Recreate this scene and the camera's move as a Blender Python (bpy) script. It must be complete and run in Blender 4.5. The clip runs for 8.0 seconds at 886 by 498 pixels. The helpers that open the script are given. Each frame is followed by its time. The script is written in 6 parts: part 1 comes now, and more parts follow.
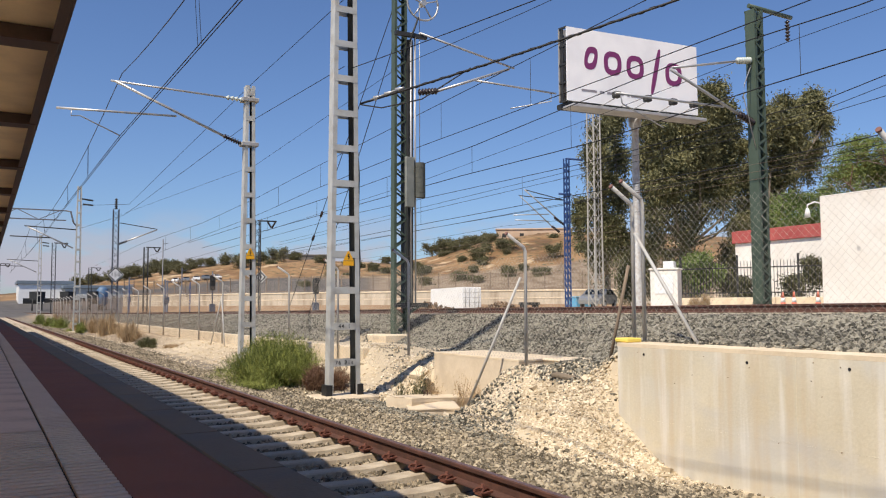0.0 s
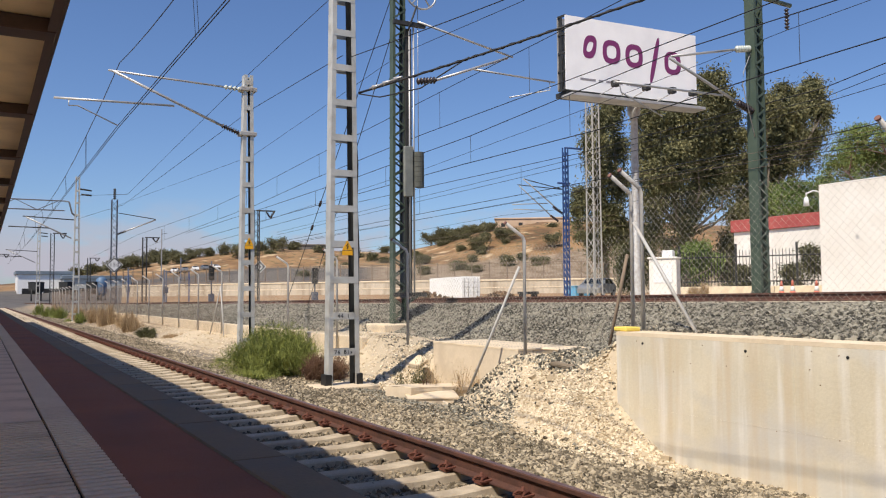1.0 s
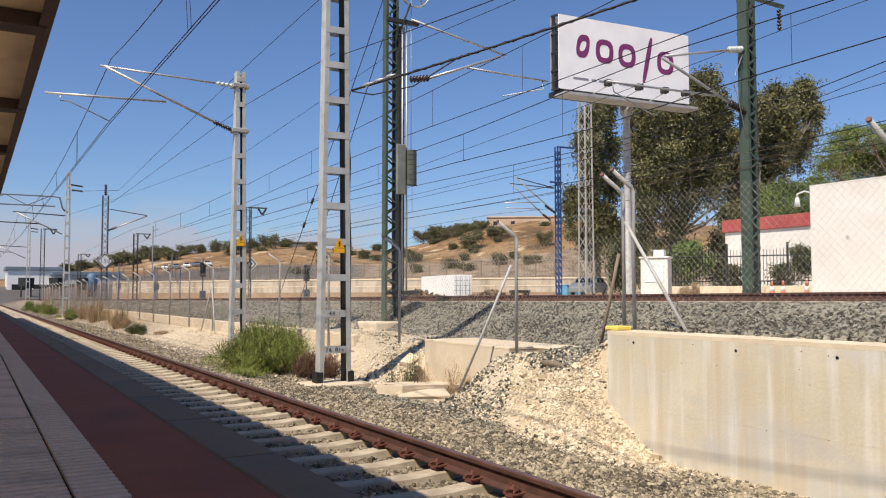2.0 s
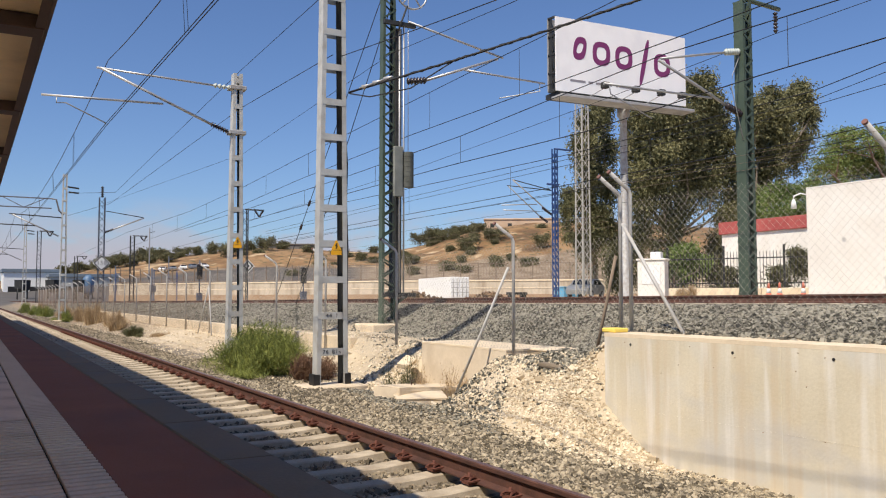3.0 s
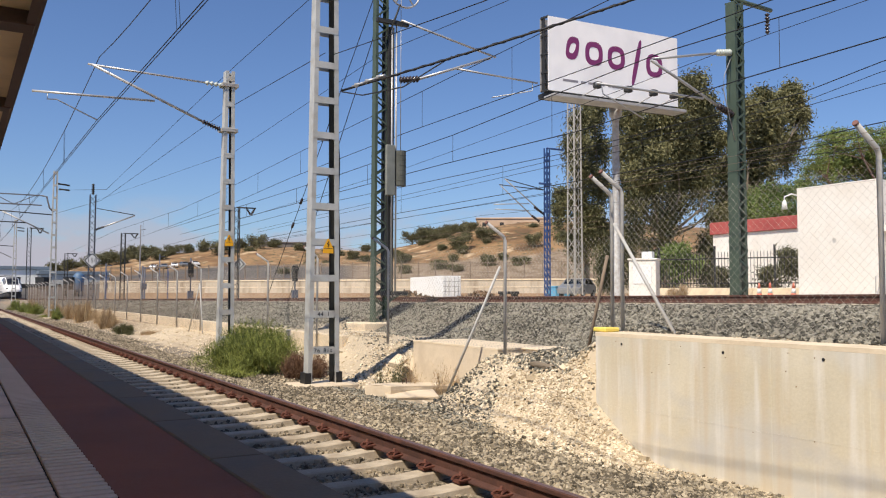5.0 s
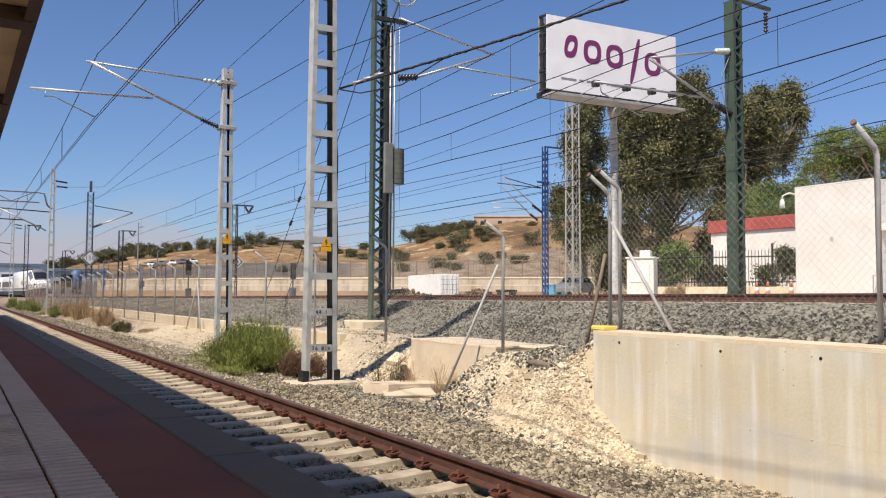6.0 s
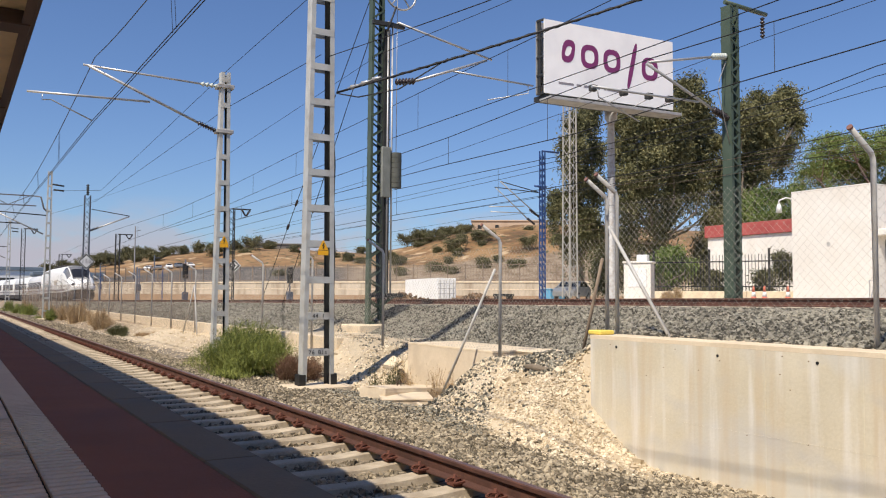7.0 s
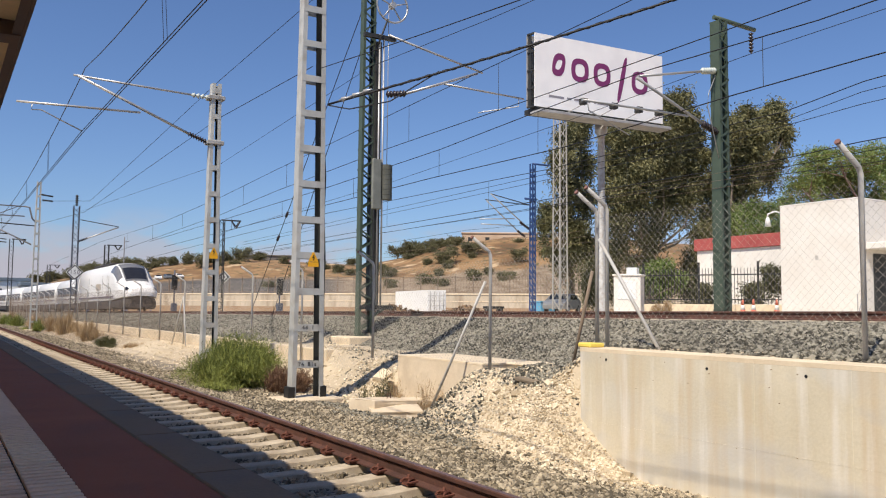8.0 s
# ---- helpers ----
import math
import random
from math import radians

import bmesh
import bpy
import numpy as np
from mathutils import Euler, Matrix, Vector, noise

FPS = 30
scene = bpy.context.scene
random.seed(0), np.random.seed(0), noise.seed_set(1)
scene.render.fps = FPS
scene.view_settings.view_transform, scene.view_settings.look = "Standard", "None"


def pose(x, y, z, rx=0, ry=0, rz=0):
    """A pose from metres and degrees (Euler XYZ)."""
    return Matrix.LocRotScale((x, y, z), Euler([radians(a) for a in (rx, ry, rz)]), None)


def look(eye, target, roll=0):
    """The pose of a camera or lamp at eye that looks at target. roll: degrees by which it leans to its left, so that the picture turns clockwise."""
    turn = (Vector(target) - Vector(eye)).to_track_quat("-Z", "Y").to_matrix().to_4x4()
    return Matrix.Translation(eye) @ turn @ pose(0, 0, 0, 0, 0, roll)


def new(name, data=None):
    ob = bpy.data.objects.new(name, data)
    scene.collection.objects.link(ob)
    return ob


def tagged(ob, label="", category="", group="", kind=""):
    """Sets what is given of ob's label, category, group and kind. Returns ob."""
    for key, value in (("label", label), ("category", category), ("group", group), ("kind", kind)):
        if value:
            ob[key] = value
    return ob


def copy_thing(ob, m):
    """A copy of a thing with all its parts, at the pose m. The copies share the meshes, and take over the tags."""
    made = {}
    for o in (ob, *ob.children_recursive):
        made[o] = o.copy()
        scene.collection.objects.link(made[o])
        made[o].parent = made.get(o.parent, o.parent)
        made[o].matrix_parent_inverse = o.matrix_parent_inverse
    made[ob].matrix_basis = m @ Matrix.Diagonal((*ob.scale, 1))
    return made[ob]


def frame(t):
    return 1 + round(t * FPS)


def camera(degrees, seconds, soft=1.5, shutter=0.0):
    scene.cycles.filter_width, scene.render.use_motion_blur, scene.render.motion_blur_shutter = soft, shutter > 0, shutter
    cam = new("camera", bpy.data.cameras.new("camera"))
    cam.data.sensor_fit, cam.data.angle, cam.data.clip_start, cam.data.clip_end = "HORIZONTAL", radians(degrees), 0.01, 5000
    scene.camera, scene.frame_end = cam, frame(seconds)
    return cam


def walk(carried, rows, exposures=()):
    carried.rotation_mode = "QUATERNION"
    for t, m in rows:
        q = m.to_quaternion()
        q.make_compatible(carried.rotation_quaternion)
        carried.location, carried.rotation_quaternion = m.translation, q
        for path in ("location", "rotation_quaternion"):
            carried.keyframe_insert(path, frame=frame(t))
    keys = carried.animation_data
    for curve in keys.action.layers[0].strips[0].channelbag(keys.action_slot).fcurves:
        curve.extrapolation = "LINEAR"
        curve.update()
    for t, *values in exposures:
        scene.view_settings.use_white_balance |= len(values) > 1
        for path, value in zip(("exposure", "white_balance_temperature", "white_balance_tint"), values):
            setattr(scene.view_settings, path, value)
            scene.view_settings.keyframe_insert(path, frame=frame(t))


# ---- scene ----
cam = camera(56, 8.0, soft=1.12)
EYE = (0.0, 0.0, 1.38)
TURNS = [
    (0.0, 93.952, 0.26, -28.923), (0.5, 93.609, 0.362, -28.839), (1.0, 93.228, 0.388, -28.992),
    (1.5, 93.044, 0.161, -29.355), (3.0, 93.242, 0.085, -29.758), (3.5, 93.299, 0.0, -29.979),
    (4.0, 93.297, -0.002, -30.101), (4.5, 93.253, -0.074, -30.233), (6.0, 93.039, -0.249, -30.467),
    (6.5, 93.08, -0.346, -30.571), (7.0, 93.321, -0.336, -30.667), (7.5, 93.756, -0.319, -30.936),
    (8.0, 94.16, -0.516, -31.344)]
walk(cam, [(t, pose(*EYE, rx, ry, rz)) for t, rx, ry, rz in TURNS])

# ---- light ----
SUN_WAY = Vector((-0.65, -0.3, 1.0)).normalized()
sun = new("sun", bpy.data.lights.new("sun", "SUN"))
sun.data.energy, sun.data.angle, sun.data.color = 5.6, radians(0.53), (1.0, 0.89, 0.75)
sun.matrix_world = look(SUN_WAY * 50, (0, 0, 0))
world = bpy.data.worlds.new("sky")
scene.world = world
world.use_nodes = True
wn = world.node_tree.nodes
sky = wn.new("ShaderNodeTexSky")
sky.sky_type, sky.sun_disc = "NISHITA", False
sky.sun_elevation = math.asin(SUN_WAY.z)
sky.sun_rotation = math.atan2(SUN_WAY.x, SUN_WAY.y)
sky.air_density, sky.dust_density, sky.ozone_density = 1.0, 0.5, 1.6
wn["Background"].inputs["Strength"].default_value = 0.093
wl = world.node_tree.links
hue = wn.new("ShaderNodeVectorMath")
hue.operation = "MULTIPLY"
hue.inputs[1].default_value = (0.81, 0.965, 1.27)
wl.new(sky.outputs[0], hue.inputs[0])
# low banks of white cloud near the horizon
wco, wmap, wnoise = wn.new("ShaderNodeTexCoord"), wn.new("ShaderNodeMapping"), wn.new("ShaderNodeTexNoise")
wmap.inputs["Scale"].default_value = (4.5, 4.5, 11.0)
wmap.inputs["Location"].default_value = (0.35, 1.2, 0.1)
wnoise.inputs["Scale"].default_value, wnoise.inputs["Detail"].default_value = 2.2, 8
wl.new(wco.outputs["Generated"], wmap.inputs["Vector"])
wl.new(wmap.outputs[0], wnoise.inputs["Vector"])
wsep, wlow, wthick, wmul, wmix = (wn.new("ShaderNodeSeparateXYZ"), wn.new("ShaderNodeMapRange"), wn.new("ShaderNodeMapRange"), wn.new("ShaderNodeMath"), wn.new("ShaderNodeMix"))
wl.new(wco.outputs["Generated"], wsep.inputs[0])
wlow.inputs["From Min"].default_value, wlow.inputs["From Max"].default_value = 0.115, 0.045
wl.new(wsep.outputs["Z"], wlow.inputs["Value"])
wthick.inputs["From Min"].default_value, wthick.inputs["From Max"].default_value = 0.47, 0.57
wl.new(wnoise.outputs["Fac"], wthick.inputs["Value"])
wmul.operation = "MULTIPLY"
wl.new(wlow.outputs[0], wmul.inputs[0])
wl.new(wthick.outputs[0], wmul.inputs[1])
wmix.data_type = "RGBA"
wl.new(wmul.outputs[0], wmix.inputs["Factor"])
wl.new(hue.outputs[0], wmix.inputs[6])
wmix.inputs[7].default_value = (5.3, 5.2, 6.0, 1)
wl.new(wmix.outputs[2], wn["Background"].inputs["Color"])
scene.view_settings.exposure = 0.0


# ---- materials ----
def mat(name, low, high, scale=4.0, rough=0.8, metal=0.0, fine=40.0, bump=0.3, stretch=(1, 1, 1), stain=None, amount=0.0,
        stain_scale=1.0, vary=0.0, island=False, relief=0.01, streak=None):
    """Two scales of noise between two colours, a stain of a third one, and fine relief, in metres of the world's space."""
    m = bpy.data.materials.new(name)
    m.use_nodes = True
    n, l = m.node_tree.nodes, m.node_tree.links
    bsdf = n["Principled BSDF"]
    co = n.new("ShaderNodeTexCoord")
    mp = n.new("ShaderNodeMapping")
    mp.inputs["Scale"].default_value = stretch
    l.new(co.outputs["Object"], mp.inputs["Vector"])
    big, small = n.new("ShaderNodeTexNoise"), n.new("ShaderNodeTexNoise")
    big.inputs["Scale"].default_value, big.inputs["Detail"].default_value = scale, 5
    small.inputs["Scale"].default_value, small.inputs["Detail"].default_value = fine, 4
    for tex in (big, small):
        l.new(mp.outputs[0], tex.inputs["Vector"])
    mixv = n.new("ShaderNodeMath")
    mixv.operation = "MULTIPLY_ADD"
    l.new(small.outputs["Fac"], mixv.inputs[0])
    mixv.inputs[1].default_value = 0.5
    half = n.new("ShaderNodeMath")
    half.operation = "MULTIPLY_ADD"
    l.new(big.outputs["Fac"], half.inputs[0])
    half.inputs[1].default_value, half.inputs[2].default_value = 1.2, -0.35
    l.new(half.outputs[0], mixv.inputs[2])
    fac = mixv.outputs[0]
    if vary:
        rnd = n.new("ShaderNodeNewGeometry") if island else n.new("ShaderNodeObjectInfo")
        add = n.new("ShaderNodeMath")
        add.operation = "MULTIPLY_ADD"
        l.new(rnd.outputs["Random Per Island" if island else "Random"], add.inputs[0])
        add.inputs[1].default_value = vary
        sub = n.new("ShaderNodeMath")
        sub.operation = "SUBTRACT"
        l.new(fac, sub.inputs[0])
        sub.inputs[1].default_value = vary / 2
        l.new(sub.outputs[0], add.inputs[2])
        fac = add.outputs[0]
    ramp = n.new("ShaderNodeValToRGB")
    ramp.color_ramp.elements[0].position, ramp.color_ramp.elements[1].position = 0.2, 0.8
    ramp.color_ramp.elements[0].color, ramp.color_ramp.elements[1].color = (*low, 1), (*high, 1)
    l.new(fac, ramp.inputs[0])
    out = ramp.outputs[0]
    if stain:
        tex = n.new("ShaderNodeTexNoise")
        tex.inputs["Scale"].default_value, tex.inputs["Detail"].default_value = stain_scale, 6
        l.new(mp.outputs[0], tex.inputs["Vector"])
        edge = n.new("ShaderNodeMapRange")
        edge.inputs["From Min"].default_value, edge.inputs["From Max"].default_value = 0.47, 0.68
        edge.inputs["To Max"].default_value = amount
        l.new(tex.outputs["Fac"], edge.inputs["Value"])
        mix = n.new("ShaderNodeMix")
        mix.data_type = "RGBA"
        l.new(edge.outputs[0], mix.inputs["Factor"])
        l.new(out, mix.inputs[6])
        mix.inputs[7].default_value = (*stain, 1)
        out = mix.outputs[2]
    for colour, runs, low_at, most in (((streak, (1.0, 4.6, 0.22), 0.5, 0.75), ((0.8, 0.77, 0.7), (1.3, 5.5, 0.5), 0.53, 0.65), ((0.5, 0.48, 0.44), (1.0, 1.1, 1.9), 0.52, 0.6)) if streak else ()):
        # runs of rusty and limy water down an upright face
        mp2, tex = n.new("ShaderNodeMapping"), n.new("ShaderNodeTexNoise")
        mp2.inputs["Scale"].default_value = runs
        l.new(co.outputs["Object"], mp2.inputs["Vector"])
        l.new(mp2.outputs[0], tex.inputs["Vector"])
        tex.inputs["Scale"].default_value, tex.inputs["Detail"].default_value = 1.0, 6
        edge = n.new("ShaderNodeMapRange")
        edge.inputs["From Min"].default_value, edge.inputs["From Max"].default_value, edge.inputs["To Max"].default_value = low_at, low_at + 0.2, most
        l.new(tex.outputs["Fac"], edge.inputs["Value"])
        mix = n.new("ShaderNodeMix")
        mix.data_type = "RGBA"
        l.new(edge.outputs[0], mix.inputs["Factor"])
        l.new(out, mix.inputs[6])
        mix.inputs[7].default_value = (*colour, 1)
        out = mix.outputs[2]
    l.new(out, bsdf.inputs["Base Color"])
    bsdf.inputs["Roughness"].default_value, bsdf.inputs["Metallic"].default_value = rough, metal
    if bump:
        b = n.new("ShaderNodeBump")
        b.inputs["Strength"].default_value, b.inputs["Distance"].default_value = bump, relief
        l.new(small.outputs["Fac"], b.inputs["Height"])
        l.new(b.outputs[0], bsdf.inputs["Normal"])
    return m


def plain(name, colour, rough=0.5, metal=0.0):
    return mat(name, [c * 0.92 for c in colour], [min(1, c * 1.06) for c in colour], 3, rough, metal, 60, 0.05)


def glass(name, colour, rough=0.05):
    m = bpy.data.materials.new(name)
    m.use_nodes = True
    b = m.node_tree.nodes["Principled BSDF"]
    b.inputs["Base Color"].default_value, b.inputs["Roughness"].default_value = (*colour, 1), rough
    return m


GALV = mat("galvanised_paint", (0.42, 0.43, 0.41), (0.56, 0.56, 0.52), 2.5, 0.55, 0.15, 50, 0.1, stain=(0.3, 0.24, 0.17), amount=0.35, stain_scale=4)
GALV2 = mat("galvanised_steel", (0.3, 0.3, 0.29), (0.46, 0.46, 0.45), 6, 0.6, 0.15, 60, 0.1, stain=(0.26, 0.2, 0.15), amount=0.5, stain_scale=5)
POSTGREY = mat("post_galvanising", (0.4, 0.39, 0.37), (0.54, 0.53, 0.5), 5, 0.6, 0.0, 60, 0.1, stain=(0.36, 0.3, 0.23), amount=0.3, stain_scale=4)
RUSTWIRE = plain("rusty_fence_wire", (0.2, 0.15, 0.11), 0.8)
GREEN = mat("green_mast_paint", (0.05, 0.075, 0.05), (0.085, 0.115, 0.08), 2, 0.5, 0.1, 40, 0.1)
DARKSTEEL = mat("dark_steel", (0.02, 0.022, 0.022), (0.05, 0.05, 0.048), 3, 0.6, 0.3, 50, 0.1)
BLUE = mat("blue_mast_paint", (0.018, 0.05, 0.17), (0.035, 0.085, 0.24), 2, 0.5, 0.1, 40, 0.1)
RUSTY = mat("rusty_rail_side", (0.055, 0.026, 0.018), (0.14, 0.06, 0.041), 5, 0.8, 0.2, 60, 0.3, stain=(0.07, 0.03, 0.025), amount=0.6, stain_scale=9)
RAILTOP = mat("rail_running_top", (0.15, 0.085, 0.065), (0.24, 0.14, 0.11), 4, 0.45, 0.5, 70, 0.1)
FASTEN = mat("rusty_clip", (0.09, 0.03, 0.02), (0.18, 0.065, 0.04), 20, 0.8, 0.2, 90, 0.2)
SLEEPER = mat("sleeper_concrete", (0.36, 0.3, 0.215), (0.56, 0.48, 0.36), 5, 0.9, 0, 70, 0.4, stain=(0.26, 0.2, 0.14), amount=0.5, stain_scale=4, vary=0.35)
BALLAST = mat("grey_ballast", (0.09, 0.074, 0.048), (0.45, 0.38, 0.265), 0.8, 0.9, 0, 14, 0.6, vary=0.9, island=True)
BALLAST2 = mat("blue_grey_ballast", (0.05, 0.047, 0.036), (0.31, 0.29, 0.228), 0.6, 0.9, 0, 14, 0.6, vary=1.0, island=True)
BROWNSTONE = mat("dusty_ballast", (0.1, 0.082, 0.054), (0.36, 0.3, 0.21), 0.9, 0.95, 0, 14, 0.6, vary=0.8, island=True)
RUBBLE = mat("beige_rubble", (0.41, 0.33, 0.215), (0.8, 0.695, 0.52), 1.2, 0.95, 0, 14, 0.6, vary=0.65, island=True)
WIRE = plain("copper_wire", (0.014, 0.015, 0.018), 0.7)
CABLE = plain("black_cable", (0.012, 0.012, 0.013), 0.55)
ALU = mat("galvanised_tube", (0.36, 0.36, 0.36), (0.5, 0.5, 0.49), 3, 0.42, 0.45, 40, 0.05)
INSUL = plain("brown_insulator", (0.04, 0.03, 0.03), 0.25)
GLASSI = plain("pale_insulator", (0.55, 0.6, 0.55), 0.15)
CONCRETE = mat("wall_concrete", (0.565, 0.5, 0.36), (0.715, 0.645, 0.49), 1.1, 0.85, 0, 30, 0.2, stain=(0.6, 0.575, 0.5), amount=0.85, stain_scale=1.0, streak=(0.56, 0.44, 0.28))
CONCRETE2 = mat("headwall_concrete", (0.58, 0.48, 0.34), (0.74, 0.63, 0.47), 1.5, 0.9, 0, 30, 0.25, stain=(0.36, 0.27, 0.17), amount=0.4, stain_scale=1.6)
CHIP = plain("chipped_concrete", (0.3, 0.21, 0.13), 0.9)
COPING = mat("coping_concrete", (0.66, 0.54, 0.37), (0.78, 0.66, 0.48), 1.2, 0.85, 0, 30, 0.2, stain=(0.5, 0.4, 0.27), amount=0.5, stain_scale=3)
PAVING = mat("platform_paving", (0.58, 0.45, 0.34), (0.7, 0.56, 0.43), 1.3, 0.8, 0, 40, 0.2, stain=(0.38, 0.28, 0.2), amount=0.5, stain_scale=2, vary=0.25)
REDSTRIP = mat("red_rubber_strip", (0.19, 0.058, 0.026), (0.255, 0.08, 0.036), 1.5, 0.85, 0, 120, 0.3, stain=(0.12, 0.05, 0.04), amount=0.4, stain_scale=1)
EDGE = mat("platform_edge_concrete", (0.15, 0.108, 0.066), (0.21, 0.155, 0.096), 1.5, 0.85, 0, 50, 0.2, stain=(0.12, 0.11, 0.1), amount=0.5, stain_scale=2, vary=0.2)
JOINT = plain("dark_joint", (0.05, 0.045, 0.04), 0.9)
SOFFIT = mat("canopy_soffit", (0.74, 0.58, 0.33), (0.84, 0.67, 0.4), 0.8, 0.6, 0, 30, 0.1, stain=(0.4, 0.3, 0.18), amount=0.4, stain_scale=1.5)
CANBEAM = mat("brown_canopy_steel", (0.06, 0.035, 0.024), (0.1, 0.06, 0.042), 2, 0.5, 0.1, 40, 0.1)
WHITE = mat("white_render", (0.74, 0.7, 0.63), (0.84, 0.81, 0.75), 0.7, 0.9, 0, 30, 0.15, stain=(0.62, 0.55, 0.45), amount=0.25, stain_scale=0.8)
WHITEPAINT = plain("white_paint", (0.8, 0.8, 0.78), 0.35)
REDROOF = mat("red_roof_edge", (0.33, 0.06, 0.055), (0.44, 0.1, 0.085), 1.5, 0.7, 0, 30, 0.2)
PURPLE = plain("purple_print", (0.19, 0.028, 0.13), 0.6)
BOARD = mat("billboard_sheet", (0.84, 0.84, 0.84), (0.91, 0.91, 0.9), 0.8, 0.6, 0, 20, 0.03, stain=(0.62, 0.62, 0.64), amount=0.25, stain_scale=0.6)
GREYTEXT = plain("grey_print", (0.25, 0.24, 0.26), 0.6)
YELLOW = plain("warning_yellow", (0.85, 0.42, 0.01), 0.5)
BLACK = plain("black_paint", (0.012, 0.012, 0.012), 0.6)
BARK = mat("eucalyptus_bark", (0.13, 0.1, 0.07), (0.3, 0.25, 0.19), 2, 0.9, 0, 12, 0.5, stretch=(1, 1, 0.25))


def leaf(name, low, high, vary=0.8, scale=0.25):
    m = mat(name, low, high, scale, 0.6, 0, 3, 0, vary=vary, island=True)
    m.node_tree.nodes["Principled BSDF"].inputs["Specular IOR Level"].default_value = 0.3
    return m


EUCA = leaf("eucalyptus_leaf", (0.042, 0.05, 0.021), (0.235, 0.22, 0.1), 0.4, 0.7)
PINE = leaf("bright_green_leaf", (0.06, 0.105, 0.024), (0.24, 0.3, 0.085), 0.45)
OLIVE = leaf("olive_leaf", (0.045, 0.052, 0.02), (0.15, 0.145, 0.065), 0.5)
SHRUB = leaf("shrub_twig", (0.055, 0.075, 0.016), (0.3, 0.33, 0.078))
DRY = leaf("dry_twig", (0.26, 0.17, 0.085), (0.52, 0.39, 0.23))


# ---- builders ----
def box(bm, lo, hi):
    (x0, y0, z0), (x1, y1, z1) = lo, hi
    v = [bm.verts.new(p) for p in ((x0, y0, z0), (x1, y0, z0), (x1, y1, z0), (x0, y1, z0), (x0, y0, z1), (x1, y0, z1), (x1, y1, z1), (x0, y1, z1))]
    for f in ((3, 2, 1, 0), (4, 5, 6, 7), (0, 1, 5, 4), (1, 2, 6, 5), (2, 3, 7, 6), (3, 0, 4, 7)):
        bm.faces.new([v[i] for i in f])
    return bm


def rounded(lo, hi, r=0.01):
    bm = box(bmesh.new(), lo, hi)
    bmesh.ops.bevel(bm, geom=bm.edges[:], offset=r, segments=1, affect="EDGES")
    return bm


def bar(bm, a, b, r, sides=6, r2=None, cap=True):
    """A round bar from a to b."""
    a, b = Vector(a), Vector(b)
    q = (b - a).to_track_quat("Z", "Y")
    rings = []
    for p, rad in ((a, r), (b, r if r2 is None else r2)):
        rings.append([bm.verts.new(p + q @ Vector((rad * math.cos(2 * math.pi * i / sides), rad * math.sin(2 * math.pi * i / sides), 0))) for i in range(sides)])
    for i in range(sides):
        f = bm.faces.new((rings[0][i], rings[0][(i + 1) % sides], rings[1][(i + 1) % sides], rings[1][i]))
        f.smooth = sides > 5
    if cap:
        bm.faces.new(rings[0][::-1])
        bm.faces.new(rings[1])
    return bm


def beam(bm, a, b, w, d, side=(0, 1, 0)):
    """A square bar from a to b, w wide along side and d across it."""
    a, b = Vector(a), Vector(b)
    along = (b - a).normalized()
    s = Vector(side)
    s = (s - along * s.dot(along)).normalized()
    t = along.cross(s)
    ring = [(-w / 2, -d / 2), (w / 2, -d / 2), (w / 2, d / 2), (-w / 2, d / 2)]
    v0 = [bm.verts.new(a + s * i + t * j) for i, j in ring]
    v1 = [bm.verts.new(b + s * i + t * j) for i, j in ring]
    for i in range(4):
        bm.faces.new((v0[i], v0[(i + 1) % 4], v1[(i + 1) % 4], v1[i]))
    bm.faces.new(v0[::-1])
    bm.faces.new(v1)
    return bm


def sweep(bm, pts, radii, sides=6, ways=None):
    """One closed skin of rings round a line of points."""
    pts = [Vector(p) for p in pts]
    rings = []
    for i, p in enumerate(pts):
        way = ways or (pts[min(i + 1, len(pts) - 1)] - pts[max(i - 1, 0)])
        q = way.to_track_quat("Z", "Y")
        rings.append([bm.verts.new(p + q @ Vector((radii[i] * math.cos(2 * math.pi * k / sides), radii[i] * math.sin(2 * math.pi * k / sides), 0))) for k in range(sides)])
    for a, b in zip(rings, rings[1:]):
        for k in range(sides):
            bm.faces.new((a[k], a[(k + 1) % sides], b[(k + 1) % sides], b[k])).smooth = sides > 5
    bm.faces.new(rings[0][::-1])
    bm.faces.new(rings[-1])
    return bm


def chain(bm, pts, r, sides=5):
    return sweep(bm, pts, [r] * len(pts), sides)


def channel(bm, a, b, depth, flange, inward, thick=0.012):
    """A rolled channel from a to b: its web stands across x, its flanges point along x by the sign of inward."""
    prof = [(0, -depth / 2), (flange, -depth / 2), (flange, -depth / 2 + thick), (thick, -depth / 2 + thick),
            (thick, depth / 2 - thick), (flange, depth / 2 - thick), (flange, depth / 2), (0, depth / 2)]
    v0, v1 = ([bm.verts.new(Vector(p) + Vector((inward * u, v, 0))) for u, v in prof] for p in (a, b))
    for i in range(8):
        bm.faces.new((v0[i], v0[(i + 1) % 8], v1[(i + 1) % 8], v1[i]))
    bm.faces.new(v0[::-1])
    bm.faces.new(v1)
    return bm


def lathe(bm, a, b, profile, sides=12):
    """Rings round the line from a to b: (share of the way, radius)."""
    a, b = Vector(a), Vector(b)
    return sweep(bm, [a.lerp(b, s) for s, _ in profile], [r for _, r in profile], sides, b - a)


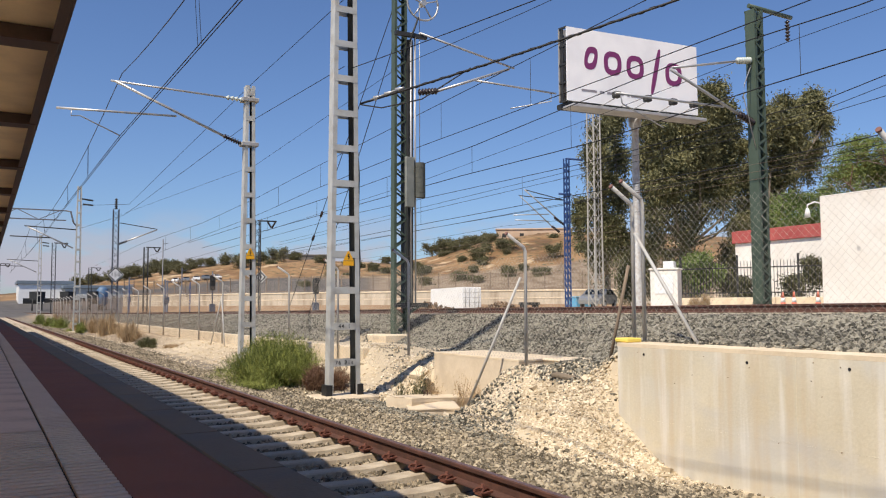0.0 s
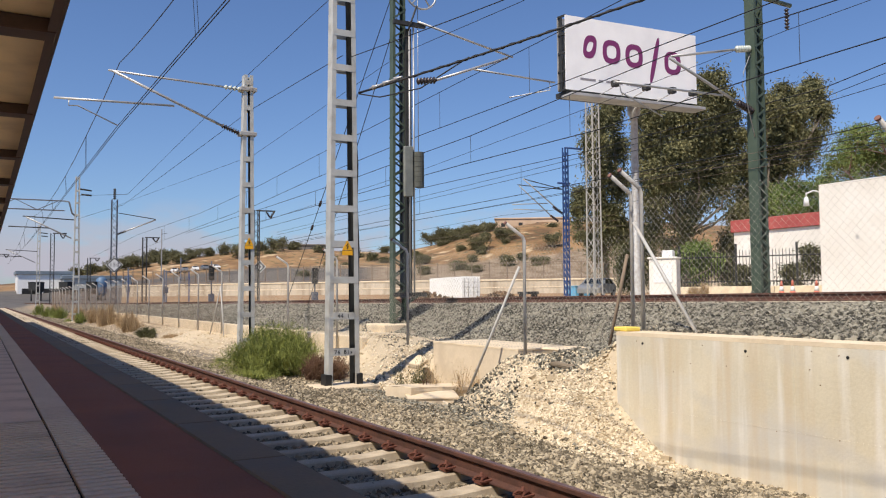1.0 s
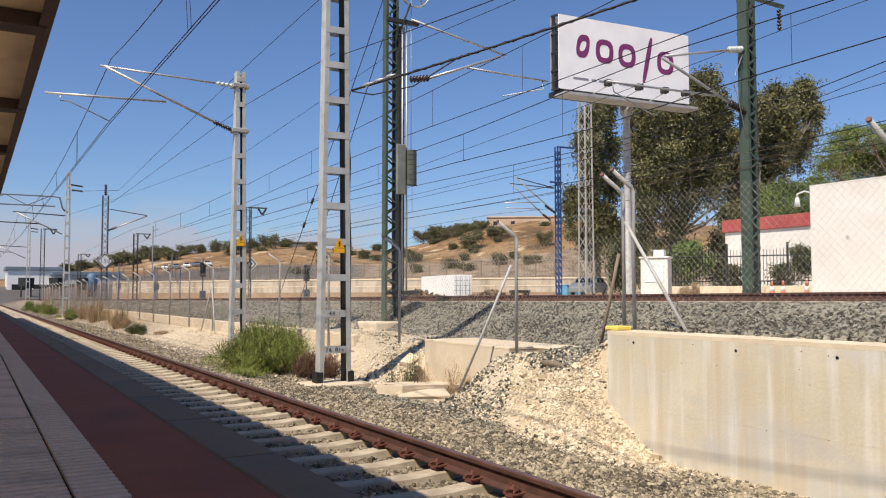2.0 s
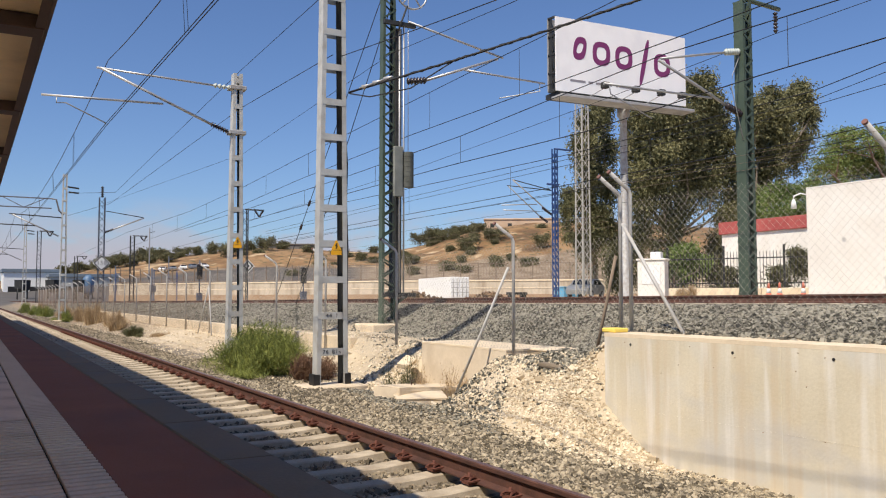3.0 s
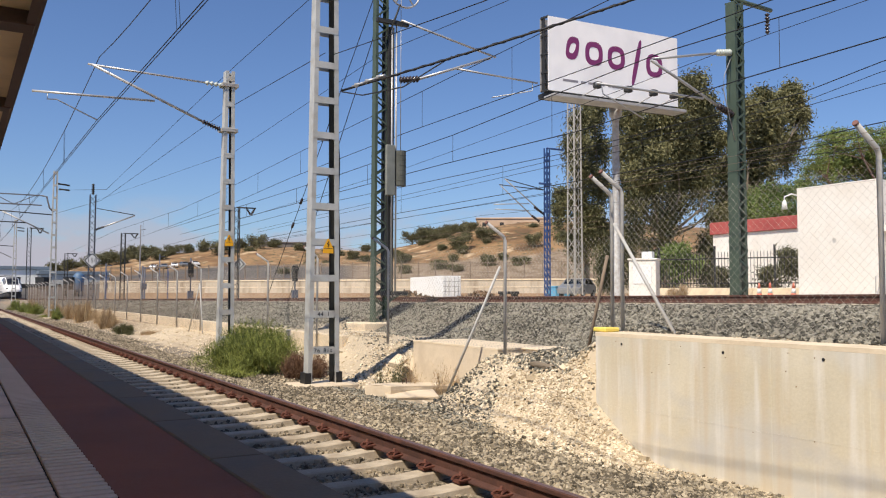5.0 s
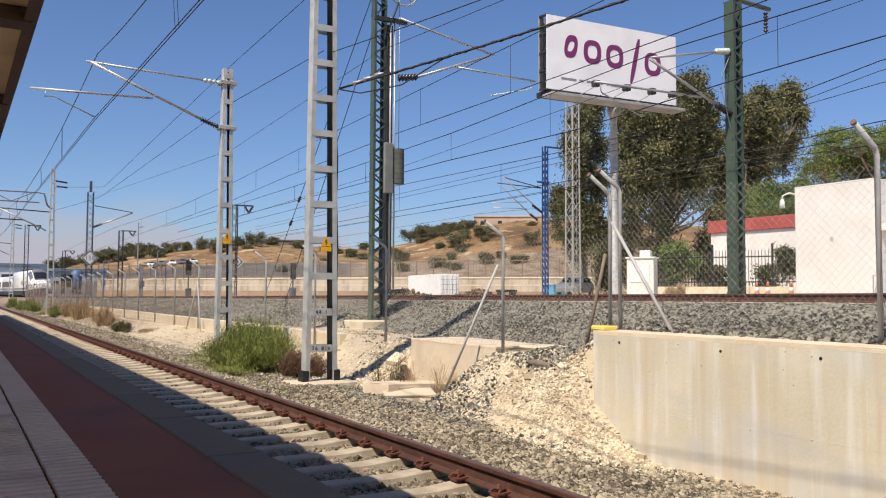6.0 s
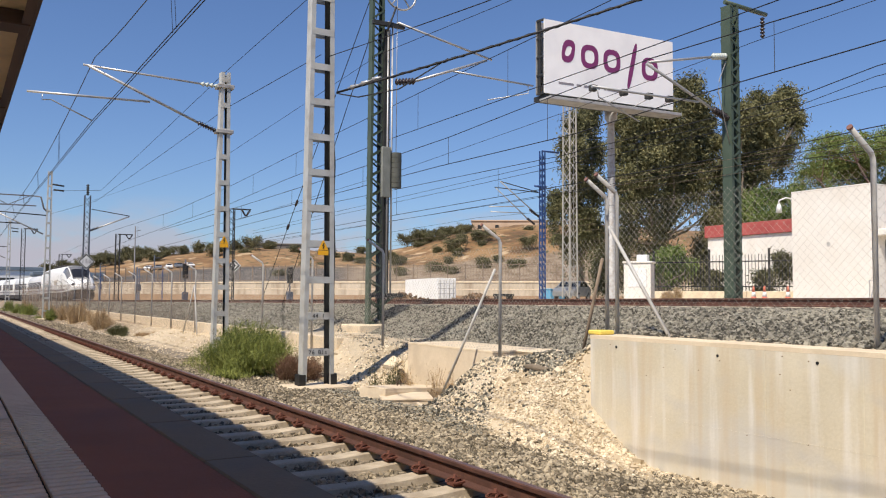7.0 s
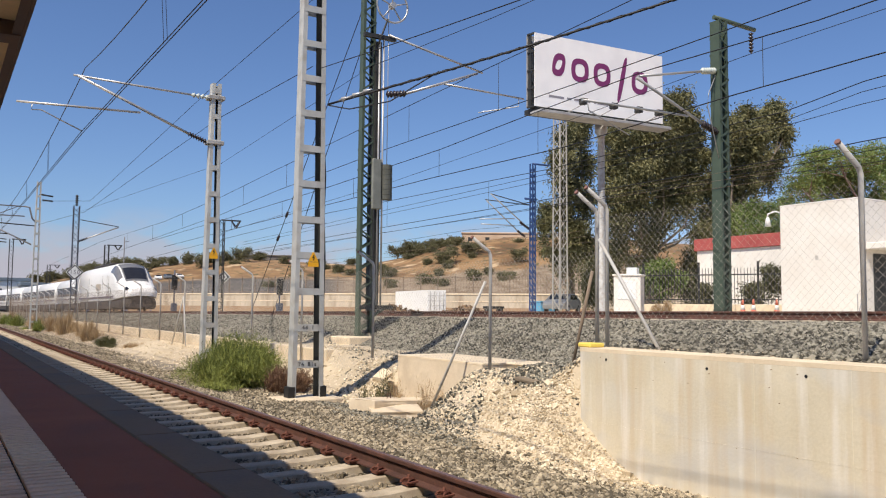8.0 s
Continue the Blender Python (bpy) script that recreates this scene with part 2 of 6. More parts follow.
def ribbed(bm, a, b, r, n):
    """A ribbed insulator."""
    a, b = Vector(a), Vector(b)
    prof = [(0, r * 0.45)]
    for i in range(n):
        prof += [((i + 0.25) / n, r * 0.45), ((i + 0.3) / n, r), ((i + 0.75) / n, r * 0.6), ((i + 0.8) / n, r * 0.45)]
    return lathe(bm, a, b, prof + [(1, r * 0.45)], 10)


def mesh_of(name, bm, material):
    me = bpy.data.meshes.new(name)
    bmesh.ops.recalc_face_normals(bm, faces=bm.faces[:])
    bm.to_mesh(me)
    bm.free()
    me.materials.append(material)
    return me


def part(name, bm, material, parent=None, label=""):
    ob = new(name, mesh_of(name, bm, material))
    ob.parent = parent
    return tagged(ob, label)


def thing(name, place, label, category, group="", kind=""):
    ob = new(name)
    ob.location = place
    ob.empty_display_size = 0.2
    return tagged(ob, label, category, group, kind)


def whole(name, bm, material, label, category, place=(0, 0, 0), group="", kind=""):
    ob = part(name, bm, material, None)
    ob.location = place
    return tagged(ob, label, category, group, kind)


def lump_mesh(name, n, centres, sizes, material, rng, flat=0.75):
    """Many angular stones in one mesh: eight corners each, pulled out of true and turned at random."""
    cube = np.array([(x, y, z) for x in (-1, 1) for y in (-1, 1) for z in (-1, 1)], float) * 0.5
    quads = np.array([(0, 1, 3, 2), (4, 6, 7, 5), (0, 4, 5, 1), (2, 3, 7, 6), (0, 2, 6, 4), (1, 5, 7, 3)])
    v = cube[None] * rng.uniform(0.7, 1.2, (n, 8, 1)) + rng.normal(0, 0.09, (n, 8, 3))
    v *= rng.uniform((0.7, 0.7, 0.55), (1.25, 1.05, flat + 0.2), (n, 3))[:, None]
    q = rng.normal(0, 1, (n, 4)) * (1, 0.8, 0.8, 1)
    q /= np.linalg.norm(q, axis=1, keepdims=True)
    w, x, y, z = q.T
    turn = np.stack([1 - 2 * (y * y + z * z), 2 * (x * y - z * w), 2 * (x * z + y * w), 2 * (x * y + z * w), 1 - 2 * (x * x + z * z),
                     2 * (y * z - x * w), 2 * (x * z - y * w), 2 * (y * z + x * w), 1 - 2 * (x * x + y * y)], 1).reshape(-1, 3, 3)
    v = np.einsum("nij,nkj->nki", turn, v) * sizes[:, None, None] + centres[:, None]
    return quads_mesh(name, v.reshape(-1, 3), (quads[None] + 8 * np.arange(n)[:, None, None]).reshape(-1, 4), material)


def quads_mesh(name, verts, quads, material):
    me = bpy.data.meshes.new(name)
    me.vertices.add(len(verts))
    me.vertices.foreach_set("co", np.ascontiguousarray(verts, dtype=np.float32).ravel())
    me.loops.add(4 * len(quads))
    me.loops.foreach_set("vertex_index", np.ascontiguousarray(quads, dtype=np.int32).ravel())
    me.polygons.add(len(quads))
    me.polygons.foreach_set("loop_start", np.arange(0, 4 * len(quads), 4, dtype=np.int32))
    me.update(calc_edges=True)
    me.shade_flat()
    me.materials.append(material)
    return me


# ---- the lie of the land ----
def smooth(a, b, v):
    s = np.clip((v - a) / (b - a), 0, 1)
    return s * s * (3 - 2 * s)


def rail2_z(y):
    """Height of the far track's rail head, which falls gently away."""
    return 1.465 - 0.0062 * np.minimum(y, 140)


def bank_toe(y):
    """Where the gravel bank begins, beside the shelf behind the headwall."""
    return np.interp(y, [8, 9.5, 11.3, 12.75, 15.0, 17.0, 19.5, 22.2, 23.4, 25.5, 28], [7.9, 8.1, 8.8, 9.3, 9.35, 9.8, 10.1, 10.5, 9.3, 8.8, 8.4])


def bank_foot(y):
    """Ground height along the chain-link fence."""
    return 0.36 + 0.5 * smooth(10.2, 8.8, y)


CREST_BEARING = np.radians([-60, -5, 3, 6.5, 9, 13, 17, 21, 24, 26, 29, 32, 36, 40, 46, 60, 75])
CREST_RISE = np.array([0.0, 0.008, 0.02, 0.034, 0.039, 0.049, 0.057, 0.058, 0.057, 0.057, 0.067, 0.079, 0.086, 0.088, 0.083, 0.06, 0.02])


def land(x, y):
    """Height of the ground sheet at x, y (arrays)."""
    x, y = np.asarray(x, float), np.asarray(y, float)
    foot = bank_foot(y)
    z = np.full(np.broadcast(x, y).shape, -0.22) - 0.035 * smooth(4.0, 3.7, x)
    z = z - 0.16 * smooth(4.35, 5.3, x) - 0.05 * smooth(5.3, 7.0, x) - 0.28 * smooth(5.2, 7.3, x) * smooth(10.5, 8.0, y)
    pit = smooth(11.9, 12.5, y) * smooth(15.7, 14.9, y)
    past = smooth(7.4, 9.8, y)
    ramp = smooth(15.0, 15.8, y) * smooth(19.0, 18.0, y)
    soft = z + (foot - z) * ((1 - past) * smooth(7.75, 7.95, x) + past * smooth(6.5 + 1.6 * pit + 0.3 * ramp, 8.15 + 0.15 * pit + 1.5 * ramp, x))
    strip = z + (-0.03 - z) * smooth(6.2, 8.0, x)
    strip = strip + (foot - strip) * smooth(8.16, 8.3, x)
    z = soft + (strip - soft) * smooth(18.2, 19.0, y)
    z = z - 0.1 * pit * smooth(6.4, 7.2, x) * smooth(8.3, 8.1, x)
    top = rail2_z(y) - 0.22
    swing = 0.0004 * np.maximum(0, y - 50) ** 2
    toe = bank_toe(y) - swing
    z = z + (top - z) * np.clip((x - toe) / np.interp(y, [9, 13, 17, 22.3, 23.4, 28], [2.2, 2.05, 1.95, 1.6, 2.6, 3.4]), 0, 1)
    z = np.where(x > 15.6, z - 0.1 * smooth(15.6, 17, x), z)
    z = z + 0.17 * np.exp(-((x - 8.15) / 0.35) ** 2 - ((y - 10.35) / 0.6) ** 2)
    r, b = np.hypot(x, y), np.arctan2(x, y)
    rise = np.interp(b, CREST_BEARING, CREST_RISE) * 290
    hill = smooth(165, 290, r) * rise * (1 - 0.5 * smooth(420, 900, r))
    return z + np.where(y > 30, hill, 0)


def lines(stops):
    out = [stops[0][0]]
    for (a, _), (b, step) in zip(stops, stops[1:]):
        n = max(1, round((b - a) / step))
        out += [a + (b - a) * (i + 1) / n for i in range(n)]
    return np.array(out)


def build_ground():
    gx = lines([(-3000, 0), (-400, 200), (-60, 34), (-8, 6), (1, 1.5), (17, 0.16), (40, 1.2), (300, 6), (600, 30), (3000, 240)])
    gy = lines([(-3000, 0), (-300, 270), (-30, 30), (2, 2), (30, 0.2), (60, 1), (130, 3), (420, 6), (700, 35), (3500, 280)])
    X, Y = np.meshgrid(gx, gy, indexing="ij")
    Z = land(X, Y)
    rough = np.array([noise.noise((x * 1.1, y * 1.1, 3)) + 0.5 * noise.noise((x * 3.1, y * 3.1, 7)) for x, y in zip(X.ravel(), Y.ravel())]).reshape(X.shape)
    far = np.array([noise.noise((x * 0.02, y * 0.02, 1)) + 0.6 * noise.noise((x * 0.07, y * 0.07, 5)) for x, y in zip(X.ravel(), Y.ravel())]).reshape(X.shape)
    R = np.hypot(X, Y)
    Z = Z + rough * 0.035 * smooth(5, 6, X) * smooth(60, 30, R) + far * 1.5 * smooth(175, 260, R) * (Y > 30)
    n, m = X.shape
    i, j = np.meshgrid(np.arange(n - 1), np.arange(m - 1), indexing="ij")
    a = (i * m + j).ravel()
    me = quads_mesh("ground", np.stack([X, Y, Z], -1).reshape(-1, 3), np.stack([a, a + m, a + m + 1, a + 1], 1), ground_mat())
    ob = new("ground", me)
    for p in me.polygons:
        p.use_smooth = True
    return tagged(ob, "sandy ground with gravel banks and a dry grassy hill", "ground", kind="structure")


def ground_mat():
    """Gravel by the tracks, pale sand between them, dry grass and earth on the hill, told apart by place."""
    m = mat("ground_earth", (0.4, 0.322, 0.212), (0.6, 0.505, 0.36), 0.5, 0.95, 0, 9, 0.5, stain=(0.4, 0.33, 0.24), amount=0.5, stain_scale=1.2)
    n, l = m.node_tree.nodes, m.node_tree.links
    bsdf = n["Principled BSDF"]
    sand = bsdf.inputs["Base Color"].links[0].from_socket
    co = n.new("ShaderNodeTexCoord")
    sep = n.new("ShaderNodeSeparateXYZ")
    l.new(co.outputs["Object"], sep.inputs[0])

    def noisy(scale, detail=6):
        t = n.new("ShaderNodeTexNoise")
        t.inputs["Scale"].default_value, t.inputs["Detail"].default_value = scale, detail
        l.new(co.outputs["Object"], t.inputs["Vector"])
        return t.outputs["Fac"]

    def ramp(fac, stops):
        r = n.new("ShaderNodeValToRGB")
        while len(r.color_ramp.elements) < len(stops):
            r.color_ramp.elements.new(0.5)
        for e, (p, c) in zip(r.color_ramp.elements, stops):
            e.position, e.color = p, (*c, 1)
        l.new(fac, r.inputs[0])
        return r.outputs[0]

    def maths(op, a, b):
        k = n.new("ShaderNodeMath")
        k.operation = op
        for s, v in zip(k.inputs, (a, b)):
            if isinstance(v, (int, float)):
                s.default_value = v
            else:
                l.new(v, s)
        return k.outputs[0]

    def rng(v, a, b):
        k = n.new("ShaderNodeMapRange")
        k.inputs["From Min"].default_value, k.inputs["From Max"].default_value = a, b
        l.new(v, k.inputs["Value"])
        return k.outputs[0]

    def blend(fac, a, b):
        k = n.new("ShaderNodeMix")
        k.data_type = "RGBA"
        l.new(fac, k.inputs["Factor"])
        l.new(a, k.inputs[6])
        l.new(b, k.inputs[7])
        return k.outputs[2]

    wob = maths("MULTIPLY", maths("SUBTRACT", noisy(1.4), 0.5), 1.1)
    xw = maths("ADD", sep.outputs["X"], wob)
    gravel = ramp(noisy(22, 3), [(0.36, (0.035, 0.03, 0.022)), (0.5, (0.12, 0.103, 0.077)), (0.66, (0.29, 0.255, 0.195))])
    toe = maths("SUBTRACT", maths("MULTIPLY", maths("MAXIMUM", maths("MINIMUM", maths("SUBTRACT", sep.outputs["Y"], 13.5), 8.0), -4.5), 0.16), maths("MULTIPLY", rng(sep.outputs["Y"], 22.4, 26.5), 2.1))
    bank = maths("MULTIPLY", rng(maths("SUBTRACT", maths("ADD", sep.outputs["X"], maths("MULTIPLY", wob, 0.3)), toe), 9.0, 9.3), rng(sep.outputs["X"], 17.5, 16.0))
    near = rng(maths("SUBTRACT", xw, maths("MULTIPLY", rng(sep.outputs["Y"], 9.5, 7.4), 0.9)), 6.55, 6.2)
    weedy = maths("MULTIPLY", rng(maths("ADD", sep.outputs["Y"], maths("MULTIPLY", wob, 7)), 36, 44), rng(sep.outputs["X"], 8.6, 8.2))
    sand = blend(weedy, sand, ramp(noisy(5, 5), [(0.3, (0.13, 0.1, 0.065)), (0.5, (0.25, 0.19, 0.125)), (0.7, (0.38, 0.3, 0.21))]))
    dusty = ramp(noisy(20, 3), [(0.36, (0.09, 0.074, 0.052)), (0.5, (0.2, 0.165, 0.117)), (0.66, (0.36, 0.3, 0.215))])
    out = blend(bank, blend(near, sand, dusty), gravel)
    yard = ramp(noisy(0.3), [(0.35, (0.42, 0.36, 0.27)), (0.6, (0.56, 0.49, 0.38))])
    out = blend(rng(xw, 16.5, 18), out, yard)
    grass = ramp(noisy(0.09, 10), [(0.3, (0.08, 0.05, 0.026)), (0.44, (0.19, 0.105, 0.044)), (0.58, (0.3, 0.185, 0.085)), (0.74, (0.15, 0.082, 0.037))])
    grass = blend(rng(noisy(0.55, 5), 0.56, 0.64), grass, ramp(noisy(2.0), [(0.3, (0.05, 0.05, 0.02)), (0.7, (0.12, 0.1, 0.045))]))
    grass = blend(rng(noisy(0.16, 7), 0.58, 0.66), grass, ramp(noisy(1.0), [(0.3, (0.42, 0.3, 0.17)), (0.7, (0.52, 0.4, 0.25))]))
    dist = n.new("ShaderNodeVectorMath")
    dist.operation = "LENGTH"
    l.new(co.outputs["Object"], dist.inputs[0])
    tarmac = ramp(noisy(0.5), [(0.3, (0.065, 0.06, 0.055)), (0.7, (0.11, 0.1, 0.09))])
    bare = ramp(noisy(0.4, 8), [(0.3, (0.13, 0.09, 0.055)), (0.5, (0.22, 0.165, 0.11)), (0.7, (0.3, 0.24, 0.17))])
    tarmac = blend(rng(maths("SUBTRACT", sep.outputs["X"], maths("MULTIPLY", sep.outputs["Y"], 0.44)), -2, 4), tarmac, bare)
    out = blend(rng(dist.outputs["Value"], 150, 160), out, tarmac)
    out = blend(rng(maths("ADD", dist.outputs["Value"], maths("MULTIPLY", noisy(0.05), 24)), 240, 245), out, grass)
    l.new(out, bsdf.inputs["Base Color"])
    return m


ground = build_ground()


# ---- platform and canopy ----
def build_platform():
    edge = 1.2
    body = part("platform", box(bmesh.new(), (-6, -15, -0.7), (edge - 0.04, 110, 0.66)), JOINT)
    tagged(body, "raised concrete station platform with paving and red strip", "platform", kind="structure")
    part("red_strip", box(bmesh.new(), (0.512, -15, 0.662), (0.95, 110, 0.679)), REDSTRIP, body, "dark red rubber warning strip")
    slab = mesh_of("edge_slab", rounded((0.958, 0, 0.662), (edge, 1.194, 0.682), 0.008), EDGE)
    tile = mesh_of("paving_slab", rounded((0, 0, 0.662), (0.394, 0.594, 0.68), 0.004), PAVING)
    ribbed_bm = bmesh.new()
    box(ribbed_bm, (0, 0, 0.662), (0.17, 0.594, 0.676))
    for k in range(8):
        box(ribbed_bm, (0, 0.02 + 0.074 * k, 0.676), (0.17, 0.058 + 0.074 * k, 0.682))
    border = mesh_of("ribbed_slab", ribbed_bm, PAVING)
    ribbed2 = bmesh.new()
    box(ribbed2, (0, 0, 0.662), (0.394, 0.594, 0.676))
    for k in range(8):
        box(ribbed2, (0, 0.02 + 0.074 * k, 0.676), (0.394, 0.058 + 0.074 * k, 0.682))
    wide = mesh_of("ribbed_paving_slab", ribbed2, PAVING)
    for k in range(-12, 60):
        ob = new("edge_slab", slab)
        ob.location, ob.parent = (0, k * 1.2, 0), body
    for k in range(0, 90):
        ob = new("paving_slab", border)
        ob.location, ob.parent = (0.338, k * 0.6, 0), body
    for k in range(0, 60):
        for c in range(2):
            ob = new("paving_slab", wide if k < 9 else tile)
            ob.location, ob.parent = (-0.07 - 0.41 * c, k * 0.6, 0), body
    part("far_paving", box(bmesh.new(), (-6, -15, 0.662), (-0.5, 110, 0.68)), PAVING, body)
    part("rear_paving", box(bmesh.new(), (-0.48, -15, 0.662), (0.505, -0.008, 0.679)), PAVING, body)
    return body


platform = build_platform()


def build_canopy():
    x, z = 0.55, 3.67
    top = part("canopy_roof", box(bmesh.new(), (-5.7, -12, z + 0.1), (x - 0.03, 62, z + 0.15)), SOFFIT)
    tagged(top, "cream platform canopy with brown steel purlins", "canopy", kind="structure")
    bm = bmesh.new()
    box(bm, (x - 0.025, -12, z - 0.02), (x, 62, z + 0.16))
    box(bm, (x - 0.1, -12, z - 0.02), (x - 0.027, 62, z + 0.0))
    part("fascia", bm, CANBEAM, top, "brown steel edge gutter")
    m = mesh_of("purlin", rounded((-5.7, -0.14, z - 0.03), (x - 0.03, 0.14, z + 0.096), 0.006), CANBEAM)
    for k in range(-3, 16):
        ob = new("purlin", m)
        ob.location, ob.parent = (0, 7.85 + 3.6 * k, 0), top
    post = mesh_of("column", lathe(bmesh.new(), (0, 0, 0.68), (0, 0, z - 0.04), [(0, 0.16), (0.03, 0.16), (0.04, 0.11), (1, 0.11)]), CANBEAM)
    for k in range(-1, 6):
        ob = new("column", post)
        ob.location, ob.parent = (-2.6, 4.25 + 10.8 * k, 0), top


build_canopy()


# ---- tracks ----
def bend(y):
    """How far the far tracks swing to the platform's side with distance."""
    y = np.asarray(y, float)
    return -0.0004 * np.clip(y - 50, 0, 90) ** 2 - 0.072 * np.maximum(0, y - 140)


def rail_bm(x, pts, curve=False):
    """A flat-bottomed rail along points (y, z of its head)."""
    prof = [(-0.07, -0.159), (-0.07, -0.147), (-0.014, -0.125), (-0.009, -0.05), (-0.034, -0.036), (-0.035, -0.008), (-0.026, 0.0),
            (0.026, 0.0), (0.035, -0.008), (0.034, -0.036), (0.009, -0.05), (0.014, -0.125), (0.07, -0.147), (0.07, -0.159)]
    bm = bmesh.new()
    rings = [[bm.verts.new((x + u + (float(bend(y)) if curve else 0), y, z + v)) for u, v in prof] for y, z in pts]
    for a, b in zip(rings, rings[1:]):
        for i in range(len(prof)):
            j = (i + 1) % len(prof)
            f = bm.faces.new((a[i], a[j], b[j], b[i]))
            f.material_index = 1 if i == 6 else 0
    return bm


def sleeper_mesh():
    bm = bmesh.new()
    xs = [(-1.3, 0.15, 0.0), (-0.95, 0.13, 0.0), (-0.5, 0.12, -0.035), (0.5, 0.12, -0.035), (0.95, 0.13, 0.0), (1.3, 0.15, -0.0)]
    rings = [[bm.verts.new(p) for p in ((x, -w, -0.22), (x, w, -0.22), (x, w - 0.03, z), (x, -w + 0.03, z))] for x, w, z in xs]
    for a, b in zip(rings, rings[1:]):
        for i in range(4):
            bm.faces.new((a[i], a[(i + 1) % 4], b[(i + 1) % 4], b[i]))
    bm.faces.new(rings[0][::-1])
    bm.faces.new(rings[-1])
    bmesh.ops.bevel(bm, geom=bm.edges[:], offset=0.012, segments=1, affect="EDGES")
    return mesh_of("sleeper", bm, SLEEPER)


def clip_mesh():
    bm = bmesh.new()
    box(bm, (-0.05, -0.06, 0), (0.03, 0.06, 0.02))
    for s in (-1, 1):
        pts = [Vector((0.055, s * 0.012, 0.03)), Vector((0.02, s * 0.02, 0.055)), Vector((-0.03, s * 0.045, 0.05)), Vector((-0.055, s * 0.06, 0.025)),
               Vector((-0.02, s * 0.075, 0.03)), Vector((0.045, s * 0.07, 0.035))]
        chain(bm, pts, 0.012, 5)
    bar(bm, (-0.01, 0, 0.01), (-0.01, 0, 0.09), 0.014, 6)
    bar(bm, (-0.01, 0, 0.05), (-0.01, 0, 0.068), 0.026, 6)
    return mesh_of("rail_clip", bm, FASTEN)


def build_track(name, centre, level, y0, y1, clips, label, first=0.0, curve=False):
    base = thing(name, (0, 0, 0), label, "railway track", kind="structure")
    ys = np.arange(y0, y1 + 1, 10.0)
    for s in (-1, 1):
        ob = part("rail", rail_bm(centre + s * 0.869, [(y, float(level(y))) for y in ys], curve), RUSTY, base, "rusty steel rail")
        ob.data.materials.append(RAILTOP)
    sl, cl = sleeper_mesh(), clip_mesh()
    n = 0
    y = y0 + first
    while y < y1 and n < 290:
        ob = new("sleeper", sl)
        ob.location, ob.parent = (centre + (float(bend(y)) if curve else 0), y, float(level(y)) - 0.166), base
        if y < clips:
            for x, turn in ((centre + 0.869 - 0.085, 0), (centre + 0.869 + 0.085, math.pi)):
                c = new("rail_clip", cl)
                c.location, c.rotation_euler, c.parent = (x, y, float(level(y)) - 0.166), (0, 0, turn), base
        y += 0.6
        n += 1
    return base


build_track("near_track", 2.876, lambda y: 0.0 * y, -4, 190, 40, "rusty railway track on concrete sleepers beside the platform", 0.35)
build_track("embankment_track", 14.05, rail2_z, 0, 330, -1, "rusty railway track on top of the gravel bank", curve=True)
build_track("yard_track", 19.2, lambda y: rail2_z(y) - 0.03, 0, 330, -1, "rusty railway track beyond the embankment track", curve=True)


# ---- loose ballast ----
def scatter(name, label, n, xr, yr, size, material, seed, keep=None, lift=0.3, kind="stuff"):
    rng = np.random.default_rng(seed)
    x = rng.uniform(*xr, n)
    # more stones close by
    u = rng.uniform(0, 1, n)
    y = yr[0] + (yr[1] - yr[0]) * u ** 1.35
    if keep is not None:
        ok = keep(x, y, rng)
        x, y = x[ok], y[ok]
    s = rng.uniform(*size, len(x)) * rng.choice([0.7, 1.0, 1.25], len(x))
    z = land(x, y) + s * lift * rng.uniform(-0.4, 1.0, len(x))
    ob = new(name, lump_mesh(name, len(x), np.stack([x, y, z], 1), s, material, rng))
    return tagged(ob, label, "gravel", kind=kind)


def off_track(x, y, rng):
    return ~((np.abs(np.abs(x - 2.876) - 0.869) < 0.09))


def patch(x, y, cx, cy, rx, ry, rng, soft=0.35):
    d = np.hypot((x - cx) / rx, (y - cy) / ry)
    return d < 1 + soft * rng.normal(0, 1, len(x)) * 0.5


scatter("track_ballast", "dusty brown-grey crushed stone round the sleepers", 38000, (1.25, 5.6), (3, 34), (0.024, 0.046), BROWNSTONE, 1, off_track, 0.3)
scatter("shoulder_ballast", "grey crushed stone beside the track", 52000, (4.2, 7.6), (2.5, 24), (0.021, 0.044), BALLAST, 2,
        lambda x, y, rng: x < np.interp(y, [7.2, 7.6, 8.0, 8.5, 9.0, 9.5, 24], [7.5, 7.0, 6.9, 6.73, 6.62, 6.45, 6.2]) + rng.normal(0, 0.09, len(x)) * np.clip((y - 7.2) * 2, 0, 2))
scatter("bank_gravel", "blue-grey crushed stone covering the track bank", 150000, (8.0, 13.0), (3.5, 58), (0.026, 0.05), BALLAST2, 3,
        lambda x, y, rng: x > bank_toe(y) - 0.05 + rng.normal(0, 0.12, len(x)))


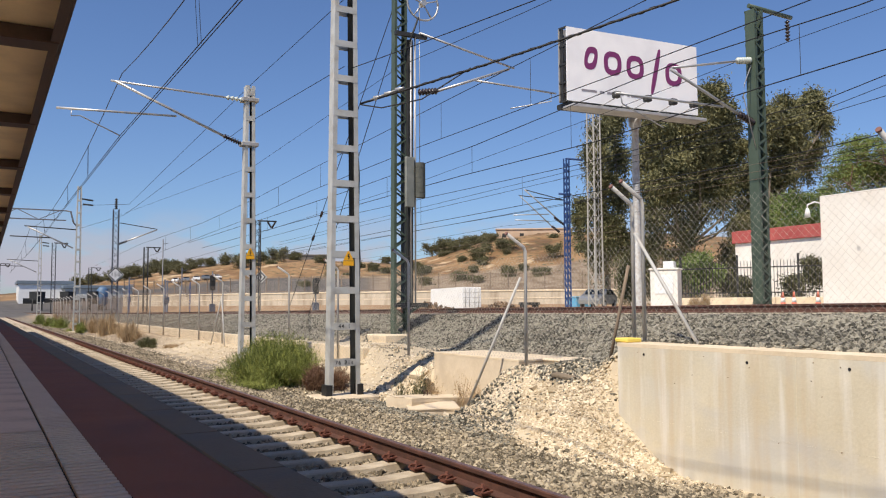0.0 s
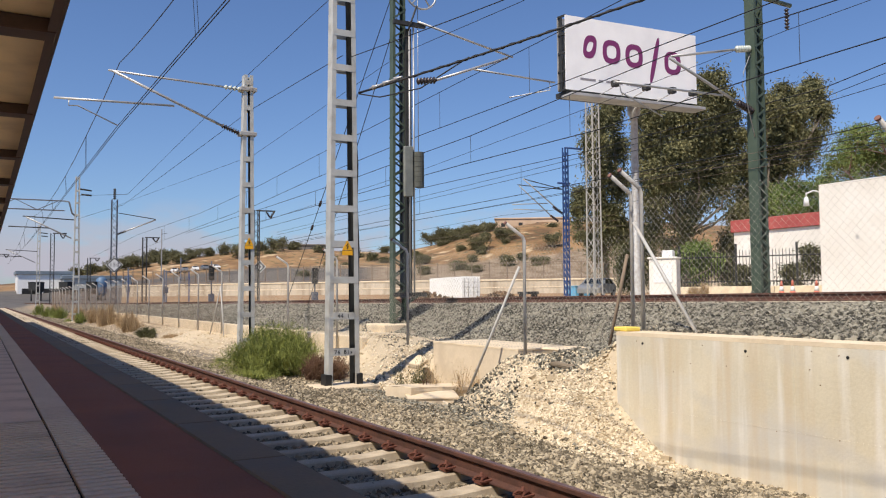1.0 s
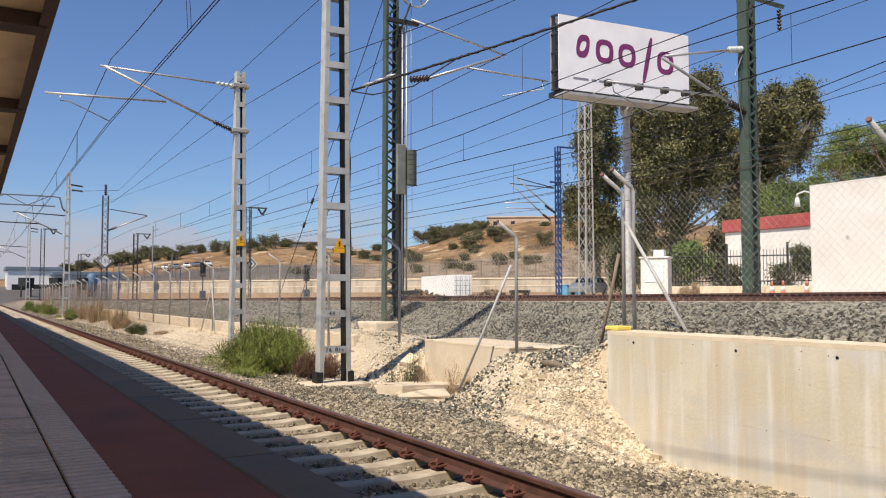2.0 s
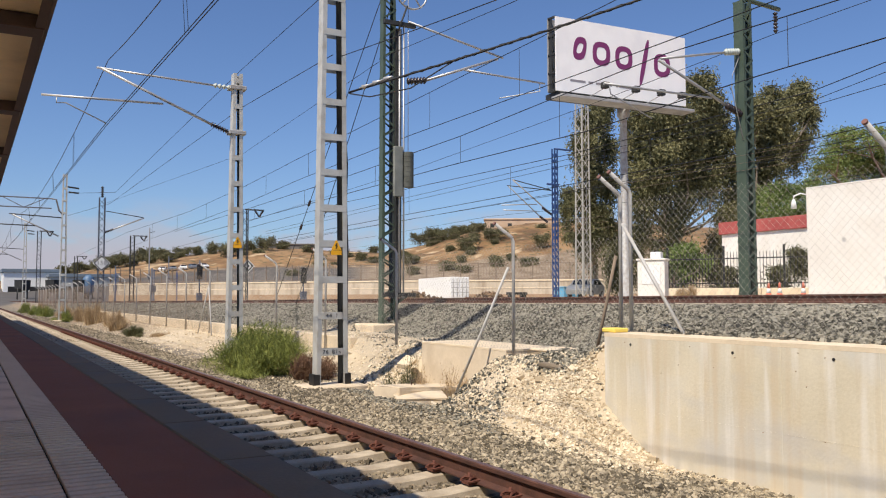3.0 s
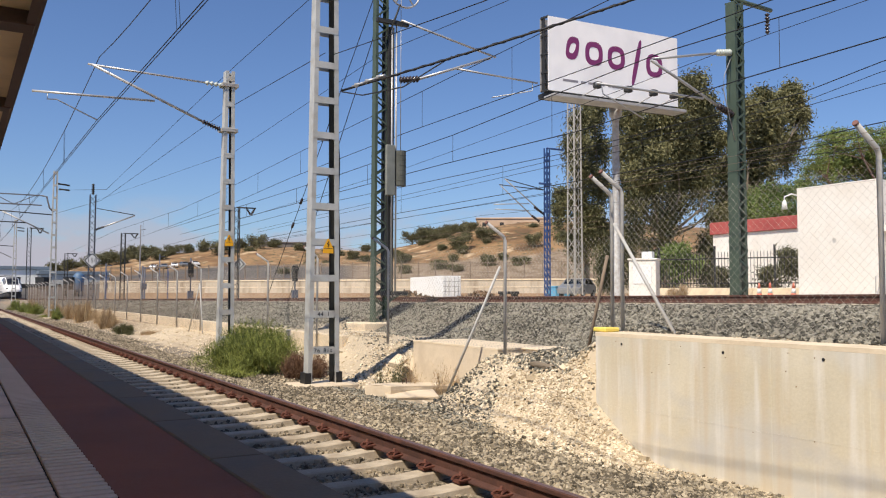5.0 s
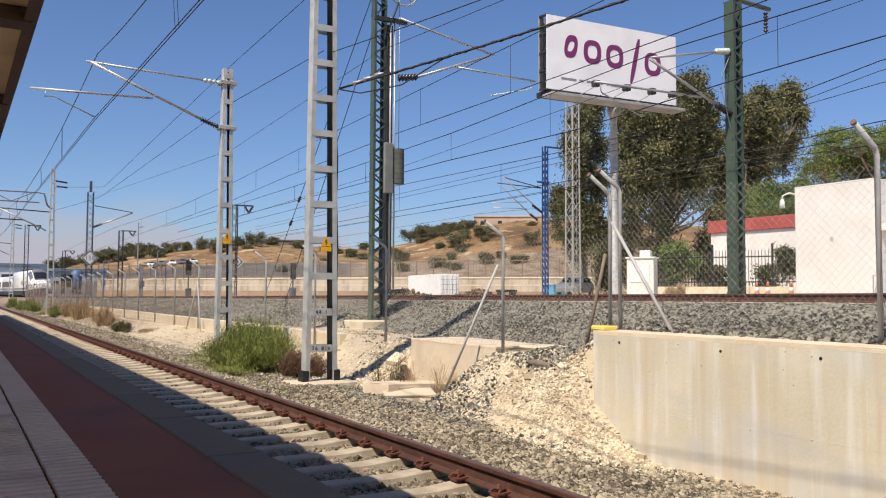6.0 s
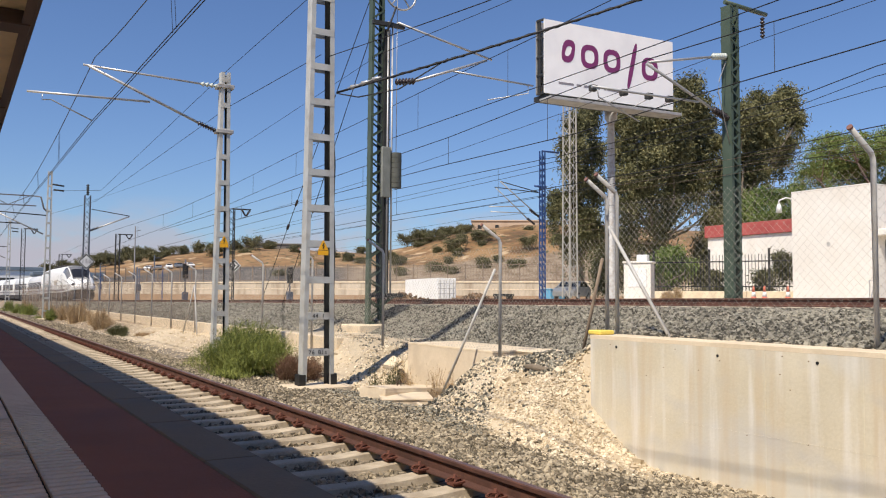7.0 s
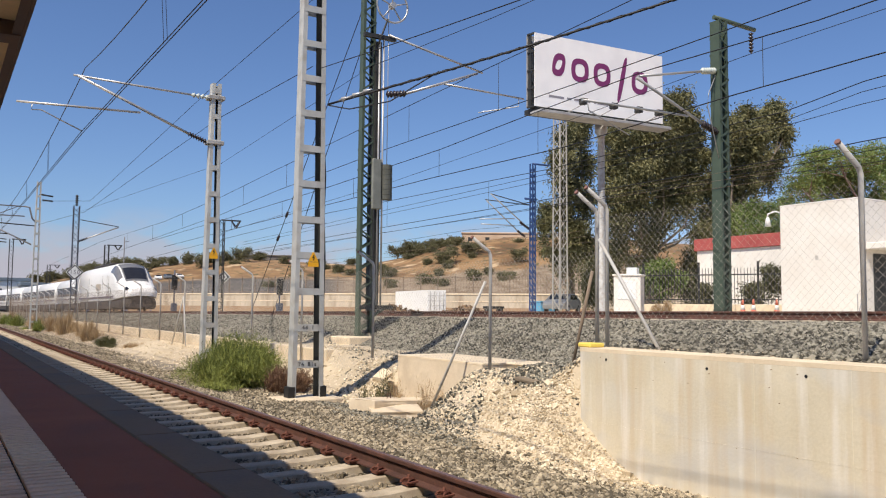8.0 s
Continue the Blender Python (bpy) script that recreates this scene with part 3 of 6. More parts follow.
scatter("shelf_gravel", "blue-grey crushed stone spilt over the shelf behind the headwall", 4200, (8.5, 10.4), (14.6, 20), (0.024, 0.048), BALLAST2, 21,
        lambda x, y, rng: x > np.interp(y, [14.6, 16.2, 18.0, 20.0], [9.0, 8.75, 9.4, 10.2]) + rng.normal(0, 0.12, len(x)), 0.4)
scatter("far_bank_gravel", "blue-grey crushed stone on the bank further along", 45000, (7.4, 13.0), (52, 118), (0.05, 0.085), BALLAST2, 19,
        lambda x, y, rng: x > 8.5 - 0.0004 * np.maximum(0, y - 50) ** 2 + rng.normal(0, 0.1, len(x)))
scatter("far_track_ballast", "dusty brown-grey crushed stone along the far part of the track", 22000, (1.3, 6.0), (32, 100), (0.045, 0.075), BROWNSTONE, 20, off_track, 0.25)


# ---- retaining wall with yellow box ----
def build_wall():
    w = part("retaining_wall", rounded((7.5, -8, -1.2), (7.95, 8.73, 0.84), 0.004), CONCRETE)
    tagged(w, "weathered beige concrete retaining wall below the gravel bank", "wall", kind="structure")
    part("coping", rounded((7.499, -8, 0.835), (8.05, 8.74, 0.885), 0.0015), COPING, w, "pale yellowish mortar coping")
    # black discs on the face paint the shade of small holes
    hole = bmesh.new()
    for y, z in ((8.22, 0.75), (6.56, 0.74), (5.3, 0.745), (4.05, 0.74)):
        bar(hole, (7.494, y, z), (7.5, y, z), 0.016, 10, 0.018)
        part("weep_hole_shade", hole, BLACK, w, "black disc for the shade in a formwork hole")
        hole = bmesh.new()
    hole.free()
    for y, z in ((7.67, 0.43), (7.38, 0.55), (6.83, 0.56), (5.7, 0.79), (5.39, 0.76), (5.73, 0.6), (5.61, 0.45), (5.41, -0.08), (8.32, 0.78), (7.19, 0.78), (6.52, 0.69), (6.16, -0.09)):
        part("surface_chip", lathe(bmesh.new(), (7.4965, y, z), (7.5, y + 0.012, z - 0.004), [(0, 0.003), (1, 0.007)], 5), CHIP, w, "small rust-brown chip in the concrete")
    for y in (5.93, 4.82):
        part("formwork_line", box(bmesh.new(), (7.4975, y - 0.004, -1.1), (7.501, y + 0.004, 0.84)), CONCRETE, w, "thin raised formwork line")
    part("pour_line", box(bmesh.new(), (7.4985, -8, -0.078), (7.501, 8.72, -0.074)), CONCRETE, w, "thin horizontal pour line")


build_wall()


# ---- chain-link fence ----
def link_panel(length, high, step=0.075, r=0.0022):
    bm = bmesh.new()
    n = int((length + high) / step)
    for s in (0, 1):
        for k in range(n):
            y0 = k * step - high
            a, b = max(0.0, -y0), min(high, length - y0)
            if b - a < 0.05:
                continue
            pa, pb = (y0 + a, a), (y0 + b, b)
            if s:
                pa, pb = (length - pa[0], pa[1]), (length - pb[0], pb[1])
            bar(bm, (0.002 * s, pa[0], pa[1]), (0.002 * s, pb[0], pb[1]), r, 3, cap=False)
    return bm


FENCE_Y = [1.3, 5.04, 8.85, 9.06, 11.75, 16.2] + [20.3 + 3.95 * k for k in range(26)]


OLDWIRE = plain("old_fence_wire", (0.36, 0.33, 0.28), 0.6, 0.1)


BARETUBE = mat("brown_weathered_tube", (0.15, 0.11, 0.075), (0.27, 0.21, 0.15), 4, 0.8)


def build_fence():
    base = thing("chain_link_fence", (8.1, 0, 0), "weathered chain-link fence on bent galvanised posts along the bank", "fence", kind="structure")
    for y0, y1 in zip(FENCE_Y, FENCE_Y[1:]):
        z = float(bank_foot((y0 + y1) / 2)) - 0.02
        low = 0.34 if y0 > 16 else 0.0
        ob = part("mesh_panel", link_panel(y1 - y0, 1.9 + low, 0.098 if y0 < 20 else 0.12, 0.0013 if y0 < 20 else (0.0015 if y0 < 30 else 0.002)), OLDWIRE if y0 < 30 else RUSTWIRE, base)
        ob.location = (0, y0, z - low)
        strand = bmesh.new()
        for k in range(3):
            bar(strand, (-0.1 - 0.1 * k, y0, 2.03 + 0.07 * k + z), (-0.1 - 0.1 * k, y1, 2.03 + 0.07 * k + z), 0.0025, 3)
        part("barbed_strand", strand, RUSTWIRE, base)
    for i, y in enumerate(FENCE_Y):
        z = float(bank_foot(y)) - 0.03
        bm = bmesh.new()
        chain(bm, [(0, y, z - (0.4 if y > 17 else 0)), (0, y, z + 1.98), (-0.03, y, z + 2.05), (-0.37, y, z + 2.27)], 0.03, 8)
        post = part("post", bm, POSTGREY, base, "galvanised post with a cranked top")
        cap = bar(bmesh.new(), (-0.37, y, z + 2.27), (-0.39, y, z + 2.283), 0.032, 8)
        part("cap", cap, plain("faded_red_cap", (0.2, 0.1, 0.08), 0.85), post, "faded red cap")
    for top, foot in (((8.07, 8.98, 2.4), (8.06, 7.82, 0.87)), ((8.05, 9.1, 1.95), (8.02, 9.6, 0.28)), ((8.07, 11.86, 1.87), (7.6, 12.85, -0.36)),
                      ((8.07, 32.2, 1.8), (7.95, 31.2, -0.05)), ((8.07, 32.2, 1.8), (7.95, 33.3, -0.05))):
        bm = bar(bmesh.new(), (top[0] - 8.1, *top[1:]), (foot[0] - 8.1, *foot[1:]), 0.024, 8)
        part("strut", bm, BARETUBE if foot[1] == 9.6 else POSTGREY, base, "rusty leaning brace tube" if foot[1] == 9.6 else "sloping brace tube")


build_fence()


# ---- catenary masts ----
def battened_mast(place, high, w0, w1, label, pitch=0.72, black=False, strip_w=0.1, first=0.55):
    """Two steel channels joined by flat battens; wide across the track."""
    base = thing("catenary_mast", place, label, "catenary mast", "grey masts by the near track")
    for s in (-1, 1):
        part("channel", channel(bmesh.new(), (s * w0 / 2, 0, 0), (s * w1 / 2, 0, high), 0.24, 0.09, -s), GALV, base)
        if black:
            bm = beam(bmesh.new(), (s * w0 / 2, 0, 0), (s * (w0 / 2 - 0.004), 0, 0.22), 0.26, 0.13)
            part("foot_band", bm, BLACK, base, "black bitumen coat on the foot")
    z, n = first, 0
    while z < high - 0.1:
        w = w0 + (w1 - w0) * z / high
        for e in (-1, 1):
            part("batten", box(bmesh.new(), (-w / 2 + 0.01, e * 0.121 - 0.004, z - 0.065), (w / 2 - 0.01, e * 0.121 + 0.004, z + 0.065)), GALV, base)
        z += pitch
        n += 1
    # dark strip added along the inside of one leg, full height
    part("inner_strip", beam(bmesh.new(), (w0 / 2 - 0.075, 0.085, 0), (w1 / 2 - 0.075, 0.085, high - 0.05), 0.02, strip_w), DARKSTEEL, base, "dark strip inside the leg")
    bm = rounded((-w0 / 2 - 0.3, -0.4, -0.6), (w0 / 2 + 0.3, 0.4, 0.01), 0.03)
    part("footing", bm, CONCRETE2, base, "beige concrete footing")
    return base


def words(text, size, material, parent, place, turn, depth=0.002):
    """Raised characters, one part each, in a row centred on the place."""
    for k, sign in enumerate(text):
        if sign == " ":
            continue
        cu = bpy.data.curves.new("lettering", "FONT")
        cu.body, cu.size, cu.extrude, cu.align_x, cu.align_y = sign, size, depth, "CENTER", "CENTER"
        ob = new("lettering", cu)
        me = bpy.data.meshes.new_from_object(ob)
        bpy.data.objects.remove(ob)
        me.materials.append(material)
        ob = new("lettering", me)
        ob.parent, ob.rotation_euler = parent, turn
        ob.location = (place[0] + (k - (len(text) - 1) / 2) * size * 0.6, place[1], place[2])


def warning_sign(parent, place):
    x, y, z = place
    bm = bmesh.new()
    v = [(-0.11, 0.1), (0.11, 0.1), (0.012, 0.29), (-0.012, 0.29)]
    f = [bm.verts.new((x + a, y, z + b)) for a, b in v]
    face = bm.faces.new(f)
    ext = bmesh.ops.extrude_face_region(bm, geom=[face])
    bmesh.ops.translate(bm, verts=[g for g in ext["geom"] if isinstance(g, bmesh.types.BMVert)], vec=(0, 0.006, 0))
    box(bm, (x - 0.11, y, z), (x + 0.11, y + 0.006, z + 0.09))
    sign = part("warning_sign", bm, YELLOW, parent, "yellow triangular danger sign")
    bm = bmesh.new()
    for a, b in (((0.015, 0.235), (-0.02, 0.185)), ((-0.02, 0.185), (0.018, 0.18)), ((0.018, 0.18), (-0.01, 0.125))):
        beam(bm, (x + a[0], y - 0.003, z + a[1]), (x + b[0], y - 0.003, z + b[1]), 0.004, 0.016)
    part("bolt", bm, BLACK, sign, "black lightning bolt")


mast1 = battened_mast((6.29, 15.5, -0.36), 11.2, 0.66, 0.4, "tall grey battened steel mast with number plates on a concrete footing", 0.71, black=True, first=0.65)
warning_sign(mast1, (0.06, -0.14, 2.56))
for z, t in ((1.36, "44 1"), (0.65, "76 Bis")):
    p = part("number_plate", rounded((-0.25, -0.134, z - 0.07), (0.2, -0.128, z + 0.07), 0.002), GALV, mast1, "pale grey mast number plate")
    words(t, 0.11, BLACK, p, (-0.02, -0.136, z), (radians(90), 0, 0))
part("riser_cable", chain(bmesh.new(), [(0.345, -0.05, 0.2), (0.325, -0.06, 2.2), (0.33, -0.08, 2.7), (0.3, -0.06, 3.6), (0.31, -0.08, 4.4), (0.28, -0.05, 5.0), (0.275, -0.06, 5.85)], 0.016, 6), CABLE, mast1, "black cable clipped to the mast")

mast2 = battened_mast((6.08, 21.6, -0.3), 7.55, 0.42, 0.24, "slim grey battened steel mast beside the near track", 0.68, strip_w=0.03)
warning_sign(mast2, (0.03, -0.14, 2.94))


def wire(name, pts, r, label, material=None, sag=0.0):
    bm = bmesh.new()
    out = []
    for a, b in zip(pts, pts[1:]):
        a, b = Vector(a), Vector(b)
        n = 12 if sag else 1
        out += [a.lerp(b, i / n) - Vector((0, 0, 4 * sag * (i / n) * (1 - i / n))) for i in range(n)]
    out.append(Vector(pts[-1]))
    chain(bm, out, r, 4)
    return whole(name, bm, material or WIRE, label, "overhead wire", group="overhead wires")


# near cantilever, parts in the mast's own space (origin at its foot)
def tubes(parent, name, pts, r, material=ALU, label=""):
    return part(name, chain(bmesh.new(), pts, r, 8), material, parent, label)


def mast2_gear(m):
    o = Vector(m.location)
    loc = lambda x, z: (x - o.x, 0.0, z - o.z)
    tubes(m, "bracket_tube", [loc(5.4, 5.86), loc(2.72, 6.97)], 0.035, label="galvanised inclined bracket tube")
    tubes(m, "stay_tube", [loc(5.95, 6.87), loc(2.62, 6.97)], 0.026, label="galvanised top stay tube")
    tubes(m, "registration_tube", [loc(4.2, 6.25), loc(1.42, 6.16)], 0.028, label="galvanised registration tube")
    tubes(m, "steady_arm", [loc(1.75, 6.13), loc(1.75, 6.0), loc(1.95, 6.02), loc(2.86, 5.62)], 0.016, label="pale steady arm")
    part("insulator", ribbed(bmesh.new(), loc(5.85, 5.7), loc(5.4, 5.86), 0.075, 7), INSUL, m, "dark ribbed insulator")
    part("insulator", ribbed(bmesh.new(), loc(5.9, 6.87), loc(5.45, 6.885), 0.07, 4), GLASSI, m, "pale glass insulator")
    for z in (5.68, 6.87):
        part("clamp", rounded((-0.22, -0.16, z - o.z - 0.05), (0.22, 0.16, z - o.z + 0.05), 0.01), GALV2, m)


mast2_gear(mast2)


def lattice_mast(place, high, w0, w1, material, label, group, pitch=0.5, brace=None, d0=None, stout=1.0):
    """Four corner angles with zigzag bracing on its sides."""
    base = thing("lattice_mast", place, label, "catenary mast", group)
    d = (d0 or w0) / 2
    corners = [(-1, -1), (1, -1), (1, 1), (-1, 1)]
    at = lambda i, z: Vector((corners[i][0] * (w0 + (w1 - w0) * z / high) / 2, corners[i][1] * d, z))
    for i in range(4):
        part("leg", beam(bmesh.new(), at(i, 0), at(i, high), 0.06 + 0.02 * w0, 0.06 + 0.02 * w0), material, base)
    n = int(high / pitch)
    for i, j in ((0, 1), (1, 2), (2, 3), (3, 0)):
        for k in range(n):
            a, b = (i, j) if k % 2 else (j, i)
            part("brace", beam(bmesh.new(), at(a, k * pitch), at(b, (k + 1) * pitch), stout * (0.03 + 0.025 * w0), stout * (0.02 + 0.01 * w0)), brace or material, base)
    return base


def channel_mast(place, high, w0, w1, depth, label, group, pitch):
    """Two deep green channels, webs outwards, laced with flat zigzag bars."""
    base = thing("lattice_mast", place, label, "catenary mast", group)
    for s in (-1, 1):
        part("channel", channel(bmesh.new(), (s * w0 / 2, 0, 0), (s * w1 / 2, 0, high), depth, 0.08, -s), GREEN, base)
    for k in range(int(high / pitch)):
        a, b = (-1, 1) if k % 2 else (1, -1)
        wa, wb = (w0 + (w1 - w0) * z / high for z in (k * pitch, (k + 1) * pitch))
        for e in (-1, 1):
            part("lacing_bar", beam(bmesh.new(), (a * wa / 2, e * (depth / 2 + 0.006), k * pitch), (b * wb / 2, e * (depth / 2 + 0.006), (k + 1) * pitch), 0.01, 0.05), GREEN, base)
    return base


# ---- wires of the near track ----
def track_wires(x, ys, zc, zm, stagger, label, sags, step=7.0):
    """Catenary, two contact wires that swing a little from side to side, and droppers."""
    for k, (y0, y1) in enumerate(zip(ys, ys[1:])):
        sag = sags[k]
        w = wire("catenary_wire", [(x, y0, zm), (x, y1, zm)], 0.011, label, sag=sag)
        xa, xb = x + stagger[k], x + stagger[k + 1]
        for dx in (-0.025, 0.025):
            part("contact_wire", bar(bmesh.new(), (xa + dx, y0, zc), (xb + dx, y1, zc), 0.01, 4), WIRE, w)
        n = max(2, int((y1 - y0) / step))
        for i in range(1, n):
            u = i / n
            y, xc = y0 + (y1 - y0) * u, xa + (xb - xa) * u
            for e in (-0.12, 0.12):
                part("dropper", bar(bmesh.new(), (x, y + e, zm - 4 * sag * u * (1 - u)), (xc, y + e, zc), 0.0055, 3), WIRE, w)


track_wires(2.88, [-40, -3, 21.6, 66, 112], 5.58, 7.18, (-0.2, 0.25, -0.02, 0.15, -0.1), "dark copper catenary with droppers over the near track", (1.0, 0.67, 1.0, 1.0))


# ---- masts and gear of the embankment track ----
gm = channel_mast((10.85, 22.3, 0.42), 11.0, 0.48, 0.4, 0.24, "dark green lattice mast with a tension wheel on the bank", "green lattice masts", 0.3)
part("footing", rounded((-0.8, -0.7, -0.6), (0.55, 0.6, 0.16), 0.03), COPING, gm, "beige concrete footing")
for x in (0.22, 0.36):
    part("guide_pole", bar(bmesh.new(), (x, -0.34, 0.9), (x, -0.34, 9.2), 0.028, 8), ALU, gm, "bright vertical guide tube")
part("weight_guide", box(bmesh.new(), (0.16, -0.24, 0.9), (0.34, 0.24, 9.0)), DARKSTEEL, gm, "dark backing channel")
IRON = mat("weight_iron", (0.06, 0.065, 0.055), (0.11, 0.115, 0.1), 5, 0.8)
for k in range(7):
    bm = bar(bmesh.new(), (0.5, -0.36, 4.2 + 0.15 * k), (0.5, -0.36, 4.344 + 0.15 * k), 0.168, 18)
    for f in bm.faces:
        f.smooth = False
    part("tension_weight", bm, IRON, gm, "round iron weight")
part("weight_rod", bar(bmesh.new(), (0.5, -0.36, 5.2), (0.5, -0.36, 10.2), 0.012, 6), ALU, gm)
part("weight_box", rounded((0.02, -0.42, 3.9), (0.3, -0.3, 5.4), 0.015), mat("guard_steel", (0.16, 0.17, 0.15), (0.24, 0.25, 0.22), 4, 0.6), gm, "grey guard plate")
bm = bmesh.new()
R = 0.52
chain(bm, [(0.62 + R * math.cos(2 * math.pi * k / 36), -0.36, 10.15 + R * math.sin(2 * math.pi * k / 36)) for k in range(37)], 0.03, 6)
for k in range(5):
    a = 2 * math.pi * k / 5 + 0.3
    bar(bm, (0.62, -0.36, 10.15), (0.62 + R * math.cos(a), -0.36, 10.15 + R * math.sin(a)), 0.022, 6)
bar(bm, (0.62, -0.45, 10.15), (0.62, -0.27, 10.15), 0.1, 10)
part("tension_wheel", bm, ALU, gm, "spoked metal tension wheel")
for z in (9.05, 0.95):
    part("cross_bracket", box(bmesh.new(), (-0.3, -0.4, z), (0.75, -0.28, z + 0.12)), DARKSTEEL, gm)
bm = bmesh.new()
beam(bm, (0.2, 0, 0.7), (0.75, 0, 1.05), 0.08, 0.08)
part("foot_brace", bm, GREEN, gm)


def gear(m, spec):
    o = Vector(m.location)
    for name, pts, r, material, label in spec:
        q = [tuple(Vector(p) - o) for p in pts]
        if name == "insulator":
            part(name, ribbed(bmesh.new(), q[0], q[1], r, 6), material, m, label)
        else:
            part(name, chain(bmesh.new(), q, r, 8), material, m, label)


Y2 = 21.9
gear(gm, [
    ("stay_tube", [(11.35, Y2, 9.62), (14.75, Y2, 9.0)], 0.035, ALU, "galvanised top stay tube"),
    ("insulator", [(11.3, Y2, 7.8), (11.95, Y2, 7.92)], 0.11, INSUL, "dark ribbed insulator"),
    ("bracket_tube", [(11.95, Y2, 7.92), (14.55, Y2, 8.95)], 0.04, ALU, "galvanised bracket tube"),
    ("registration_tube", [(13.3, Y2, 8.42), (16.4, Y2, 8.38)], 0.032, ALU, "galvanised registration tube"),
    ("steady_arm", [(16.2, Y2, 8.36), (16.2, Y2, 8.1), (14.6, Y2, 7.68)], 0.018, ALU, "thin steady arm"),
    ("anchor_arm", [(11.3, Y2, 10.1), (11.0, Y2, 9.3)], 0.03, DARKSTEEL, "dark anchor bracket")])

rm = channel_mast((17.08, 14.4, 1.2), 7.7, 0.33, 0.32, 0.3, "dark green lattice mast beyond the embankment track", "green lattice masts", 0.22)
gear(rm, [
    ("stay_tube", [(16.45, 14.4, 7.5), (14.2, 14.4, 7.02)], 0.03, ALU, "galvanised top stay tube"),
    ("insulator", [(16.9, 14.4, 7.58), (16.4, 14.4, 7.5)], 0.09, GLASSI, "amber glass insulator"),
    ("bracket_tube", [(16.45, 14.4, 6.14), (14.15, 14.4, 6.98)], 0.036, ALU, "galvanised bracket tube"),
    ("insulator", [(16.95, 14.4, 5.98), (16.4, 14.4, 6.15)], 0.1, INSUL, "dark ribbed insulator"),
    ("registration_tube", [(15.9, 14.4, 6.27), (12.45, 14.4, 6.2)], 0.028, ALU, "galvanised registration tube"),
    ("steady_arm", [(12.6, 14.4, 6.2), (12.65, 14.4, 5.98), (13.9, 14.4, 5.55)], 0.016, ALU, "thin steady arm"),
    ("top_arm", [(16.9, 14.4, 9.0), (18.5, 14.4, 8.95)], 0.06, GREEN, "dark green top arm"),
    ("insulator", [(18.35, 14.4, 8.85), (18.35, 14.4, 8.3)], 0.07, INSUL, "hanging insulator"),
    ("earth_wire", [(16.95, 14.4, 7.5), (16.55, 14.3, 6.9), (16.5, 14.3, 6.6), (16.9, 14.3, 5.3)], 0.012, ALU, "loose earth wire")])

# guys of the green mast and the black anchor cable of the tall grey mast
for y, z, top in ((33.3, 1.0, 11.3), (30.6, 1.05, 10.2)):
    g = wire("guy_wire", [(11.0, 22.4, top), (11.0, y, z)], 0.014, "dark steel guy wire from the green mast to the bank", CABLE)
    for s in (0.62, 0.7):
        p = Vector((11.0, 22.4, top)).lerp(Vector((11.0, y, z)), s)
        part("guy_insulator", bar(bmesh.new(), p, p + (Vector((11.0, y, z)) - Vector((11.0, 22.4, top))).normalized() * 0.22, 0.05, 8), INSUL, g)
bm = bmesh.new()
a, b = Vector((6.62, 15.4, 5.5)), Vector((16.0, 1.3, 8.9))
pts = [a.lerp(b, i / 40) - Vector((0, 0, 4 * 0.26 * (i / 40) * (1 - i / 40))) for i in range(41)]
chain(bm, pts, 0.022, 6)
n = 300
for k in range(n):
    s = 0.06 + 0.94 * k / n
    p = a.lerp(b, s) - Vector((0, 0, 4 * 0.26 * s * (1 - s)))
    ang = k * 0.9
    p2 = p + Vector((0, 0.02 * math.cos(ang), 0.02 * math.sin(ang)))
    s2 = s + 0.94 / n
    q = a.lerp(b, s2) - Vector((0, 0, 4 * 0.26 * s2 * (1 - s2)))
    q2 = q + Vector((0, 0.02 * math.cos(ang + 0.9), 0.02 * math.sin(ang + 0.9)))
    bar(bm, p2, q2, 0.015, 4, cap=False)
anchor = whole("anchor_cable", bm, CABLE, "thick black twisted overhead cable tied to the tall grey mast", "overhead cable")
part("tension_clamp", ribbed(bmesh.new(), a.lerp(b, 0.015), a.lerp(b, 0.06), 0.05, 3), ALU, anchor, "pale cable clamp")
part("anchor_tail", chain(bmesh.new(), [(6.62, 15.4, 5.48), (6.9, 15.0, 5.36), (7.4, 14.2, 5.42), (8.0, 13.35, 5.9)], 0.014, 5), CABLE, anchor)

# running wires beyond the near track
LONG = "dark overhead wire along the tracks"


def paired_wires(x, upper, lower, at):
    """A carrying wire and a contact wire through (y, z) points, joined by droppers."""
    w = wire("catenary_wire", [(x, y, z) for y, z in upper], 0.013, "dark copper catenary with droppers over a far track")
    part("contact_wire", chain(bmesh.new(), [(x, y, z) for y, z in lower], 0.013, 4), WIRE, w)
    for y in at:
        zu, zl = (float(np.interp(y, [p[0] for p in q], [p[1] for p in q])) for q in (upper, lower))
        part("dropper", bar(bmesh.new(), (x, y, zu), (x, y, zl), 0.008, 4), WIRE, w)


paired_wires(14.05, [(-20, 9.6), (10, 9.0), (24, 8.62), (39, 8.16), (48, 7.84), (62, 7.6), (90, 7.9), (130, 7.4)],
             [(-20, 7.6), (16, 7.3), (27, 7.3), (39, 7.1), (48, 6.8), (90, 6.3), (130, 5.9)], (20, 25.5, 33, 37.5, 44, 50, 57, 66, 76))
paired_wires(14.05, [(-20, 7.6), (9.5, 6.91), (14.1, 7.03), (18.7, 6.86), (23.4, 6.66), (33.1, 6.51), (46, 6.46), (67, 6.45)],
             [(-20, 6.1), (8.6, 5.95), (11.6, 5.9), (17, 5.7), (24, 5.78), (62, 5.75)], (10.75, 18.1, 23.4, 30, 38, 46))
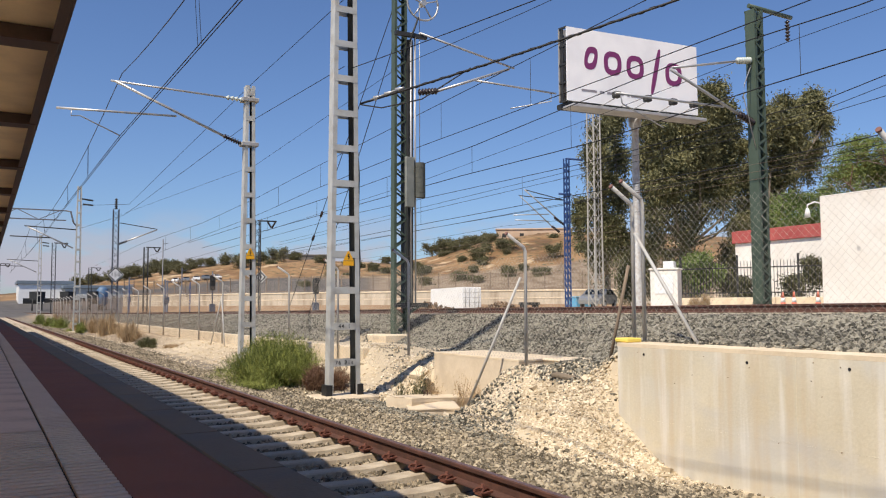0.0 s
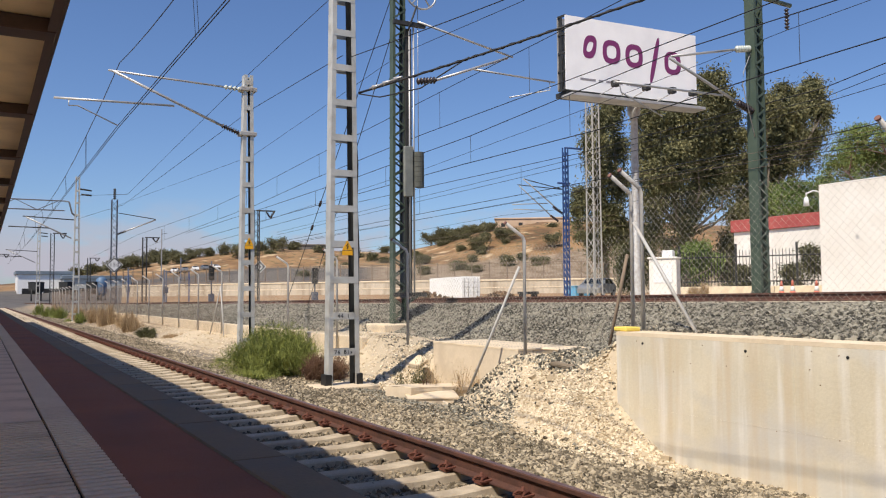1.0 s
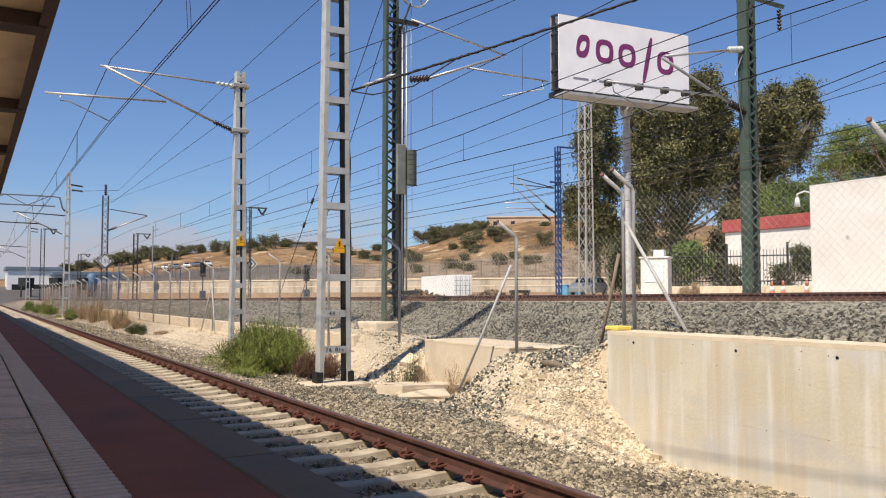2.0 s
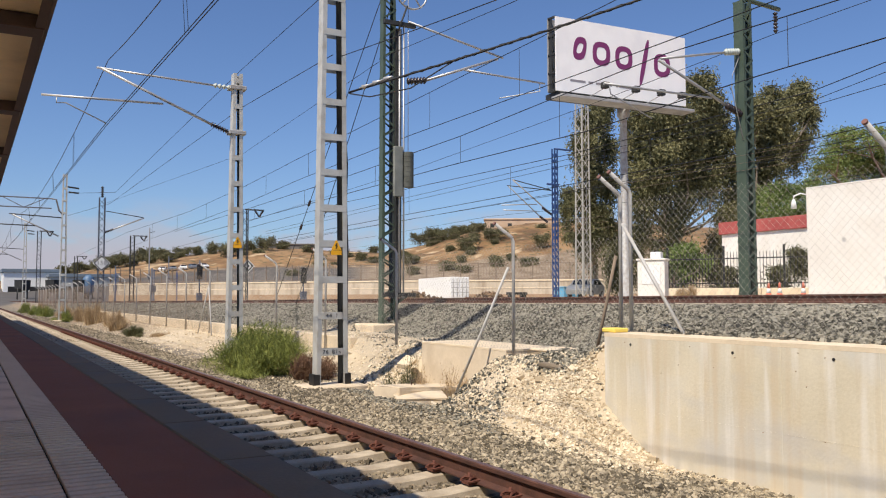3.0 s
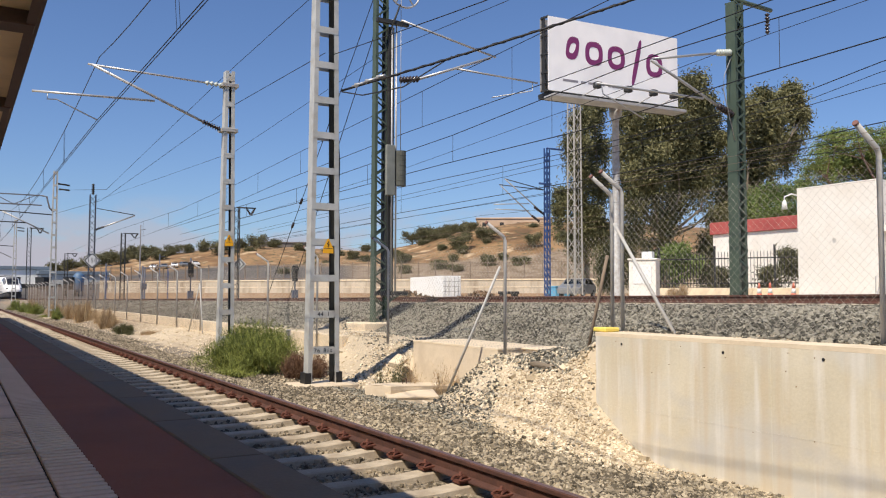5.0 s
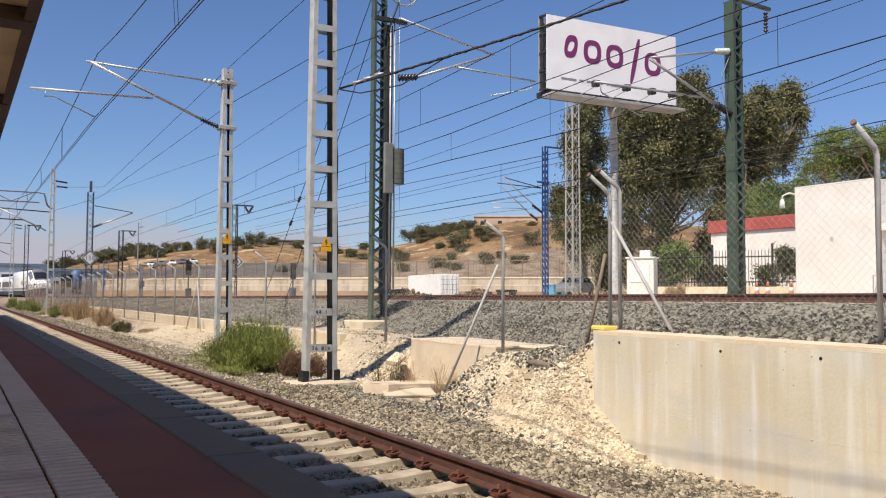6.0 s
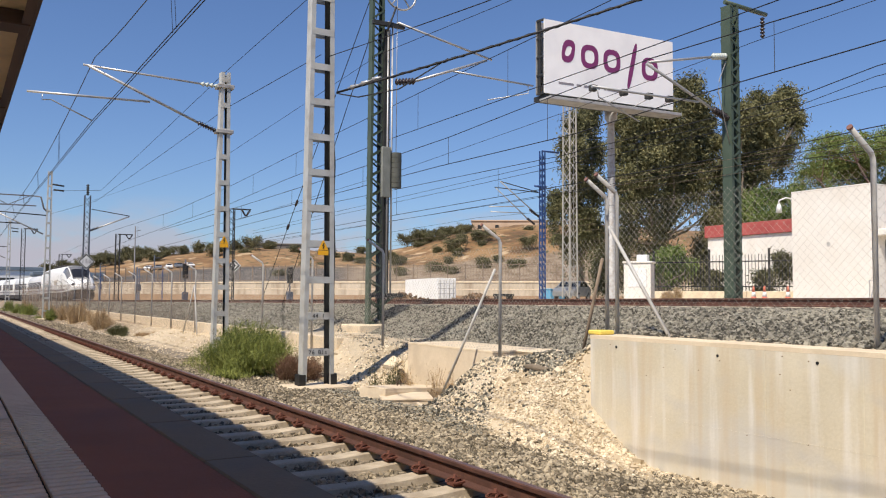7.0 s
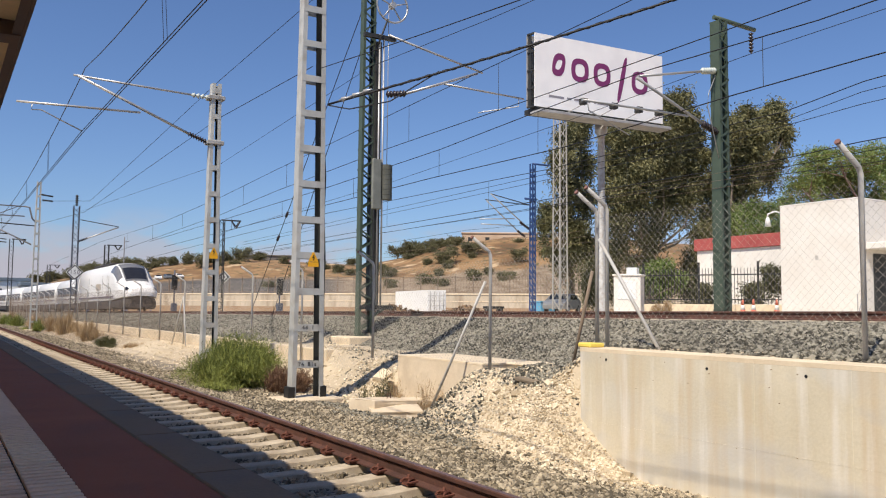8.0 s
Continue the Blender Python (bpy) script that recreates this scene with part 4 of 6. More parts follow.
paired_wires(19.2, [(-20, 8.2), (11.8, 7.05), (14.0, 6.75), (24, 6.6), (45, 6.9), (90, 6.6)], [(-20, 5.9), (12, 5.57), (14.2, 5.48), (40, 5.5), (90, 5.4)], (9, 20, 28, 37, 50))
for pts, sag in (
        ([(19.2, -20, 7.6), (19.2, 11.85, 6.8), (19.2, 14.0, 6.5), (19.2, 60, 6.2)], 0), ([(19.2, -20, 6.9), (19.2, 11.86, 6.5), (19.2, 15.5, 6.27), (19.2, 60, 6.0)], 0),
        ([(19.3, -20, 5.6), (19.3, 11.9, 5.34), (19.3, 13.9, 5.28), (19.3, 60, 5.2)], 0), ([(17.9, -20, 8.9), (18.35, 14.4, 8.28), (17.9, 22, 7.72), (17.9, 33.9, 7.28), (17.9, 60, 6.9)], 0), ([(19.2, -20, 5.0), (19.2, 11.9, 5.02), (19.2, 18.6, 5.17), (19.2, 60, 5.3)], 0),
        ([(6.2, -25, 8.2), (6.2, 16.0, 7.54), (6.2, 21.6, 7.4), (6.2, 43, 6.46), (6.1, 66, 8.9)], 0), ([(6.3, 15.5, 6.25), (6.2, 21.6, 6.37), (6.2, 44.5, 6.08), (6.1, 66, 7.2)], 0),
        ([(7.6, -10, 4.6), (6.45, 15.4, 6.22)], 0.2),
        ([(11.0, -10, 7.0), (11.0, 16, 8.3), (10.9, 22.2, 8.66), (11.0, 38, 8.0), (11.6, 89, 10.6)], 0),
        ([(28.5, -30, 6.0), (28.5, 44, 6.4), (25, 130, 6.4)], 0.5)):
    wire("line_wire", pts, 0.009, LONG, sag=sag)


# ---- masts further off ----
far_grey = battened_mast((6.05, 66.0, -0.3), 10.6, 0.5, 0.3, "slim grey battened mast far along the near track", 0.9, strip_w=0.02)
gear(far_grey, [
    ("bracket_tube", [(5.7, 66, 5.75), (2.7, 66, 7.2)], 0.05, ALU, ""), ("stay_tube", [(5.9, 66, 7.1), (2.5, 66, 7.25)], 0.04, DARKSTEEL, ""),
    ("registration_tube", [(4.3, 66, 6.45), (1.6, 66, 6.5)], 0.04, DARKSTEEL, ""),
    ("lamp_arm", [(6.1, 66, 9.4), (7.0, 66, 9.3)], 0.06, DARKSTEEL, "dark floodlight arm"), ("lamp_arm", [(6.3, 66, 9.0), (7.0, 66, 8.95)], 0.06, DARKSTEEL, "dark floodlight arm")])
far_grey2 = copy_thing(far_grey, pose(6.05, 112, -0.3))
SLATE = mat("slate_steel", (0.1, 0.1, 0.11), (0.18, 0.18, 0.19), 1, 0.6)
portal = thing("portal_beam", (0, 66, 0), "grey lattice gantry beam across the platform track", "gantry")
for z in (8.45, 7.75):
    part("chord", beam(bmesh.new(), (-6.5, 0, z), (5.2, 0, z), 0.08, 0.08), SLATE, portal)
for k in range(8):
    part("web", beam(bmesh.new(), (-6.4 + 1.4 * k, 0, 7.75 if k % 2 else 8.45), (-5.0 + 1.4 * k, 0, 8.45 if k % 2 else 7.75), 0.06, 0.05), SLATE, portal)
part("knee", chain(bmesh.new(), [(5.2, 0, 8.45), (5.5, 0, 8.4), (5.7, 0, 7.6), (6.0, 0, 7.3)], 0.06, 8), SLATE, portal)

sign_mast = lattice_mast((11.6, 89.0, 0.4), 10.9, 0.52, 0.52, mat("slate_mast_paint", (0.045, 0.055, 0.085), (0.08, 0.095, 0.13), 1, 0.6), "grey-blue lattice mast carrying a diamond speed sign", "far lattice masts", 0.6, DARKSTEEL, stout=1.4)
part("mast_tip", ribbed(bmesh.new(), (0, 0, 10.9), (0, 0, 12.0), 0.18, 5), DARKSTEEL, sign_mast)
gear(sign_mast, [("bracket_tube", [(12.0, 89, 7.85), (15.6, 89, 9.4)], 0.07, ALU, ""), ("stay_tube", [(12.0, 89, 9.95), (15.6, 89, 9.45)], 0.04, DARKSTEEL, ""),
                 ("insulator", [(11.9, 89, 7.8), (12.7, 89, 8.15)], 0.15, INSUL, "")])
bm = bmesh.new()
f = bm.faces.new([bm.verts.new((u * 0.82, -0.52, 4.3 + v * 0.82)) for u, v in ((-1, 0), (0, -1), (1, 0), (0, 1))])
e = bmesh.ops.extrude_face_region(bm, geom=[f])
bmesh.ops.translate(bm, verts=[g for g in e["geom"] if isinstance(g, bmesh.types.BMVert)], vec=(0, 0.03, 0))
speed = part("speed_sign", bm, WHITEPAINT, sign_mast, "white diamond speed board with black border")
bm = bmesh.new()
corners = [(-0.7, 0), (0, -0.7), (0.7, 0), (0, 0.7)]
for i in range(4):
    (x0, z0), (x1, z1) = corners[i], corners[(i + 1) % 4]
    beam(bm, (x0, -0.53, 4.3 + z0), (x1, -0.53, 4.3 + z1), 0.01, 0.1)
part("border", bm, BLACK, speed)
words("150", 0.54, BLACK, speed, (0, -0.535, 4.3), (radians(90), 0, 0), 0.004)

def track_board(place, high, label):
    b = thing("track_board", place, label, "sign", "track boards")
    part("post", bar(bmesh.new(), (0, 0, 0), (0, 0, high + 0.5), 0.05, 8), POSTGREY, b)
    for name, w, y, m in (("plate", 0.58, -0.09, WHITEPAINT), ("border", 0.47, -0.098, BLACK), ("centre", 0.33, -0.106, WHITEPAINT), ("mark", 0.14, -0.114, BLACK)):
        bm = bmesh.new()
        front, back = ([bm.verts.new((u * w, d, high + v * w)) for u, v in ((-1, 0), (0, -1), (1, 0), (0, 1))] for d in (y, y + 0.007))
        bm.faces.new(front)
        bm.faces.new(back[::-1])
        for k in range(4):
            bm.faces.new((front[k], front[(k + 1) % 4], back[(k + 1) % 4], back[k]))
        part(name, bm, m, b)


track_board((21.4, 71.9, 0.75), 3.3, "white diamond track board with a black border on a post")


def rail_signal(place, high, label):
    s = thing("rail_signal", place, label, "signal", "rail signals")
    part("post", bar(bmesh.new(), (0, 0, 0), (0, 0, high), 0.08, 8), bpy.data.materials["slate_mast_paint"], s)
    part("head", rounded((-0.3, -0.2, high * 0.55), (0.3, 0.15, high * 0.55 + 1.7), 0.05), BLACK, s, "black signal head")
    part("hood", rounded((-0.12, -0.4, high * 0.55 + 1.0), (0.12, -0.2, high * 0.55 + 1.25), 0.03), BLACK, s)
    part("cabinet", rounded((-0.3, -0.25, 0), (0.3, 0.25, 1.1), 0.03), bpy.data.materials["slate_mast_paint"], s, "small blue relay box")


rail_signal((23.0, 96.0, 0.7), 4.8, "dark blue rail signal with a black head in the yard")
rail_signal((31.0, 84.0, 0.8), 3.6, "dark blue rail signal with a black head in the yard")
dark_mast = lattice_mast((17.0, 104, 0.7), 7.9, 0.46, 0.46, DARKSTEEL, "dark lattice mast with a short bracket in the yard", "far lattice masts", 0.46)
gear(dark_mast, [("top_arm", [(17.0, 104, 8.6), (18.7, 104, 8.6)], 0.06, DARKSTEEL, ""), ("insulator", [(17.9, 104, 8.55), (18.25, 104, 8.05)], 0.12, INSUL, ""), ("insulator", [(18.6, 104, 8.55), (18.3, 104, 8.05)], 0.12, INSUL, "")])
for x, y, s in ((20.75, 70.8, 1.05), (8.23, 122, 1.2), (15.7, 150, 0.95), (2.2, 150, 1.0)):
    c = copy_thing(dark_mast, pose(x, y, 0.6))
    c.scale = (1, 1, s)


def cantilever_mast(place, high, w, material, label, reach, brace=None):
    m = lattice_mast(place, high, w, w * 0.85, material, label, "blue lattice masts", w * 1.6, brace, stout=1.3)
    x, y, z = place
    s = -1
    gear(m, [("top_arm", [(x, y, z + high), (x + 1.3, y, z + high)], 0.06, material, ""),
             ("bracket_tube", [(x + s * 0.3, y, z + high * 0.56), (x + s * reach, y, z + high * 0.77)], 0.04, ALU, ""),
             ("insulator", [(x + s * 0.3, y, z + high * 0.56), (x + s * 1.0, y, z + high * 0.6)], 0.1, INSUL, ""),
             ("stay_tube", [(x + s * 0.3, y, z + high * 0.72), (x + s * reach, y, z + high * 0.77)], 0.03, DARKSTEEL, ""),
             ("registration_tube", [(x + s * 1.4, y, z + high * 0.62), (x + s * reach * 1.25, y, z + high * 0.6)], 0.03, ALU, ""),
             ("cross_arm", [(x - 0.6, y, z + high * 0.76), (x + 0.3, y, z + high * 0.76)], 0.07, material, "")])
    return m


bluem = cantilever_mast((31.8, 41.5, 1.2), 9.4, 0.25, BLUE, "blue lattice mast with a grey cantilever in the yard", 3.2)
gear(bluem, [("bracket_tube", [(30.6, 41.5, 6.3), (28.3, 41.5, 8.0)], 0.035, ALU, ""), ("insulator", [(31.2, 41.5, 5.95), (30.6, 41.5, 6.3)], 0.09, INSUL, ""),
             ("stay_tube", [(31.5, 41.5, 7.95), (28.2, 41.5, 8.05)], 0.028, DARKSTEEL, ""), ("registration_tube", [(30.4, 41.5, 6.6), (27.9, 41.5, 6.55)], 0.028, ALU, "")])
for x, y, s in ((25.2, 118, 0.45), (19.6, 134.0, 0.45)):
    c = copy_thing(bluem, pose(x, y, 0.7))
    c.scale = (s * 1.1, s * 1.1, s)
tower = lattice_mast((36.95, 45.1, 1.4), 15.5, 0.72, 0.5, mat("pale_tower_paint", (0.36, 0.35, 0.31), (0.48, 0.46, 0.42), 1, 0.6), "tall slim galvanised lattice tower in front of the trees", "radio towers", 0.8, stout=0.85)
part("ladder", box(bmesh.new(), (0.1, -0.28, 0), (0.13, -0.26, 15)), GALV2, tower)


# ---- billboard ----
def build_billboard():
    x0, x1, y, z0, z1 = 27.42, 36.5, 35.6, 12.5, 16.58
    b = thing("billboard", (32.3, y + 0.3, 1.2), "large white billboard with plain purple shapes on a steel pole", "billboard")
    o = Vector(b.location)
    L = lambda x, yy, z: (x - o.x, yy - o.y, z - o.z)
    part("face", box(bmesh.new(), L(x0, y, z0), L(x1, y + 0.06, z1)), BOARD, b, "white printed sheet, slightly creased")
    part("back_face", box(bmesh.new(), L(x0 - 0.12, y + 0.6, z0), L(x1, y + 0.66, z1)), GALV2, b)
    for k in range(5):
        z = z0 + (z1 - z0) * k / 4
        part("side_frame", beam(bmesh.new(), L(x0 + 0.05, y + 0.06, z), L(x0 - 0.08, y + 0.6, z), 0.1, 0.1), DARKSTEEL, b)
    part("side_panel", box(bmesh.new(), L(x0 - 0.06, y + 0.3, z0), L(x0 - 0.02, y + 0.58, z1)), DARKSTEEL, b)
    part("bottom_frame", box(bmesh.new(), L(x0 + 0.1, y + 0.1, z0 - 0.28), L(x1 - 0.1, y + 1.2, z0 - 0.02)), DARKSTEEL, b)
    part("catwalk", rounded(L(x0 - 0.25, y - 0.95, z0 - 0.55), L(x1 - 0.2, y + 0.1, z0 - 0.38), 0.02), mat("catwalk_steel", (0.3, 0.3, 0.3), (0.44, 0.44, 0.43), 2, 0.6, 0.2), b, "grey steel catwalk")
    part("pole", lathe(bmesh.new(), L(32.3, y + 0.5, 1.2), L(32.3, y + 0.5, z0 - 0.3), [(0, 0.5), (0.012, 0.5), (0.013, 0.22), (0.93, 0.2), (0.95, 0.36), (1, 0.36)], 16), GALV2, b, "thick galvanised round pole")
    part("base_plate", lathe(bmesh.new(), L(32.3, y + 0.5, 1.0), L(32.3, y + 0.5, 2.6), [(0, 0.75), (0.1, 0.75), (0.12, 0.45), (1, 0.22)], 12), GALV2, b, "flared pole foot")
    for k, x in enumerate((30.1, 32.2, 34.0, 35.5)):
        lamp = part("floodlight", rounded(L(x - 0.2, y - 0.95, z0 + 0.22), L(x + 0.2, y - 0.6, z0 + 0.55), 0.03), DARKSTEEL, b, "dark floodlight")
        part("lamp_arm", bar(bmesh.new(), L(x, y - 0.75, z0 + 0.25), L(x - 0.9, y - 0.1, z0 - 0.35), 0.03, 6), GALV2, lamp)
    # wordmark as plain rounded rings and a slanting bar in its colour
    yy = y - 0.012
    for cx, w, lo, hi, lean, hole in ((29.0, 0.85, 14.35, 15.65, 0.1, 0.45), (30.45, 1.2, 14.2, 15.55, 0.0, 0.55), (32.0, 1.2, 14.15, 15.5, 0.0, 0.55), (33.45, 0.3, 13.4, 16.1, 0.3, 0), (34.75, 1.2, 14.05, 15.4, 0.0, 0.55)):
        bm = bmesh.new()

        def ring(k_in, depth):
            out = []
            for k in range(32):
                a = 2 * math.pi * k / 32
                c, d = math.cos(a), math.sin(a)
                u, v = math.copysign(abs(c) ** 0.75, c), math.copysign(abs(d) ** 0.75, d)
                out.append(bm.verts.new(L(cx + k_in * u * w / 2 + lean * v, yy + depth, (lo + hi) / 2 + k_in * v * (hi - lo) / 2)))
            return out

        front, back = ring(1, 0), ring(1, 0.01)
        rims = [front, back]
        if hole:
            rims = [front, back, ring(hole, 0.01), ring(hole, 0), front]
        else:
            bm.faces.new(front)
        for p, q in zip(rims, rims[1:]):
            for k in range(32):
                bm.faces.new((p[k], p[(k + 1) % 32], q[(k + 1) % 32], q[k]))
        part("wordmark_shape", bm, PURPLE, b, "plain purple shape of the printed wordmark")
    for cx, w in ((28.85, 1.0), (29.7, 0.3), (30.6, 1.1), (31.5, 0.15), (32.3, 1.3)):
        part("text_bar", box(bmesh.new(), L(cx - w / 2, yy, 13.1), L(cx + w / 2, yy + 0.01, 13.22)), GREYTEXT, b, "thin grey bar of small print")
    b.location, b.rotation_euler = (32.31, 35.56, 1.2), (0, 0, radians(-4))
    return b


build_billboard()


# ---- buildings beyond the bank ----
def build_kiosk():
    k = thing("white_kiosk", (24.7, 16.3, 1.2), "plain white rendered flat-roofed cubicle beside the tracks", "building")
    part("body", rounded((-1.1, -1.5, 0), (3.6, 1.22, 3.63), 0.015), WHITE, k)
    part("roof", rounded((-1.103, -1.503, 3.632), (3.603, 1.223, 3.68), 0.01), WHITE, k)
    part("vent", rounded((-1.112, -0.15, 1.84), (-1.095, -0.04, 1.98), 0.004), POSTGREY, k, "small grey vent")
    lamp = part("lamp_bracket", chain(bmesh.new(), [(-1.1, 1.2, 3.45), (-1.25, 1.3, 3.5), (-1.45, 1.42, 3.4), (-1.45, 1.42, 3.28)], 0.025, 8), WHITEPAINT, k)
    part("lamp_shade", lathe(bmesh.new(), (-1.45, 1.42, 3.3), (-1.45, 1.42, 3.0), [(0, 0.04), (0.4, 0.075), (1, 0.095)]), WHITEPAINT, lamp, "white bell lamp shade")
    part("side_canopy", rounded((-0.9, -2.5, 2.1), (1.5, -1.505, 2.3), 0.02), WHITE, k, "white door canopy")
    part("door", rounded((-0.4, -1.53, 0.0), (0.6, -1.5, 2.0), 0.01), DARKSTEEL, k, "dark steel door")
    part("rail", chain(bmesh.new(), [(-1.4, -1.6, 0), (-1.4, -1.6, 0.75), (-1.1, -1.6, 0.75), (-1.1, -1.6, 0)], 0.02, 6), GALV2, k)


build_kiosk()


def build_house():
    h = thing("white_house", (33.0, 24.0, 1.5), "low white house with a red roof edge behind railings", "house")
    part("wall", rounded((0, -8, 0), (8, 5.4, 2.95), 0.02), WHITE, h)
    part("roof", rounded((-0.12, -8.1, 2.95), (8.1, 5.5, 3.55), 0.02), REDROOF, h, "red painted parapet band")


build_house()


def build_railing():
    f = thing("railing_fence", (26.2, 26.6, 1.15), "dark iron railings on a low rendered wall", "fence")
    d = Vector((5.5, -11.0, 0))
    n = d.length
    u = d.normalized()
    turn = math.atan2(u.y, u.x)
    f.rotation_euler = (0, 0, turn)
    for k in range(3):
        part("plinth", rounded((k * n / 3, -0.12, -0.2), ((k + 1) * n / 3 - 0.015, 0.12, 0.55), 0.015), COPING, f, "beige low wall")
    for z in (0.72, 1.75):
        part("rail", box(bmesh.new(), (0, -0.02, z), (n, 0.02, z + 0.05)), DARKSTEEL, f)
    m = mesh_of("picket", bar(bmesh.new(), (0, 0, 0.56), (0, 0, 2.05), 0.013, 5), DARKSTEEL)
    for k in range(int(n / 0.13)):
        ob = new("picket", m)
        ob.location, ob.parent = (k * 0.13, 0, 0), f
    post = mesh_of("post", rounded((-0.04, -0.04, 0.5), (0.04, 0.04, 2.3), 0.005), DARKSTEEL)
    for k in range(6):
        ob = new("post", post)
        ob.location, ob.parent = (0.2 + k * (n - 0.4) / 5, 0, 0), f


build_railing()


def build_cabinet():
    c = thing("electrical_cabinet", (24.15, 25.1, 1.2), "white masonry meter cabinet beside the railings", "cabinet")
    c.rotation_euler = (0, 0, radians(-58))
    part("body", rounded((-0.55, -0.3, 0), (0.55, 0.35, 1.6), 0.02), WHITE, c)
    part("top", rounded((-0.6, -0.35, 1.602), (0.6, 0.4, 1.68), 0.02), WHITE, c)
    part("door", rounded((-0.38, -0.325, 0.65), (0.38, -0.305, 1.4), 0.01), WHITEPAINT, c, "recessed white door")
    part("unit", rounded((-0.05, -0.2, 1.682), (0.38, 0.2, 1.95), 0.02), WHITEPAINT, c, "small white unit on top")


build_cabinet()


def traffic_cone():
    c = thing("traffic_cone", (0, 0, 0), "faded red and white plastic traffic cone by the railings", "traffic cone", "cones")
    part("base", rounded((-0.17, -0.17, 0), (0.17, 0.17, 0.03), 0.008), REDROOF, c)
    part("body", lathe(bmesh.new(), (0, 0, 0.03), (0, 0, 0.7), [(0, 0.13), (0.45, 0.085)], 12), plain("cone_red", (0.6, 0.16, 0.1), 0.5), c)
    part("band", lathe(bmesh.new(), (0, 0, 0.03), (0, 0, 0.7), [(0.45, 0.085), (0.7, 0.055)], 12), WHITEPAINT, c)
    part("tip", lathe(bmesh.new(), (0, 0, 0.03), (0, 0, 0.7), [(0.7, 0.055), (1, 0.025)], 12), bpy.data.materials["cone_red"], c)
    return c


cone = traffic_cone()
cone.location = (24.6, 19.4, 1.14)
for x, y in ((24.9, 20.1), (25.2, 18.9)):
    copy_thing(cone, pose(x, y, 1.14))


def build_container():
    c = thing("shipping_container", (52.0, 88.9, 1.0), "white steel shipping container with ribbed doors", "container")
    part("body", rounded((-1.22, -2.9, 0.12), (1.22, 9.3, 2.7), 0.03), WHITEPAINT, c)
    c.rotation_euler = (0, 0, radians(-10))
    for s in (-1, 1):
        d = part("door", rounded((min(0.03 * s, 1.16 * s), -2.96, 0.25), (max(0.03 * s, 1.16 * s), -2.905, 2.6), 0.015), WHITEPAINT, c)
        for x in (0.35, 0.85):
            part("lock_rod", bar(bmesh.new(), (s * x, -2.99, 0.3), (s * x, -2.99, 2.55), 0.03, 6), GALV2, d)
        for z in (0.8, 1.4, 2.0):
            part("door_rib", box(bmesh.new(), (min(0.08 * s, 1.1 * s), -2.975, z), (max(0.08 * s, 1.1 * s), -2.962, z + 0.05)), GALV2, d)
    for k in range(45):
        part("side_rib", box(bmesh.new(), (-1.245, -2.75 + 0.26 * k, 0.25), (-1.222, -2.62 + 0.26 * k, 2.6)), WHITEPAINT, c)
    for x in (-1.1, 1.1):
        for y in (-2.7, 3.2, 9.0):
            part("foot_block", box(bmesh.new(), (x - 0.15, y - 0.15, -0.05), (x + 0.15, y + 0.15, 0.118)), CONCRETE2, c)


build_container()


def scrap_heap(place, spread, label, seed):
    rng = np.random.default_rng(seed)
    n = 130
    c = rng.normal(0, 1, (n, 3)) * np.array([spread, 0.7, 0])
    c[:, 2] = 0.75 * np.exp(-(c[:, 0] / spread) ** 2) * rng.uniform(0, 1, n) + 0.1
    h = new("scrap_heap", lump_mesh("scrap_heap", n, c, rng.uniform(0.15, 0.5, n), SCRAP, rng, 0.5))
    h.location = place
    tagged(h, label, "scrap heap", kind="stuff")


SCRAP = mat("brown_scrap", (0.07, 0.045, 0.028), (0.26, 0.17, 0.1), 2, 0.9, vary=0.8, island=True)
scrap_heap((45.6, 86.5, 1.0), 1.3, "low heap of brown scrap and earth beside the container", 90)
scrap_heap((55.6, 85.5, 1.0), 1.8, "low heap of brown scrap and earth by the container doors", 91)


